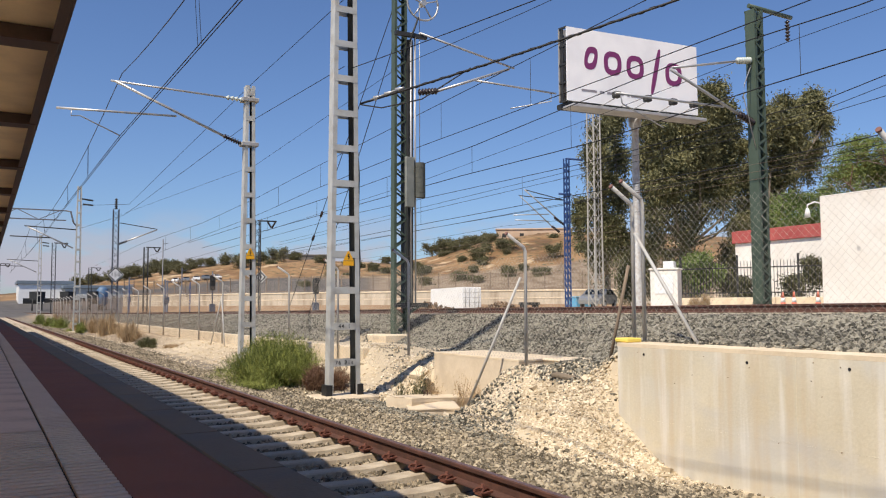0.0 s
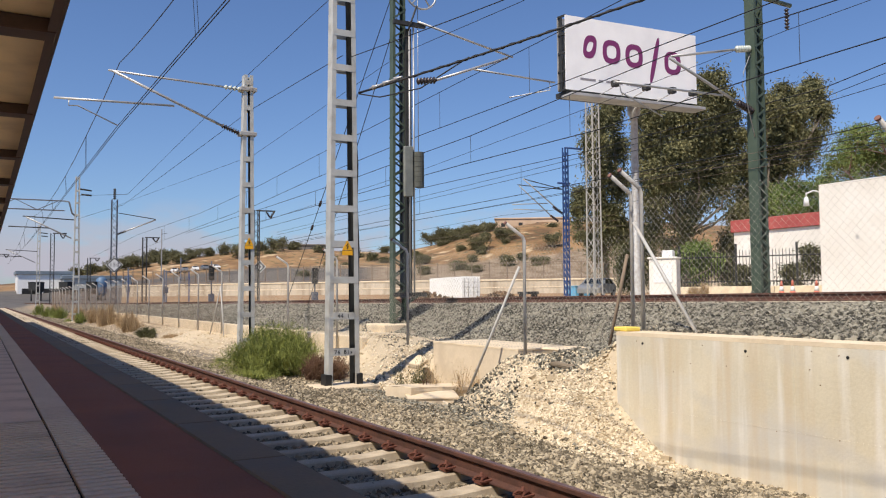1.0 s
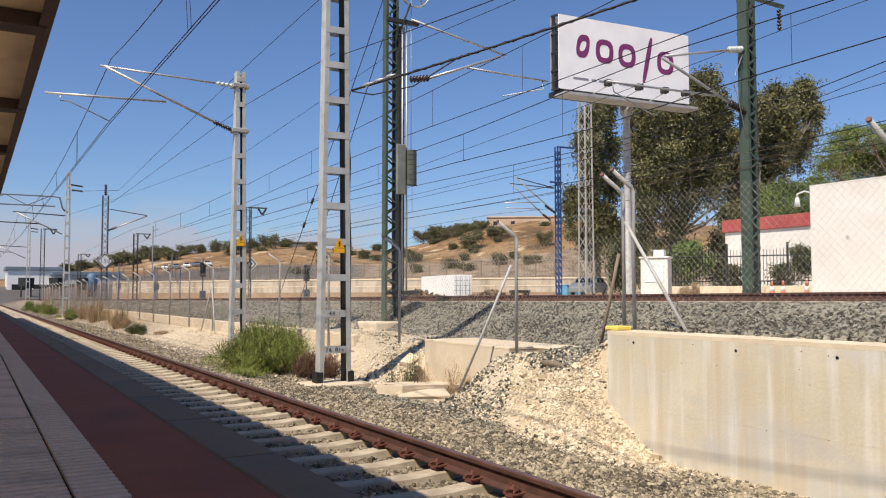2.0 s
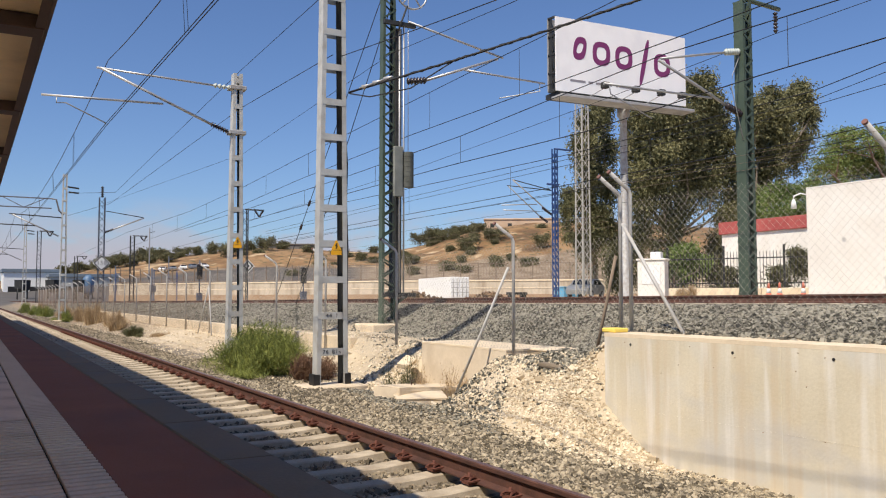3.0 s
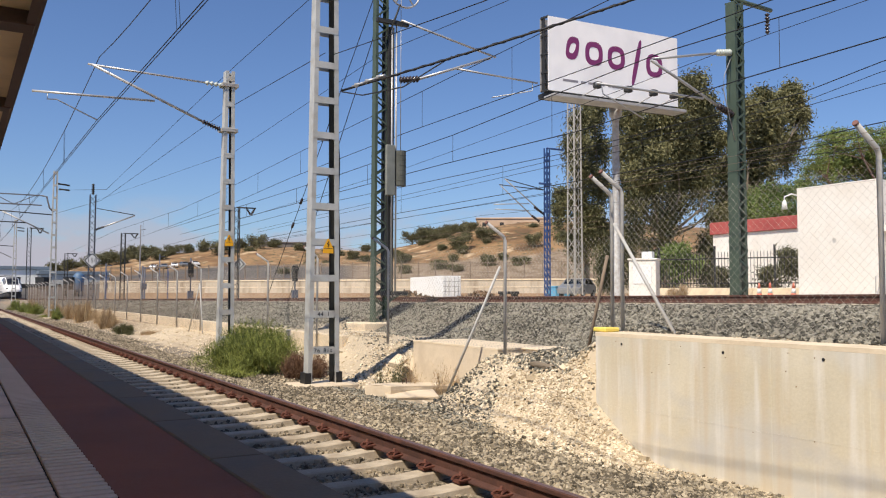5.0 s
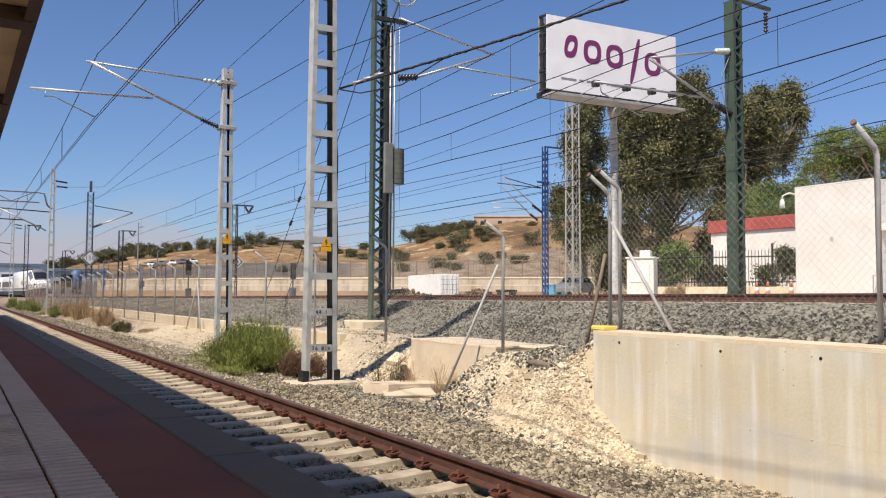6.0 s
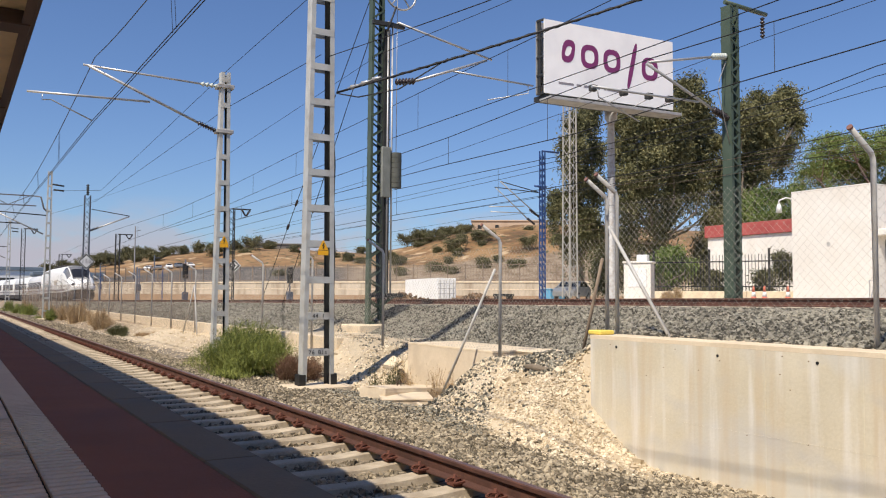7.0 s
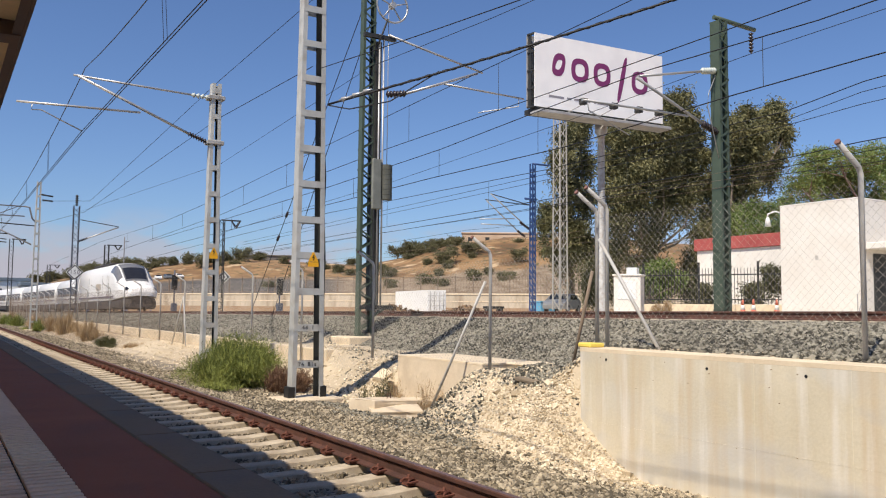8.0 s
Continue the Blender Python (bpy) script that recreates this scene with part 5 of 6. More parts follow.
# ---- far retaining wall with fence ----
def build_yard_wall():
    pts = [(22.2, 158), (43.9, 121), (72, 88), (95, 66)]
    w = thing("yard_wall", (0, 0, 0), "long pale retaining wall with a steel fence behind the yard", "wall", kind="structure")
    wallm = mat("far_wall_render", (0.42, 0.35, 0.26), (0.58, 0.5, 0.39), 0.15, 0.9, 0, 3, 0.1, stretch=(1, 1, 0.18), stain=(0.22, 0.16, 0.1), amount=0.75, stain_scale=0.9)
    for (x0, y0), (x1, y1) in zip(pts, pts[1:]):
        d = Vector((x1 - x0, y1 - y0, 0))
        n = d.length
        seg = new("wall_segment", mesh_of("wall_segment", rounded((0, -0.2, -1), (n, 0.2, 2.55), 0.02), wallm))
        seg.parent, seg.location, seg.rotation_euler = w, (x0, y0, 0.9), (0, 0, math.atan2(d.y, d.x))
        part("coping", rounded((0, -0.3, 2.552), (n, 0.3, 2.75), 0.02), COPING, seg)
        part("ledge", box(bmesh.new(), (0, -0.24, 1.55), (n, -0.202, 1.7)), CONCRETE2, seg)
        part("plinth", box(bmesh.new(), (0, -0.26, -1), (n, -0.205, 0.75)), mat("brown_plinth", (0.26, 0.17, 0.1), (0.4, 0.28, 0.18), 0.4, 0.9), seg, "brown stained lower wall face")
        for z in (2.9, 5.0):
            part("fence_rail", box(bmesh.new(), (0, -0.03, z), (n, 0.03, z + 0.08)), RUSTWIRE, seg)
        post = mesh_of("fence_post", box(bmesh.new(), (-0.06, -0.06, 2.75), (0.06, 0.06, 5.3)), RUSTWIRE)
        for k in range(int(n / 2.6) + 1):
            ob = new("fence_post", post)
            ob.location, ob.parent = (k * 2.6, 0, 0), seg
        pk = bmesh.new()
        for k in range(int(n / 0.42)):
            x = k * 0.42
            v = [pk.verts.new(p) for p in ((x - 0.014, 0.02, 2.95), (x + 0.014, 0.02, 2.95), (x + 0.014, 0.02, 5.0), (x - 0.014, 0.02, 5.0))]
            pk.faces.new(v)
        tagged(part("pickets", pk, RUSTWIRE, seg), kind="stuff")


build_yard_wall()


# ---- culvert, slabs and rubble by the wall's end ----
def build_culvert():
    c = thing("culvert_headwall", (8.2, 13.7, -0.5), "weathered beige concrete culvert headwall under the fence", "headwall")
    part("wall", rounded((-0.12, -1.75, -0.3), (0.2, 1.3, 0.93), 0.004), CONCRETE2, c)
    part("cap", rounded((-0.124, -1.76, 0.928), (1.1, 1.31, 0.965), 0.004), COPING, c, "pale mortar cap")
    part("cap_slab", rounded((0.3, -2.55, 0.932), (1.05, -1.82, 0.985), 0.03), COPING, c, "worn mortar shelf")
    part("end_wall", rounded((0.2, -1.75, -0.3), (1.0, -1.5, 0.93), 0.02), CONCRETE2, c)


build_culvert()


def broken_slab(place, size, turn, label, material=CONCRETE2, hooks=0):
    s = thing("concrete_slab", place, label, "slab", "loose slabs")
    s.rotation_euler = turn
    bm = rounded((-size[0] / 2, -size[1] / 2, -size[2] / 2), (size[0] / 2, size[1] / 2, size[2] / 2), 0.015)
    bmesh.ops.subdivide_edges(bm, edges=bm.edges[:], cuts=2)
    for v in bm.verts:
        v.co += noise.noise_vector(v.co * 4 + Vector(place)) * 0.03
    part("slab", bm, material, s)
    for k in range(hooks):
        x = -0.1 + 0.3 * k
        part("lifting_hook", chain(bmesh.new(), [(x, 0.1, 0.03), (x + 0.02, 0.1, 0.17), (x + 0.1, 0.12, 0.2), (x + 0.13, 0.14, 0.16), (x + 0.13, 0.15, 0.03)], 0.009, 5), RUSTY, s, "rusty lifting hook")


broken_slab((7.2, 13.5, -0.34), (1.5, 0.75, 0.2), (0, radians(3), radians(12)), "beige concrete slab with rusty lifting hooks in the ditch", hooks=1)
broken_slab((6.9, 12.9, -0.4), (0.9, 0.6, 0.16), (radians(4), 0, radians(-20)), "beige broken concrete slab in the ditch")
broken_slab((7.92, 9.95, 0.31), (0.36, 1.1, 0.06), (radians(3), radians(-4), radians(8)), "overhanging broken ledge under gravel", mat("dark_earth", (0.14, 0.11, 0.075), (0.26, 0.21, 0.15), 4, 0.95))
scatter("ledge_gravel", "grey crushed stone heaped on the broken ledge", 5200, (7.65, 8.9), (9.3, 11.3), (0.018, 0.042), BALLAST2, 16, lambda x, y, rng: patch(x, y, 8.25, 10.35, 0.55, 0.95, rng), 0.6)
broken_slab((7.75, 15.0, 0.05), (0.36, 0.26, 0.1), (radians(10), radians(-20), radians(30)), "pale broken concrete piece by the fence", COPING)


def noise_patch(x, y):
    return np.array([noise.noise((a * 1.3, b * 1.3, 11)) for a, b in zip(x, y)])


def rubble_zone(x, y, rng):
    edge = rng.normal(0, 0.3, len(x))
    return (x > np.interp(y, [7.2, 7.6, 8.0, 8.5, 9.0, 9.5, 24], [7.5, 7.0, 6.9, 6.73, 6.62, 6.45, 6.2]) + 0.25 * edge) & (y < 12.3 - (7.8 - x) * 1.1 + edge) & ((x < 7.48) | (y > 8.8)) & (x > 5.9 + 0.12 * (y - 7) + 0.5 * edge)


scatter("rubble", "pale beige broken limestone rubble heaped by the wall", 32000, (5.6, 8.5), (6.4, 14), (0.012, 0.036), RUBBLE, 11, rubble_zone, 0.25)
scatter("wall_foot_rubble", "pale limestone crumbs heaped at the wall foot", 5000, (6.4, 7.5), (6.9, 9.6), (0.01, 0.034), RUBBLE, 15, lambda x, y, rng: y > 7.0 + (7.5 - x) * 0.5 + rng.normal(0, 0.2, len(x)), 0.3)
scatter("rubble_blocks", "larger pale limestone lumps in the rubble heap", 70, (6.6, 8.0), (7.6, 12), (0.05, 0.1), RUBBLE, 14, rubble_zone, 0.1)
scatter("rubble_gravel", "blue-grey crushed stone spilt over the rubble", 17000, (5.9, 8.6), (8.4, 13.4), (0.016, 0.036), BALLAST2, 12,
        lambda x, y, rng: (rng.uniform(0, 1, len(x)) < np.where(y + 1.2 * (7 - x) > 10.4, 0.7, 0.05)) & (y > 8.4 + rng.normal(0, 0.6, len(x))), 0.5)
scatter("ditch_rocks", "pale broken limestone lumps lying in the ditch", 260, (6.9, 8.2), (12.2, 16.4), (0.03, 0.11), RUBBLE, 17, None, 0.1)
scatter("ditch_gravel", "grey crushed stone spilt into the ditch", 2600, (6.2, 7.8), (12.4, 15.2), (0.022, 0.05), BALLAST2, 18, lambda x, y, rng: x < 7.1 + rng.normal(0, 0.35, len(x)), 0.3)
scatter("ditch_stones", "small broken stones and crumbs strewn over the sandy ditch side", 1700, (6.5, 9.6), (15.2, 21.5), (0.02, 0.055), RUBBLE, 22, lambda x, y, rng: x < np.interp(y, [15, 18, 21.5], [8.6, 9.3, 10.2]), 0.15)
scatter("ditch_chippings", "dark crushed stone strewn over the sandy ditch side", 2800, (6.4, 9.6), (14.8, 20), (0.018, 0.042), BALLAST2, 23,
        lambda x, y, rng: (noise_patch(x, y) > 0.04) & (x < np.interp(y, [15, 18, 21.5], [8.6, 9.3, 10.2])), 0.25)
scatter("sand_stones", "scattered pale stones on the sandy strip", 3500, (5.6, 8.0), (15, 60), (0.015, 0.05), RUBBLE, 13, None, 0.1)
yb = thing("yellow_box", (7.7, 8.62, 0.886), "yellow plastic marker block on the wall end", "box")
part("block", rounded((-0.12, 0.0, 0), (0.14, 0.26, 0.06), 0.015), plain("yellow_plastic", (0.8, 0.62, 0.12), 0.6), yb)

kerb = part("bank_kerb", rounded((8.14, 18.8, -0.3), (8.36, 70, 0.39), 0.02), COPING)
tagged(kerb, "low pale concrete kerb at the foot of the bank", "kerb", kind="structure")


# ---- plants ----
def leaf_quads(rng, centres, length, width, up=0.0):
    n = len(centres)
    a = rng.normal(0, 1, (n, 3)) + np.array([0, 0, up])
    a /= np.linalg.norm(a, axis=1, keepdims=True)
    b = np.cross(a, rng.normal(0, 1, (n, 3)))
    b /= np.linalg.norm(b, axis=1, keepdims=True)
    L, Wd = rng.uniform(*length, (n, 1)), rng.uniform(*width, (n, 1))
    v = np.stack([centres, centres + a * L * 0.45 + b * Wd, centres + a * L, centres + a * L * 0.45 - b * Wd], 1)
    return v.reshape(-1, 3), np.arange(4 * n).reshape(-1, 4)


def crown(rng, blobs, n, clump, per, tall=1.0):
    w = np.array([b[3] ** 2 for b in blobs])
    pick = rng.choice(len(blobs), n // per, p=w / w.sum())
    B = np.array(blobs)[pick]
    d = rng.normal(0, 1, (len(B), 3))
    d /= np.linalg.norm(d, axis=1, keepdims=True)
    c = B[:, :3] + d * B[:, 3:4] * rng.uniform(0.35, 1.0, (len(B), 1)) * np.array([1, 1, 0.85])
    out = np.repeat(c, per, axis=0)
    g = rng.normal(0, clump, out.shape) * np.array([1, 1, tall])
    g[:, 2] -= np.abs(g[:, 2]) * 0.6
    return out + g


def tree(name, place, trunk, blobs, n, length, width, material, label, seed, up=-0.5, clump=0.45, per=22, group="", tall=1.0):
    """Tapered trunk and limbs up to each mass of leaves; places of the masses are from the foot."""
    rng = np.random.default_rng(seed)
    t = thing(name, place, label, "tree", group)
    bm = bmesh.new()
    r0, fork = trunk
    path = [Vector((0, 0, -0.3)), Vector((0.15, 0.1, fork * 0.5)), Vector((0.0, 0.2, fork))]
    for i, (a, b) in enumerate(zip(path, path[1:])):
        bar(bm, a, b, r0 * (1 - 0.2 * i), 9, r0 * (0.8 - 0.2 * i))
    part("trunk", bm, BARK, t)
    bm = bmesh.new()
    for x, y, z, r in blobs:
        mid = path[2].lerp(Vector((x, y, z)), 0.5) + Vector(rng.normal(0, 0.5, 3))
        bar(bm, path[2], mid, r0 * 0.36, 6, r0 * 0.2)
        bar(bm, mid, (x, y, z), r0 * 0.2, 6, r0 * 0.06)
        for k in range(4):
            e = Vector((x, y, z)) + Vector(rng.normal(0, 0.55, 3)) * r
            bar(bm, mid.lerp(Vector((x, y, z)), 0.6), e, r0 * 0.12, 5, r0 * 0.03)
    part("branchwork", bm, BARK, t)
    spots = np.concatenate([crown(rng, blobs, int(n * 0.86), clump, per, tall), crown(rng, blobs, int(n * 0.14), clump * 1.9, max(8, per // 5), tall)])
    v, q = leaf_quads(rng, spots, length, width, up)
    ob = new("crown", quads_mesh("crown", v, q, material))
    ob.parent = t
    return t


def rel(place, masses, fuller=1.0):
    return [(x - place[0], y - place[1], z - place[2], r * fuller) for x, y, z, r in masses]


P1 = (46.5, 46.0, 1.6)
tree("eucalyptus_tree", P1, (0.42, 4.0), rel(P1, [
    (41.7, 44.4, 14.0, 1.01), (42.9, 46.0, 12.4, 1.04), (41.7, 44.3, 10.1, 1.0), (44.2, 44.8, 14.1, 1.13), (43.0, 43.7, 11.5, 1.1), (43.7, 44.7, 9.6, 1.03),
    (45.3, 43.9, 14.7, 1.14), (47.1, 44.1, 16.7, 1.08), (50.1, 45.9, 18.3, 0.66), (48.7, 44.2, 16.0, 0.91), (46.7, 44.9, 12.8, 1.16), (50.7, 46.7, 14.8, 1.14),
    (52.3, 46.7, 15.6, 0.87), (47.8, 45.8, 10.7, 1.27), (49.5, 45.1, 12.3, 1.1), (48.9, 44.2, 10.1, 0.99), (50.0, 43.8, 13.2, 0.82), (53.5, 46.7, 11.7, 0.97),
    (52.2, 45.1, 9.1, 0.85), (49.7, 43.6, 7.4, 0.9), (47.0, 45.4, 8.8, 0.98), (43.3, 46.0, 8.1, 0.95), (45.5, 45.4, 6.9, 0.87), (43.1, 46.5, 5.8, 0.86)], 1.05),
     92000, (0.18, 0.42), (0.03, 0.06), EUCA, "tall grey-green eucalyptus tree with drooping brownish foliage", 5, group="eucalyptus trees", tall=2.3, per=130, clump=0.27)
P2 = (52.6, 43.4, 1.6)
tree("eucalyptus_tree", P2, (0.34, 6.5), rel(P2, [
    (51.2, 41.9, 15.5, 0.92), (53.2, 43.1, 14.2, 1.04), (54.0, 42.9, 16.9, 0.77), (53.9, 41.9, 15.1, 1.13), (57.4, 43.3, 17.1, 1.2), (58.8, 43.8, 18.2, 0.71),
    (58.9, 43.2, 16.8, 0.71), (58.2, 42.4, 15.7, 0.4), (56.6, 43.8, 14.0, 0.99), (57.6, 43.0, 13.8, 0.69), (53.4, 43.0, 12.5, 0.94), (57.3, 43.6, 12.9, 0.69),
    (53.7, 42.2, 11.2, 0.42), (53.6, 43.8, 10.8, 0.85), (52.8, 43.4, 9.0, 0.75), (52.5, 43.7, 7.4, 0.74)], 0.95),
     44000, (0.18, 0.42), (0.03, 0.06), EUCA, "eucalyptus tree with a leaning crown and hanging twigs", 6, group="eucalyptus trees", tall=2.3, per=130, clump=0.25)
P3 = (47.3, 56.2, 1.8)
tree("eucalyptus_tree", P3, (0.3, 4.5), rel(P3, [
    (46.6, 56.0, 16.7, 1.11), (48.9, 56.9, 17.8, 1.15), (45.3, 55.3, 14.2, 1.18), (49.0, 56.9, 14.7, 1.24), (46.5, 55.6, 12.0, 1.29), (48.6, 55.8, 11.3, 1.11),
    (46.6, 56.7, 9.9, 1.1), (47.4, 55.8, 8.3, 1.2), (44.5, 56.1, 10.1, 0.68), (43.6, 55.1, 8.7, 0.77), (47.0, 56.5, 6.3, 1.1), (49.0, 56.1, 7.1, 1.01)], 0.95),
     40000, (0.2, 0.45), (0.03, 0.065), EUCA, "slender eucalyptus tree behind the lattice tower", 7, group="eucalyptus trees", tall=2.3, per=130, clump=0.27)
P4 = (41.0, 26.0, 1.5)
tree("pine_tree", P4, (0.35, 3.5), rel(P4, [
    (35.9, 25.6, 8.0, 0.6), (38.5, 26.5, 9.2, 0.75), (38.9, 25.5, 9.1, 0.8), (40.5, 25.3, 9.3, 0.85), (45.0, 26.6, 9.9, 1.15), (37.9, 26.6, 7.7, 0.75),
    (39.5, 26.6, 8.2, 0.9), (40.7, 26.0, 8.2, 0.95), (42.9, 25.6, 8.1, 1.1), (45.3, 25.2, 9.3, 1.3), (38.2, 26.0, 6.6, 0.9), (41.0, 26.2, 6.8, 1.0)], 1.2),
     52000, (0.08, 0.2), (0.014, 0.032), PINE, "dense bright green tree behind the white cubicle", 8, up=0.1, clump=0.16, per=110)
P5 = (41.2, 32.0, 1.5)
tree("hedge_tree", P5, (0.22, 2.5), rel(P5, [
    (39.7, 32.2, 7.0, 0.6), (41.3, 32.4, 7.4, 0.68), (43.1, 32.5, 7.6, 0.7), (39.7, 31.7, 6.2, 0.68), (41.2, 31.5, 6.3, 0.7), (38.9, 32.2, 6.1, 0.5), (44.3, 32.5, 8.0, 0.65), (40.4, 32.0, 5.2, 0.8), (42.6, 32.0, 5.6, 0.9), (39.4, 32.0, 4.4, 0.8)], 1.25),
     24000, (0.1, 0.24), (0.016, 0.036), PINE, "leafy green shrub tree behind the red-edged house", 9, up=0.2, clump=0.18, per=110)
for k, (px, masses) in enumerate((((43.5, 48.0, 1.5), [(42.2, 47.5, 3.6, 0.9), (43.4, 48.2, 4.6, 1.0), (44.6, 47.8, 3.2, 0.9), (43.0, 48.4, 2.4, 0.9)]),
                                  ((48.0, 47.0, 1.5), [(46.4, 47.0, 3.8, 1.0), (47.8, 47.4, 4.8, 1.1), (49.2, 46.8, 4.0, 1.0), (48.0, 47.2, 2.8, 1.0)]),
                                  ((52.0, 46.0, 1.5), [(50.8, 46.0, 4.6, 1.0), (52.2, 46.4, 5.6, 1.1), (53.4, 45.8, 4.4, 1.0), (51.6, 46.2, 3.2, 1.0)]))):
    tree("thicket_shrub", px, (0.12, 1.0), rel(px, masses, 1.15), 9000, (0.16, 0.36), (0.025, 0.05), OLIVE, "dark shaded shrub under the eucalyptus trees", 80 + k, clump=0.26, per=90, group="thicket")
P6 = (27.0, 26.8, 1.3)
tree("garden_shrub", P6, (0.08, 0.6), rel(P6, [(27.6, 26.7, 3.3, 0.5), (27.1, 27.1, 3.0, 0.3), (28.2, 26.4, 2.9, 0.35), (27.6, 26.8, 2.5, 0.25)]),
     7000, (0.1, 0.24), (0.015, 0.04), PINE, "bright green climbing shrub over the railings", 10, up=-0.3, clump=0.15)
for k, (px, size) in enumerate((((30.4, 24.0, 2.4), 0.36), ((31.1, 23.6, 3.2), 0.36), ((29.4, 25.8, 2.4), 0.32))):
    tree("garden_bush", (px[0], px[1], 1.3), (0.05, 0.4), [(0, 0, px[2] - 1.3, size), (0.3, 0.2, max(0.3, px[2] - 1.9), size)],
         2600, (0.1, 0.22), (0.015, 0.04), OLIVE, "dark green garden bush behind the railings", 20 + k, clump=0.15)


def twig_bush(name, place, spread, high, n, material, label, seed, lean=0.5, leafy=3, width=0.006, leaf_len=(0.05, 0.12)):
    rng = np.random.default_rng(seed)
    b = thing(name, place, label, "bush", "wild bushes")
    plumes = max(3 if n < 100 else 9, n // 150)
    seat = rng.normal(0, 0.36, (plumes, 3)) * np.array([spread[0], spread[1], 0])
    tall = rng.uniform(0.6, 1.15, plumes)
    own = rng.integers(0, plumes, n)
    base = seat[own] * 0.8 + rng.normal(0, 0.14, (n, 3)) * np.array([spread[0], spread[1], 0])
    top = seat[own] * 1.45 + rng.normal(0, lean * 0.28, (n, 3)) * np.array([spread[0], spread[1], 0])
    edge = np.hypot(top[:, 0] / spread[0], top[:, 1] / spread[1])
    top[:, 2] = high * tall[own] * rng.uniform(0.55, 1.0, n) * np.clip(1.05 - 0.42 * edge ** 2, 0.2, 1)
    side = rng.normal(0, 1, (n, 3)) * np.array([1, 1, 0.1])
    side /= np.linalg.norm(side, axis=1, keepdims=True)
    v = np.stack([base - side * width, base + side * width, top + side * width * 0.3, top - side * width * 0.3], 1).reshape(-1, 3)
    ob = new("brushwood", quads_mesh("brushwood", v, np.arange(4 * n).reshape(-1, 4), material))
    ob.parent = b
    s = rng.uniform(0.25, 1.0, (n, leafy, 1))
    c = (base[:, None] * (1 - s) + top[:, None] * s).reshape(-1, 3)
    v, q = leaf_quads(rng, c, leaf_len, (0.002, 0.0055), 1.5)
    ob = new("foliage", quads_mesh("foliage", v, q, material))
    ob.parent = b
    return b


twig_bush("green_bush", (6.15, 18.9, -0.42), (1.2, 1.6), 1.2, 3600, SHRUB, "bright green feathery wild bush beside the tall grey mast", 31, lean=0.8, leafy=17, leaf_len=(0.06, 0.15))
twig_bush("dry_bush", (6.5, 17.2, -0.42), (0.75, 1.0), 0.62, 1300, mat("brown_twig", (0.1, 0.05, 0.03), (0.24, 0.14, 0.08), 1, 0.9, vary=0.8, island=True), "reddish brown dry bush at the mast foot", 32, leafy=6)
for k, (x, y, h, m, lab) in enumerate((
        (7.2, 63, 1.5, DRY, "tall dry straw-coloured brush along the track"), (7.1, 56, 1.4, DRY, "tall dry straw-coloured brush along the track"), (7.3, 50, 1.0, DRY, "tall dry straw-coloured brush along the track"), (6.4, 66, 0.9, SHRUB, "low green weeds along the track"),
        (6.2, 82, 1.1, SHRUB, "low green weeds along the track"), (5.9, 90, 1.0, SHRUB, "low green weeds along the track"), (6.8, 72, 1.2, DRY, "tall dry straw-coloured brush along the track"), (5.8, 102, 1.2, SHRUB, "low green weeds along the track"), (6.6, 94, 1.2, DRY, "tall dry straw-coloured brush along the track"),
        (6.9, 45.5, 1.1, DRY, "tall dry straw-coloured brush along the track"), (6.7, 39.5, 0.5, OLIVE, "low olive-green tuft at the ballast edge"), (7.3, 36.0, 0.3, DRY, "small dry tuft on the sandy strip"), (7.4, 60, 1.3, DRY, "tall dry straw-coloured brush along the track"))):
    twig_bush("trackside_brush", (x, y, -0.4), (0.9, 2.2) if y > 47 else (0.55, 1.0), h, 700, m, lab, 40 + k, leafy=5, width=0.012, leaf_len=(0.08, 0.2))
for k, (x, y, h, m) in enumerate(((7.55, 13.9, 0.75, DRY), (7.75, 13.4, 0.7, DRY), (7.1, 14.6, 0.85, OLIVE), (7.3, 14.2, 0.5, OLIVE), (7.95, 13.0, 0.5, DRY), (7.35, 13.95, 0.9, OLIVE))):
    twig_bush("dry_weed", (x, y, -0.42), (0.3, 0.35), h, 60, m, "thin dry weed growing in the ditch", 60 + k, lean=0.9, leafy=3, width=0.004)
twig_bush("straw_tuft", (24.6, 23.6, 1.15), (0.5, 0.6), 0.75, 900, DRY, "straw-coloured dry tuft beside the railings", 70, leafy=2, width=0.01)


# ---- hill ----
HILL_LEAF = leaf("hill_leaf", (0.06, 0.062, 0.028), (0.19, 0.175, 0.085))


def hill_tree(seed, r):
    rng = np.random.default_rng(seed)
    blobs = [(*(rng.normal(0, 0.5, 3) * np.array([r, r, r * 0.55]) + np.array([0, 0, r * 1.5])), r * rng.uniform(0.35, 0.65)) for _ in range(8)]
    return tree("hill_tree", (0, 0, -500), (0.22, r * 0.9), blobs, 2600, (0.25, 0.55), (0.06, 0.14), HILL_LEAF, "dark olive tree on the dry hill", seed, up=0.2, clump=0.5, per=25, group="hill trees")


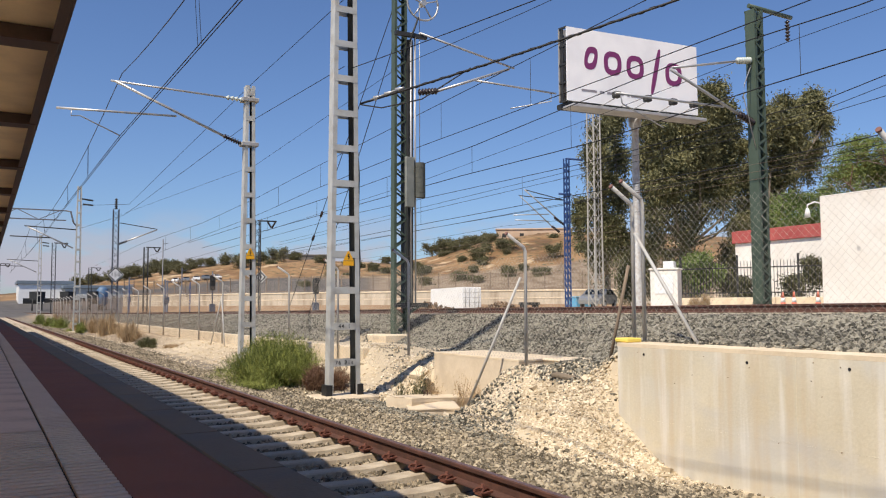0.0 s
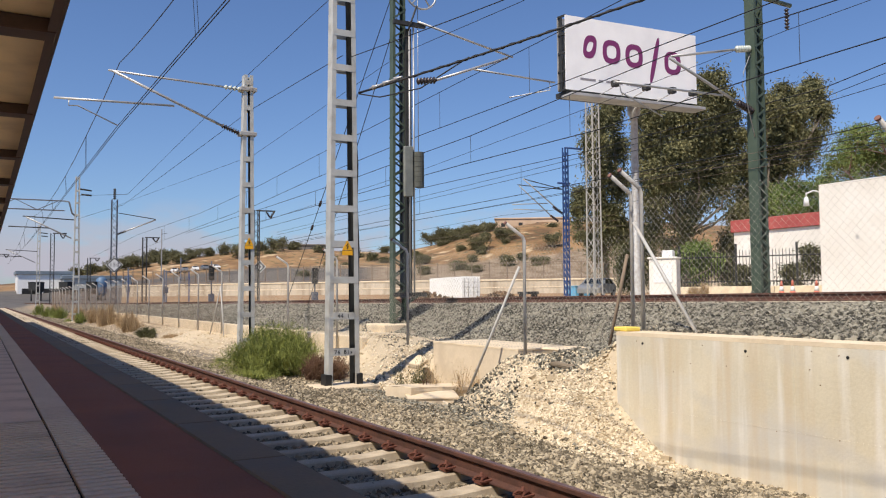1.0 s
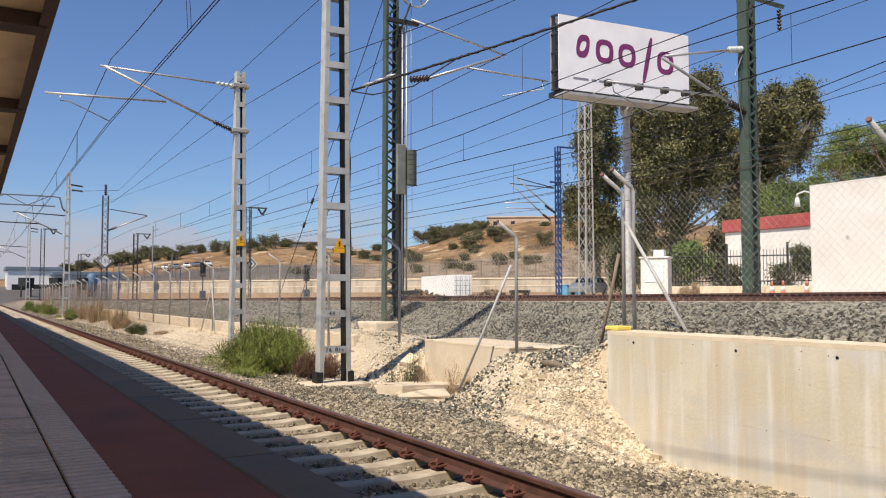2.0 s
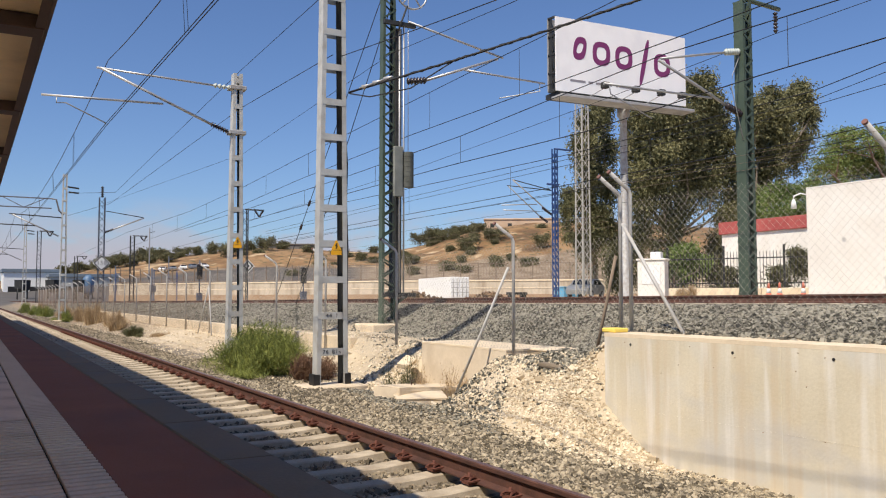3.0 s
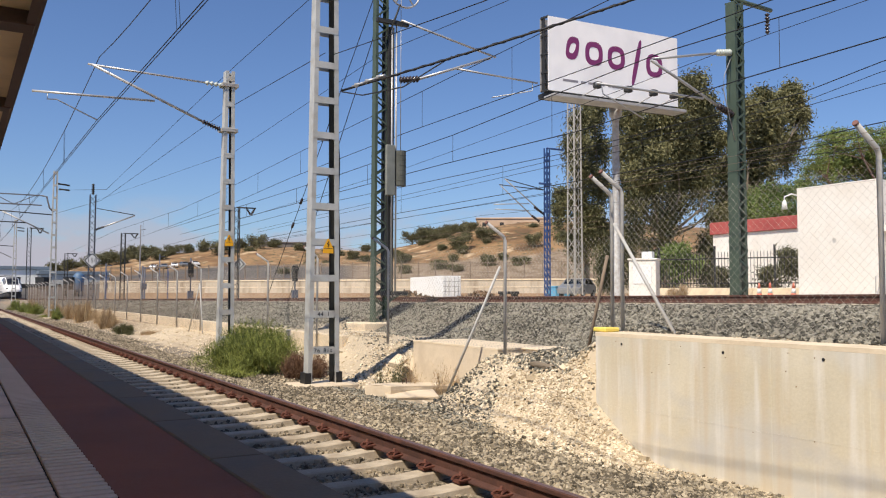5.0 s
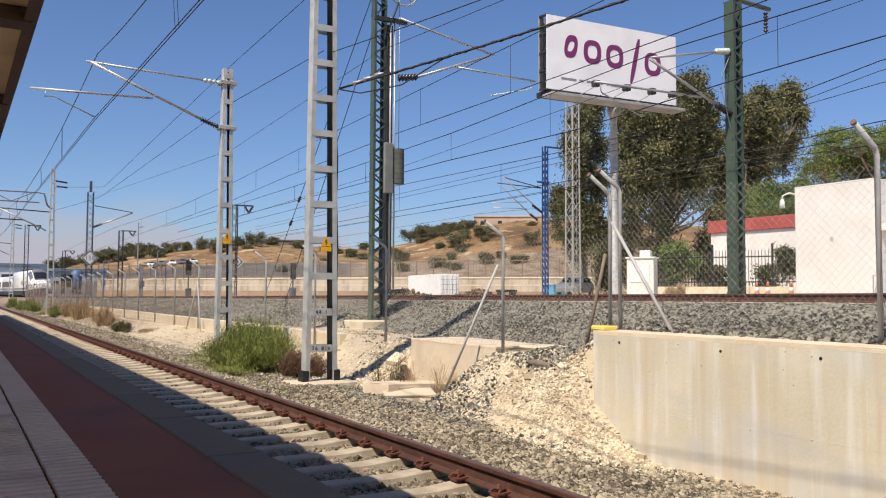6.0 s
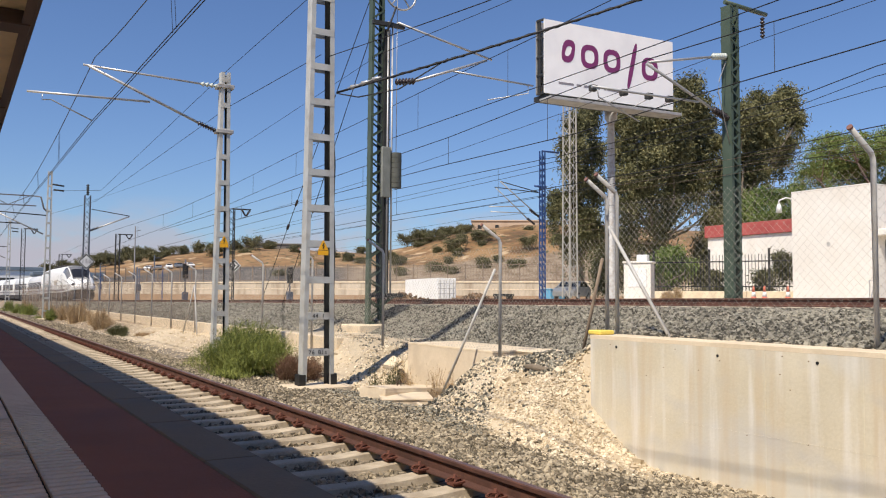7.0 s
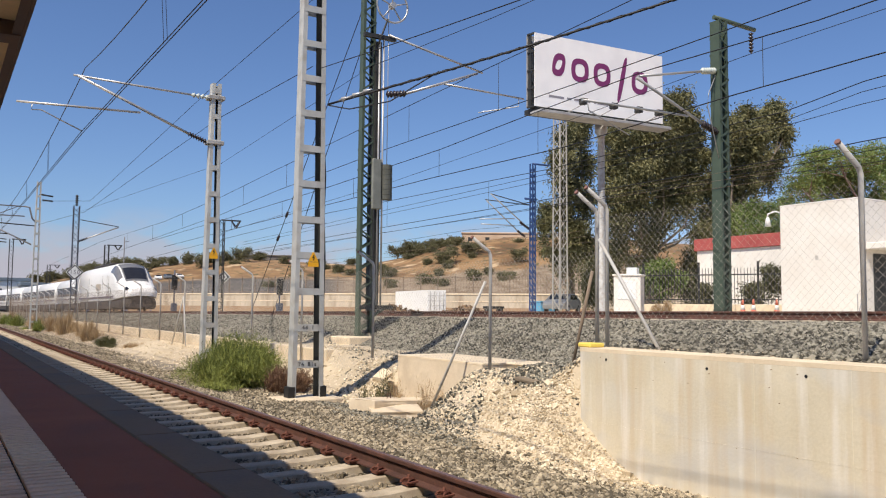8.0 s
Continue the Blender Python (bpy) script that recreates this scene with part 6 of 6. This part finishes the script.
kinds = [hill_tree(100 + k, r) for k, r in enumerate((1.25, 1.5, 1.75, 0.6, 0.8))]
rng = np.random.default_rng(4)
spots = [(b, rng.uniform(262, 280), 0.5) for b in (3.9, 4.4, 4.9, 5.2, 5.6, 6.1, 6.6)]
spots += [(b, rng.uniform(250, 290), 1.0) for b in (7.3, 7.8, 8.15, 8.5, 8.9, 9.3, 9.7, 10.2, 10.5, 10.9, 11.3, 11.6, 12.1, 12.4)]
spots += [(b, rng.uniform(250, 275), 1.0) for b in (13.3, 14.35, 15.2, 15.6, 16.7, 17.7, 18.9, 20.6)]
spots += [(b + rng.uniform(-0.2, 0.2), rng.uniform(262, 290), rng.uniform(0.7, 1.15)) for b in np.linspace(28.3, 32.2, 14)]
spots += [(rng.uniform(13, 42), rng.uniform(212, 275), 0.5) for _ in range(34)]
spots += [(33.4, 250, 1.5), (33.0, 252, 0.9), (32.0, 250, 0.8), (31.4, 240, 0.7), (25.0, 240, 0.5), (22.4, 235, 0.5), (36.5, 235, 0.7), (38.5, 240, 0.9), (40.5, 235, 1.1), (44, 230, 1.3), (47, 220, 1.3)]
first = {}
for i, (b, r, s) in enumerate(spots):
    x, y = r * math.sin(radians(b)), r * math.cos(radians(b))
    m = pose(x, y, float(land(x, y)) - 0.4, 0, 0, rng.uniform(0, 360))
    k = kinds[3 + i % 2] if s == 0.5 else kinds[i % 3]
    if k.location.z < -400:
        k.matrix_basis = m
    else:
        c, u = copy_thing(k, m), rng.uniform(0.75, 1.15)
        c.scale = (u, u, u * rng.uniform(0.85, 1.3))


def hill_building(bearing, r, w, d, h, material, label, turn):
    x, y = r * math.sin(radians(bearing)), r * math.cos(radians(bearing))
    t = thing("hill_building", (x, y, float(land(x, y)) - 0.8), label, "building", "hill buildings")
    t.rotation_euler = (0, 0, radians(turn))
    part("wall", rounded((-w / 2, -d / 2, 0), (w / 2, d / 2, h), 0.1), material, t)
    part("roof", rounded((-w / 2 - 0.3, -d / 2 - 0.3, h), (w / 2 + 0.3, d / 2 + 0.3, h + 0.5), 0.1), material, t)
    for k in range(int(w / 6)):
        part("window", box(bmesh.new(), (-w / 2 + 2 + 6 * k, -d / 2 - 0.06, 1.0), (-w / 2 + 3.4 + 6 * k, -d / 2 - 0.01, 2.4)), DARKSTEEL, t)
    return t


hill_building(19.2, 300, 20, 8, 3.2, mat("dark_shed", (0.12, 0.11, 0.1), (0.2, 0.18, 0.16), 0.2, 0.9), "long low dark building on the hill crest", -20)
hill_building(35.2, 292, 26, 10, 3.6, mat("ruin_render", (0.42, 0.3, 0.2), (0.6, 0.46, 0.34), 0.2, 0.9), "pale earthen walled enclosure on the hilltop", -34)


# ---- yard clutter ----
def car(place, turn, paint, label):
    c = thing("parked_car", place, label, "car", "parked cars")
    c.rotation_euler = (0, 0, radians(turn))
    prof = [(-2.1, 0.35), (-2.15, 0.7), (-1.9, 0.9), (-1.1, 1.0), (-0.5, 1.42), (0.9, 1.46), (1.7, 1.0), (2.1, 0.92), (2.15, 0.4)]
    bm = bmesh.new()
    a = [bm.verts.new((x, -0.85 + (0.12 if z > 1.1 else 0), z)) for x, z in prof]
    b = [bm.verts.new((x, 0.85 - (0.12 if z > 1.1 else 0), z)) for x, z in prof]
    for i in range(len(prof)):
        j = (i + 1) % len(prof)
        bm.faces.new((a[i], a[j], b[j], b[i]))
    bm.faces.new(a[::-1])
    bm.faces.new(b)
    bmesh.ops.bevel(bm, geom=bm.edges[:], offset=0.05, segments=2, affect="EDGES")
    part("body", bm, paint, c)
    g = glass("car_glass", (0.02, 0.025, 0.03))
    for s in (-1, 1):
        bm = bmesh.new()
        v = [bm.verts.new(p) for p in ((-0.95, s * 0.845, 1.02), (1.4, s * 0.845, 1.02), (0.85, s * 0.76, 1.38), (-0.45, s * 0.76, 1.38))]
        bm.faces.new(v)
        part("side_window", bm, g, c, "dark side glass")
        for x in (-1.35, 1.35):
            w = part("wheel", bar(bmesh.new(), (x, s * 0.7, 0.32), (x, s * 0.87, 0.32), 0.32, 16), BLACK, c)
            part("rim", bar(bmesh.new(), (x, s * 0.86, 0.32), (x, s * 0.88, 0.32), 0.2, 12), GALV2, w)
    bm = bmesh.new()
    bm.faces.new([bm.verts.new(p) for p in ((-1.08, -0.7, 1.04), (-1.08, 0.7, 1.04), (-0.58, 0.66, 1.4), (-0.58, -0.66, 1.4))])
    part("windscreen", bm, g, c, "dark windscreen")
    return c


car((38.7, 47.0, 1.15), 35, plain("silver_paint", (0.3, 0.32, 0.34), 0.3, 0.5), "silver hatchback parked by the lattice tower")
skip = thing("blue_skip", (39.2, 49.6, 1.15), "light blue metal waste skip in the yard", "skip")
part("body", rounded((-0.9, -0.6, 0), (0.9, 0.6, 0.85), 0.03), plain("skip_blue", (0.12, 0.36, 0.55), 0.5), skip)
part("rim", rounded((-0.95, -0.65, 0.852), (0.95, 0.65, 0.93), 0.02), plain("skip_rim", (0.16, 0.42, 0.6), 0.5), skip)
bench = thing("blue_trolley", (45.9, 66.0, 1.0), "small dark blue metal trolley in the yard", "trolley")
part("deck", rounded((-0.9, -0.5, 0.5), (0.9, 0.5, 0.75), 0.02), DARKSTEEL, bench)
for x in (-0.7, 0.7):
    part("leg", box(bmesh.new(), (x - 0.1, -0.4, 0), (x + 0.1, 0.4, 0.5)), DARKSTEEL, bench)
for k, (px, w, h, lab, m) in enumerate((((13.5, 226), 12, 7.6, "white industrial shed far along the line", WHITEPAINT), ((24.5, 219), 15, 6.4, "pale grey industrial shed with blacked-in gateways", GALV))):
    t = thing("far_shed", (px[0], px[1], 0.4), lab, "building", "far sheds")
    part("wall", rounded((-w / 2, -5, 0), (w / 2, 8, h - 0.8), 0.05), m, t)
    part("roof", rounded((-w / 2 - 0.4, -5.4, h - 0.8), (w / 2 + 0.4, 8.4, h), 0.05), plain("shed_roof_%d" % k, (0.16, 0.2, 0.24), 0.6), t, "blue-grey sheet roof")
    # black sheets on the closed front paint the shade inside open gateways
    for j in range(2 + k):
        part("gateway_shade", box(bmesh.new(), (-w / 2 + 1 + 4.6 * j, -5.05, 0), (-w / 2 + 4.4 + 4.6 * j, -5.01, 3.4)), BLACK, t, "black sheet for the shade inside an open gateway")
tank = thing("blue_tank", (21.7, 184, 0.6), "light blue cylindrical tank on legs", "tank")
part("vessel", lathe(bmesh.new(), (0, 0, 1.2), (0, 0, 5.2), [(0, 0.4), (0.15, 1.05), (0.85, 1.05), (1, 0.45)], 16), plain("tank_blue", (0.09, 0.16, 0.26), 0.5), tank)
for a in range(4):
    part("leg", bar(bmesh.new(), (0.8 * math.cos(a * 1.57), 0.8 * math.sin(a * 1.57), 0), (0.8 * math.cos(a * 1.57), 0.8 * math.sin(a * 1.57), 1.8), 0.09, 6), DARKSTEEL, tank)
for k in range(5):
    b, r = 11.2 + 0.62 * k, 236
    x, y = r * math.sin(radians(b)), r * math.cos(radians(b))
    car((x, y, float(land(x, y)) - 0.05), 64 + 9 * k, (WHITEPAINT, bpy.data.materials["silver_paint"])[k % 2], "pale car parked on the hill road")


def hopper(place, label):
    h = thing("hopper", place, label, "hopper", "yard hoppers")
    part("bin", lathe(bmesh.new(), (0, 0, 1.7), (0, 0, 4.2), [(0, 0.9), (0.3, 1.45), (0.96, 1.5), (1, 1.6)], 4), DARKSTEEL, h, "dark steel bin")
    for x in (-0.9, 0.9):
        for y in (-0.9, 0.9):
            part("leg", bar(bmesh.new(), (x, y, 0), (x, y, 2.6), 0.09, 6), DARKSTEEL, h)
    return h


bin1 = hopper((9.9, 189.0, 0.6), "dark steel hopper on legs by the far sheds")
for x, y in ((15.4, 187.0), (20.3, 184.5)):
    copy_thing(bin1, pose(x, y, 0.6))


def yard_pole(place, high, material, label):
    p = thing("yard_pole", place, label, "pole", "yard poles")
    part("shaft", lathe(bmesh.new(), (0, 0, 0), (0, 0, high), [(0, 0.22), (0.02, 0.22), (0.03, 0.13), (1, 0.09)], 8), material, p)
    part("arm", bar(bmesh.new(), (-0.1, 0, high * 0.93), (0.9, 0, high * 0.95), 0.06, 6), material, p)
    part("box", rounded((-0.28, -0.25, high * 0.3), (0.28, 0.2, high * 0.3 + 0.9), 0.03), material, p)


for x, y, h in ((20.2, 138.5, 5.5), (21.9, 118.0, 4.6), (30.0, 147.0, 7.6), (24.6, 131.0, 4.9)):
    yard_pole((x, y, 0.65), h, bpy.data.materials["slate_mast_paint"], "slate-blue steel pole with a small box in the yard")
yard_pole((28.6, 157.0, 0.65), 13.2, SLATE, "tall grey galvanised pole in the yard")


# ---- train ----
BODY = plain("train_white", (0.84, 0.82, 0.78), 0.3)
SKIRT = mat("train_underframe", (0.028, 0.024, 0.022), (0.06, 0.052, 0.047), 2, 0.7, 0, 20, 0.2)
GLAZE = glass("train_glass", (0.02, 0.02, 0.022), 0.2)
CABGREY = mat("train_cab_grey", (0.1, 0.1, 0.105), (0.2, 0.2, 0.2), 0.8, 0.2, 0, 20, 0.0)
STRIPE = plain("train_stripe", (0.13, 0.1, 0.13), 0.4)


def section(w, zb, zt, sh):
    """Half outline of a car body from the bottom edge up to the roof's middle."""
    h = zt - zb
    return [(w * 0.9, zb), (w, zb + 0.18 * h), (w, zb + (0.62 - 0.1 * sh) * h), (w * 0.97, zb + (0.78 - 0.1 * sh) * h), (w * 0.82, zb + (0.92 - 0.05 * sh) * h), (w * 0.45, zb + 0.988 * h), (0, zt)]


def loft(stations, lo=0, hi=12, swell=0.0):
    bm = bmesh.new()
    rings = []
    for y, w, zb, zt, sh in stations:
        half = section(w + swell, zb, zt + swell, sh)
        ring = [(-x, z) for x, z in half] + [(x, z) for x, z in half[-2::-1]]
        rings.append([bm.verts.new((x, y - swell, z)) for x, z in ring[lo:hi + 1]])
    for a, b in zip(rings, rings[1:]):
        for i in range(len(a) - 1):
            bm.faces.new((a[i], a[i + 1], b[i + 1], b[i])).smooth = True
    if swell == 0:
        for r in (rings[0], rings[-1]):
            bm.faces.new(r)
    return bm


def bogie(parent, y):
    b = part("bogie", rounded((-1.05, y - 1.5, 0.35), (1.05, y + 1.5, 0.75), 0.05), SKIRT, parent)
    for s in (-1, 1):
        for d in (-1.0, 1.0):
            part("wheel", bar(bmesh.new(), (s * 0.8, y + d, 0.43), (s * 0.92, y + d, 0.43), 0.43, 16), SKIRT, b)


NOSE_Y = [0.0, 0.05, 0.15, 0.35, 0.7, 1.2, 1.9, 2.5, 3.1, 3.7, 4.3, 5.0, 6.0, 20.0]
NOSE_W = [0.55, 0.8, 1.0, 1.17, 1.3, 1.38, 1.43, 1.45, 1.465, 1.475, 1.48, 1.48, 1.48, 1.48]
NOSE_TOP = [1.5, 1.62, 1.76, 1.93, 2.1, 2.24, 2.44, 2.86, 3.3, 3.66, 3.88, 3.98, 4.02, 4.02]
NOSE_LOW = [1.2, 1.17, 1.14, 1.12, 1.1, 1.07, 1.03, 1.0, 0.97, 0.94, 0.92, 0.9, 0.88, 0.88]


def nose_shell(ys, a0, a1, n, swell=0.0):
    """Skin of the power car between two angles round its section, 0 at one sill and 180 at the other."""
    bm = bmesh.new()
    rings = []
    for y in ys:
        w, top, low = (float(np.interp(y, NOSE_Y, v)) for v in (NOSE_W, NOSE_TOP, NOSE_LOW))
        p = float(np.interp(y, [0, 1.5, 3, 5], [2.2, 2.6, 3.0, 3.2]))
        waist = low + (top - low) * float(np.interp(y, [0, 2, 5], [0.3, 0.35, 0.42]))
        ring = []
        for k in range(n + 1):
            a = radians(a0 + (a1 - a0) * k / n)
            c, d = math.cos(a), abs(math.sin(a))
            x = -math.copysign(abs(c) ** (2 / p), c) * (w + swell)
            ring.append(bm.verts.new((x, y - swell, waist + (top + swell - waist) * d ** (2 / p))))
        if a1 - a0 == 180:
            ring = [bm.verts.new((-w * 0.96, y, low))] + ring + [bm.verts.new((w * 0.96, y, low))]
        rings.append(ring)
    for a, b in zip(rings, rings[1:]):
        for i in range(len(a) - 1):
            bm.faces.new((a[i], a[i + 1], b[i + 1], b[i])).smooth = True
    if a1 - a0 == 180:
        for r in (rings[0], rings[-1]):
            bm.faces.new(r)
    return bm


def power_car():
    c = thing("power_car", (0, 0, 0), "white high-speed train power car with a sloping duck-bill nose", "train car", "train cars")
    ys = [0, 0.05, 0.15, 0.35, 0.7, 1.2, 1.9] + [2.1 + 0.2 * k for k in range(16)] + [6, 9, 14, 19.8]
    part("body", nose_shell(ys, 0, 180, 36), BODY, c)
    part("cab_mask", nose_shell([1.9, 2.0] + [2.1 + 0.2 * k for k in range(14)], 59, 121, 16, 0.012), CABGREY, c, "grey surround of the windscreen")
    part("windscreen", nose_shell([2.15 + 0.2 * k for k in range(8)], 64, 116, 16, 0.022), GLAZE, c, "dark sloping windscreen")
    part("roof_cover", nose_shell([4.3, 4.7, 5.2, 6, 9, 14, 19.7], 66, 114, 10, 0.02), mat("train_roof_grey", (0.2, 0.2, 0.2), (0.3, 0.3, 0.29), 1, 0.6), c, "grey roof cover")
    for a, b in ((22, 54), (158, 126)):
        part("cab_side_window", nose_shell([2.5 + 0.22 * k for k in range(13)], a, b, 10, 0.014), CABGREY, c, "grey glazed cab side")
    for a, b in ((20, 40), (160, 140)):
        part("headlight", nose_shell([0.35, 0.5, 0.65, 0.8], a, b, 6, 0.016), GLAZE, c, "dark swept headlight")
    part("nose_skirt", loft([(0.2, 0.75, 0.3, 1.2, 0), (0.45, 1.1, 0.22, 1.16, 0), (1.2, 1.33, 0.18, 1.1, 0), (4.5, 1.42, 0.16, 0.95, 0)]), SKIRT, c, "dark lower nose fairing")
    part("underframe", rounded((-1.4, 4.5, 0.16), (1.4, 19.5, 0.9), 0.05), SKIRT, c)
    for s in (-1, 1):
        part("stripe", box(bmesh.new(), (min(s * 1.478, s * 1.492), 3.6, 1.1), (max(s * 1.478, s * 1.492), 19.7, 1.24)), STRIPE, c, "thin dark side stripe")
        part("cab_door", rounded((min(s * 1.47, s * 1.494), 5.6, 1.3), (max(s * 1.47, s * 1.494), 6.3, 2.35), 0.005), plain("door_white", (0.62, 0.61, 0.58), 0.3), c)
        part("grille", rounded((min(s * 1.47, s * 1.496), 9.0, 1.8), (max(s * 1.47, s * 1.496), 11.0, 2.35), 0.005), plain("grille_beige", (0.45, 0.38, 0.3), 0.5), c, "beige side grille")
        for yd in (5.55, 6.32, 8.2, 14.5):
            part("panel_gap", box(bmesh.new(), (min(s * 1.478, s * 1.488), yd, 1.28), (max(s * 1.478, s * 1.488), yd + 0.03, 3.0)), SKIRT, c, "dark panel gap")
    part("roof_gear", rounded((-0.7, 8.5, 4.0), (0.7, 17, 4.2), 0.08), SKIRT, c, "dark roof equipment")
    for y in (4.0, 16.0):
        bogie(c, y)
    return c


def coach(first=False):
    c = thing("coach", (0, 0, 0), "white low passenger coach with a dark window band", "train car", "train cars")
    front = 3.95 if first else 3.36
    st = [(0.05, 1.46, 0.75, front, 0.5), (1.2, 1.48, 0.75, front, 0.5), (3.0, 1.48, 0.75, 3.38, 0.5), (13.0, 1.48, 0.75, 3.36, 0.5)]
    part("body", loft(st), BODY, c)
    for s in (-1, 1):
        for k in range(6):
            part("window", rounded((min(s * 1.475, s * 1.492), 1.3 + 1.85 * k, 1.5), (max(s * 1.475, s * 1.492), 3.05 + 1.85 * k, 2.4), 0.005), GLAZE, c, "dark passenger window")
        part("stripe", box(bmesh.new(), (min(s * 1.482, s * 1.492), 0.1, 1.16), (max(s * 1.482, s * 1.492), 12.95, 1.24)), STRIPE, c)
    part("underframe", rounded((-1.35, 0.2, 0.16), (1.35, 12.9, 0.8), 0.05), SKIRT, c)
    part("gangway", rounded((-0.9, 12.95, 0.7), (0.9, 13.2, 3.1), 0.04), SKIRT, c)
    bogie(c, 0.2)
    return c


POWER, FIRST = power_car(), coach(True)
COACH = coach()
CARS = [(POWER, 0.0, 19.8), (FIRST, 20.1, 13.0), (COACH, 33.3, 13.0)]
CARS += [(copy_thing(COACH, pose(0, 0, 0)), 46.5 + 13.2 * k, 13.0) for k in range(7)]


def nose_at(t):
    """How far off the train's nose is, as it comes on at a steady pace."""
    return 325.8 - 32.2 * t


def motions():
    for ob, back, length in CARS:
        rows = []
        for k in range(17):
            t = k * 0.5
            y0 = nose_at(t) + back
            y1 = y0 + length
            x0, x1 = 14.05 + float(bend(y0)), 14.05 + float(bend(y1))
            z0, z1 = float(rail2_z(y0)), float(rail2_z(y1))
            rows.append((t, pose(x0, y0, z0, math.degrees(math.atan2(z1 - z0, length)), 0, -math.degrees(math.atan2(x1 - x0, y1 - y0)))))
        walk(ob, rows)


motions()
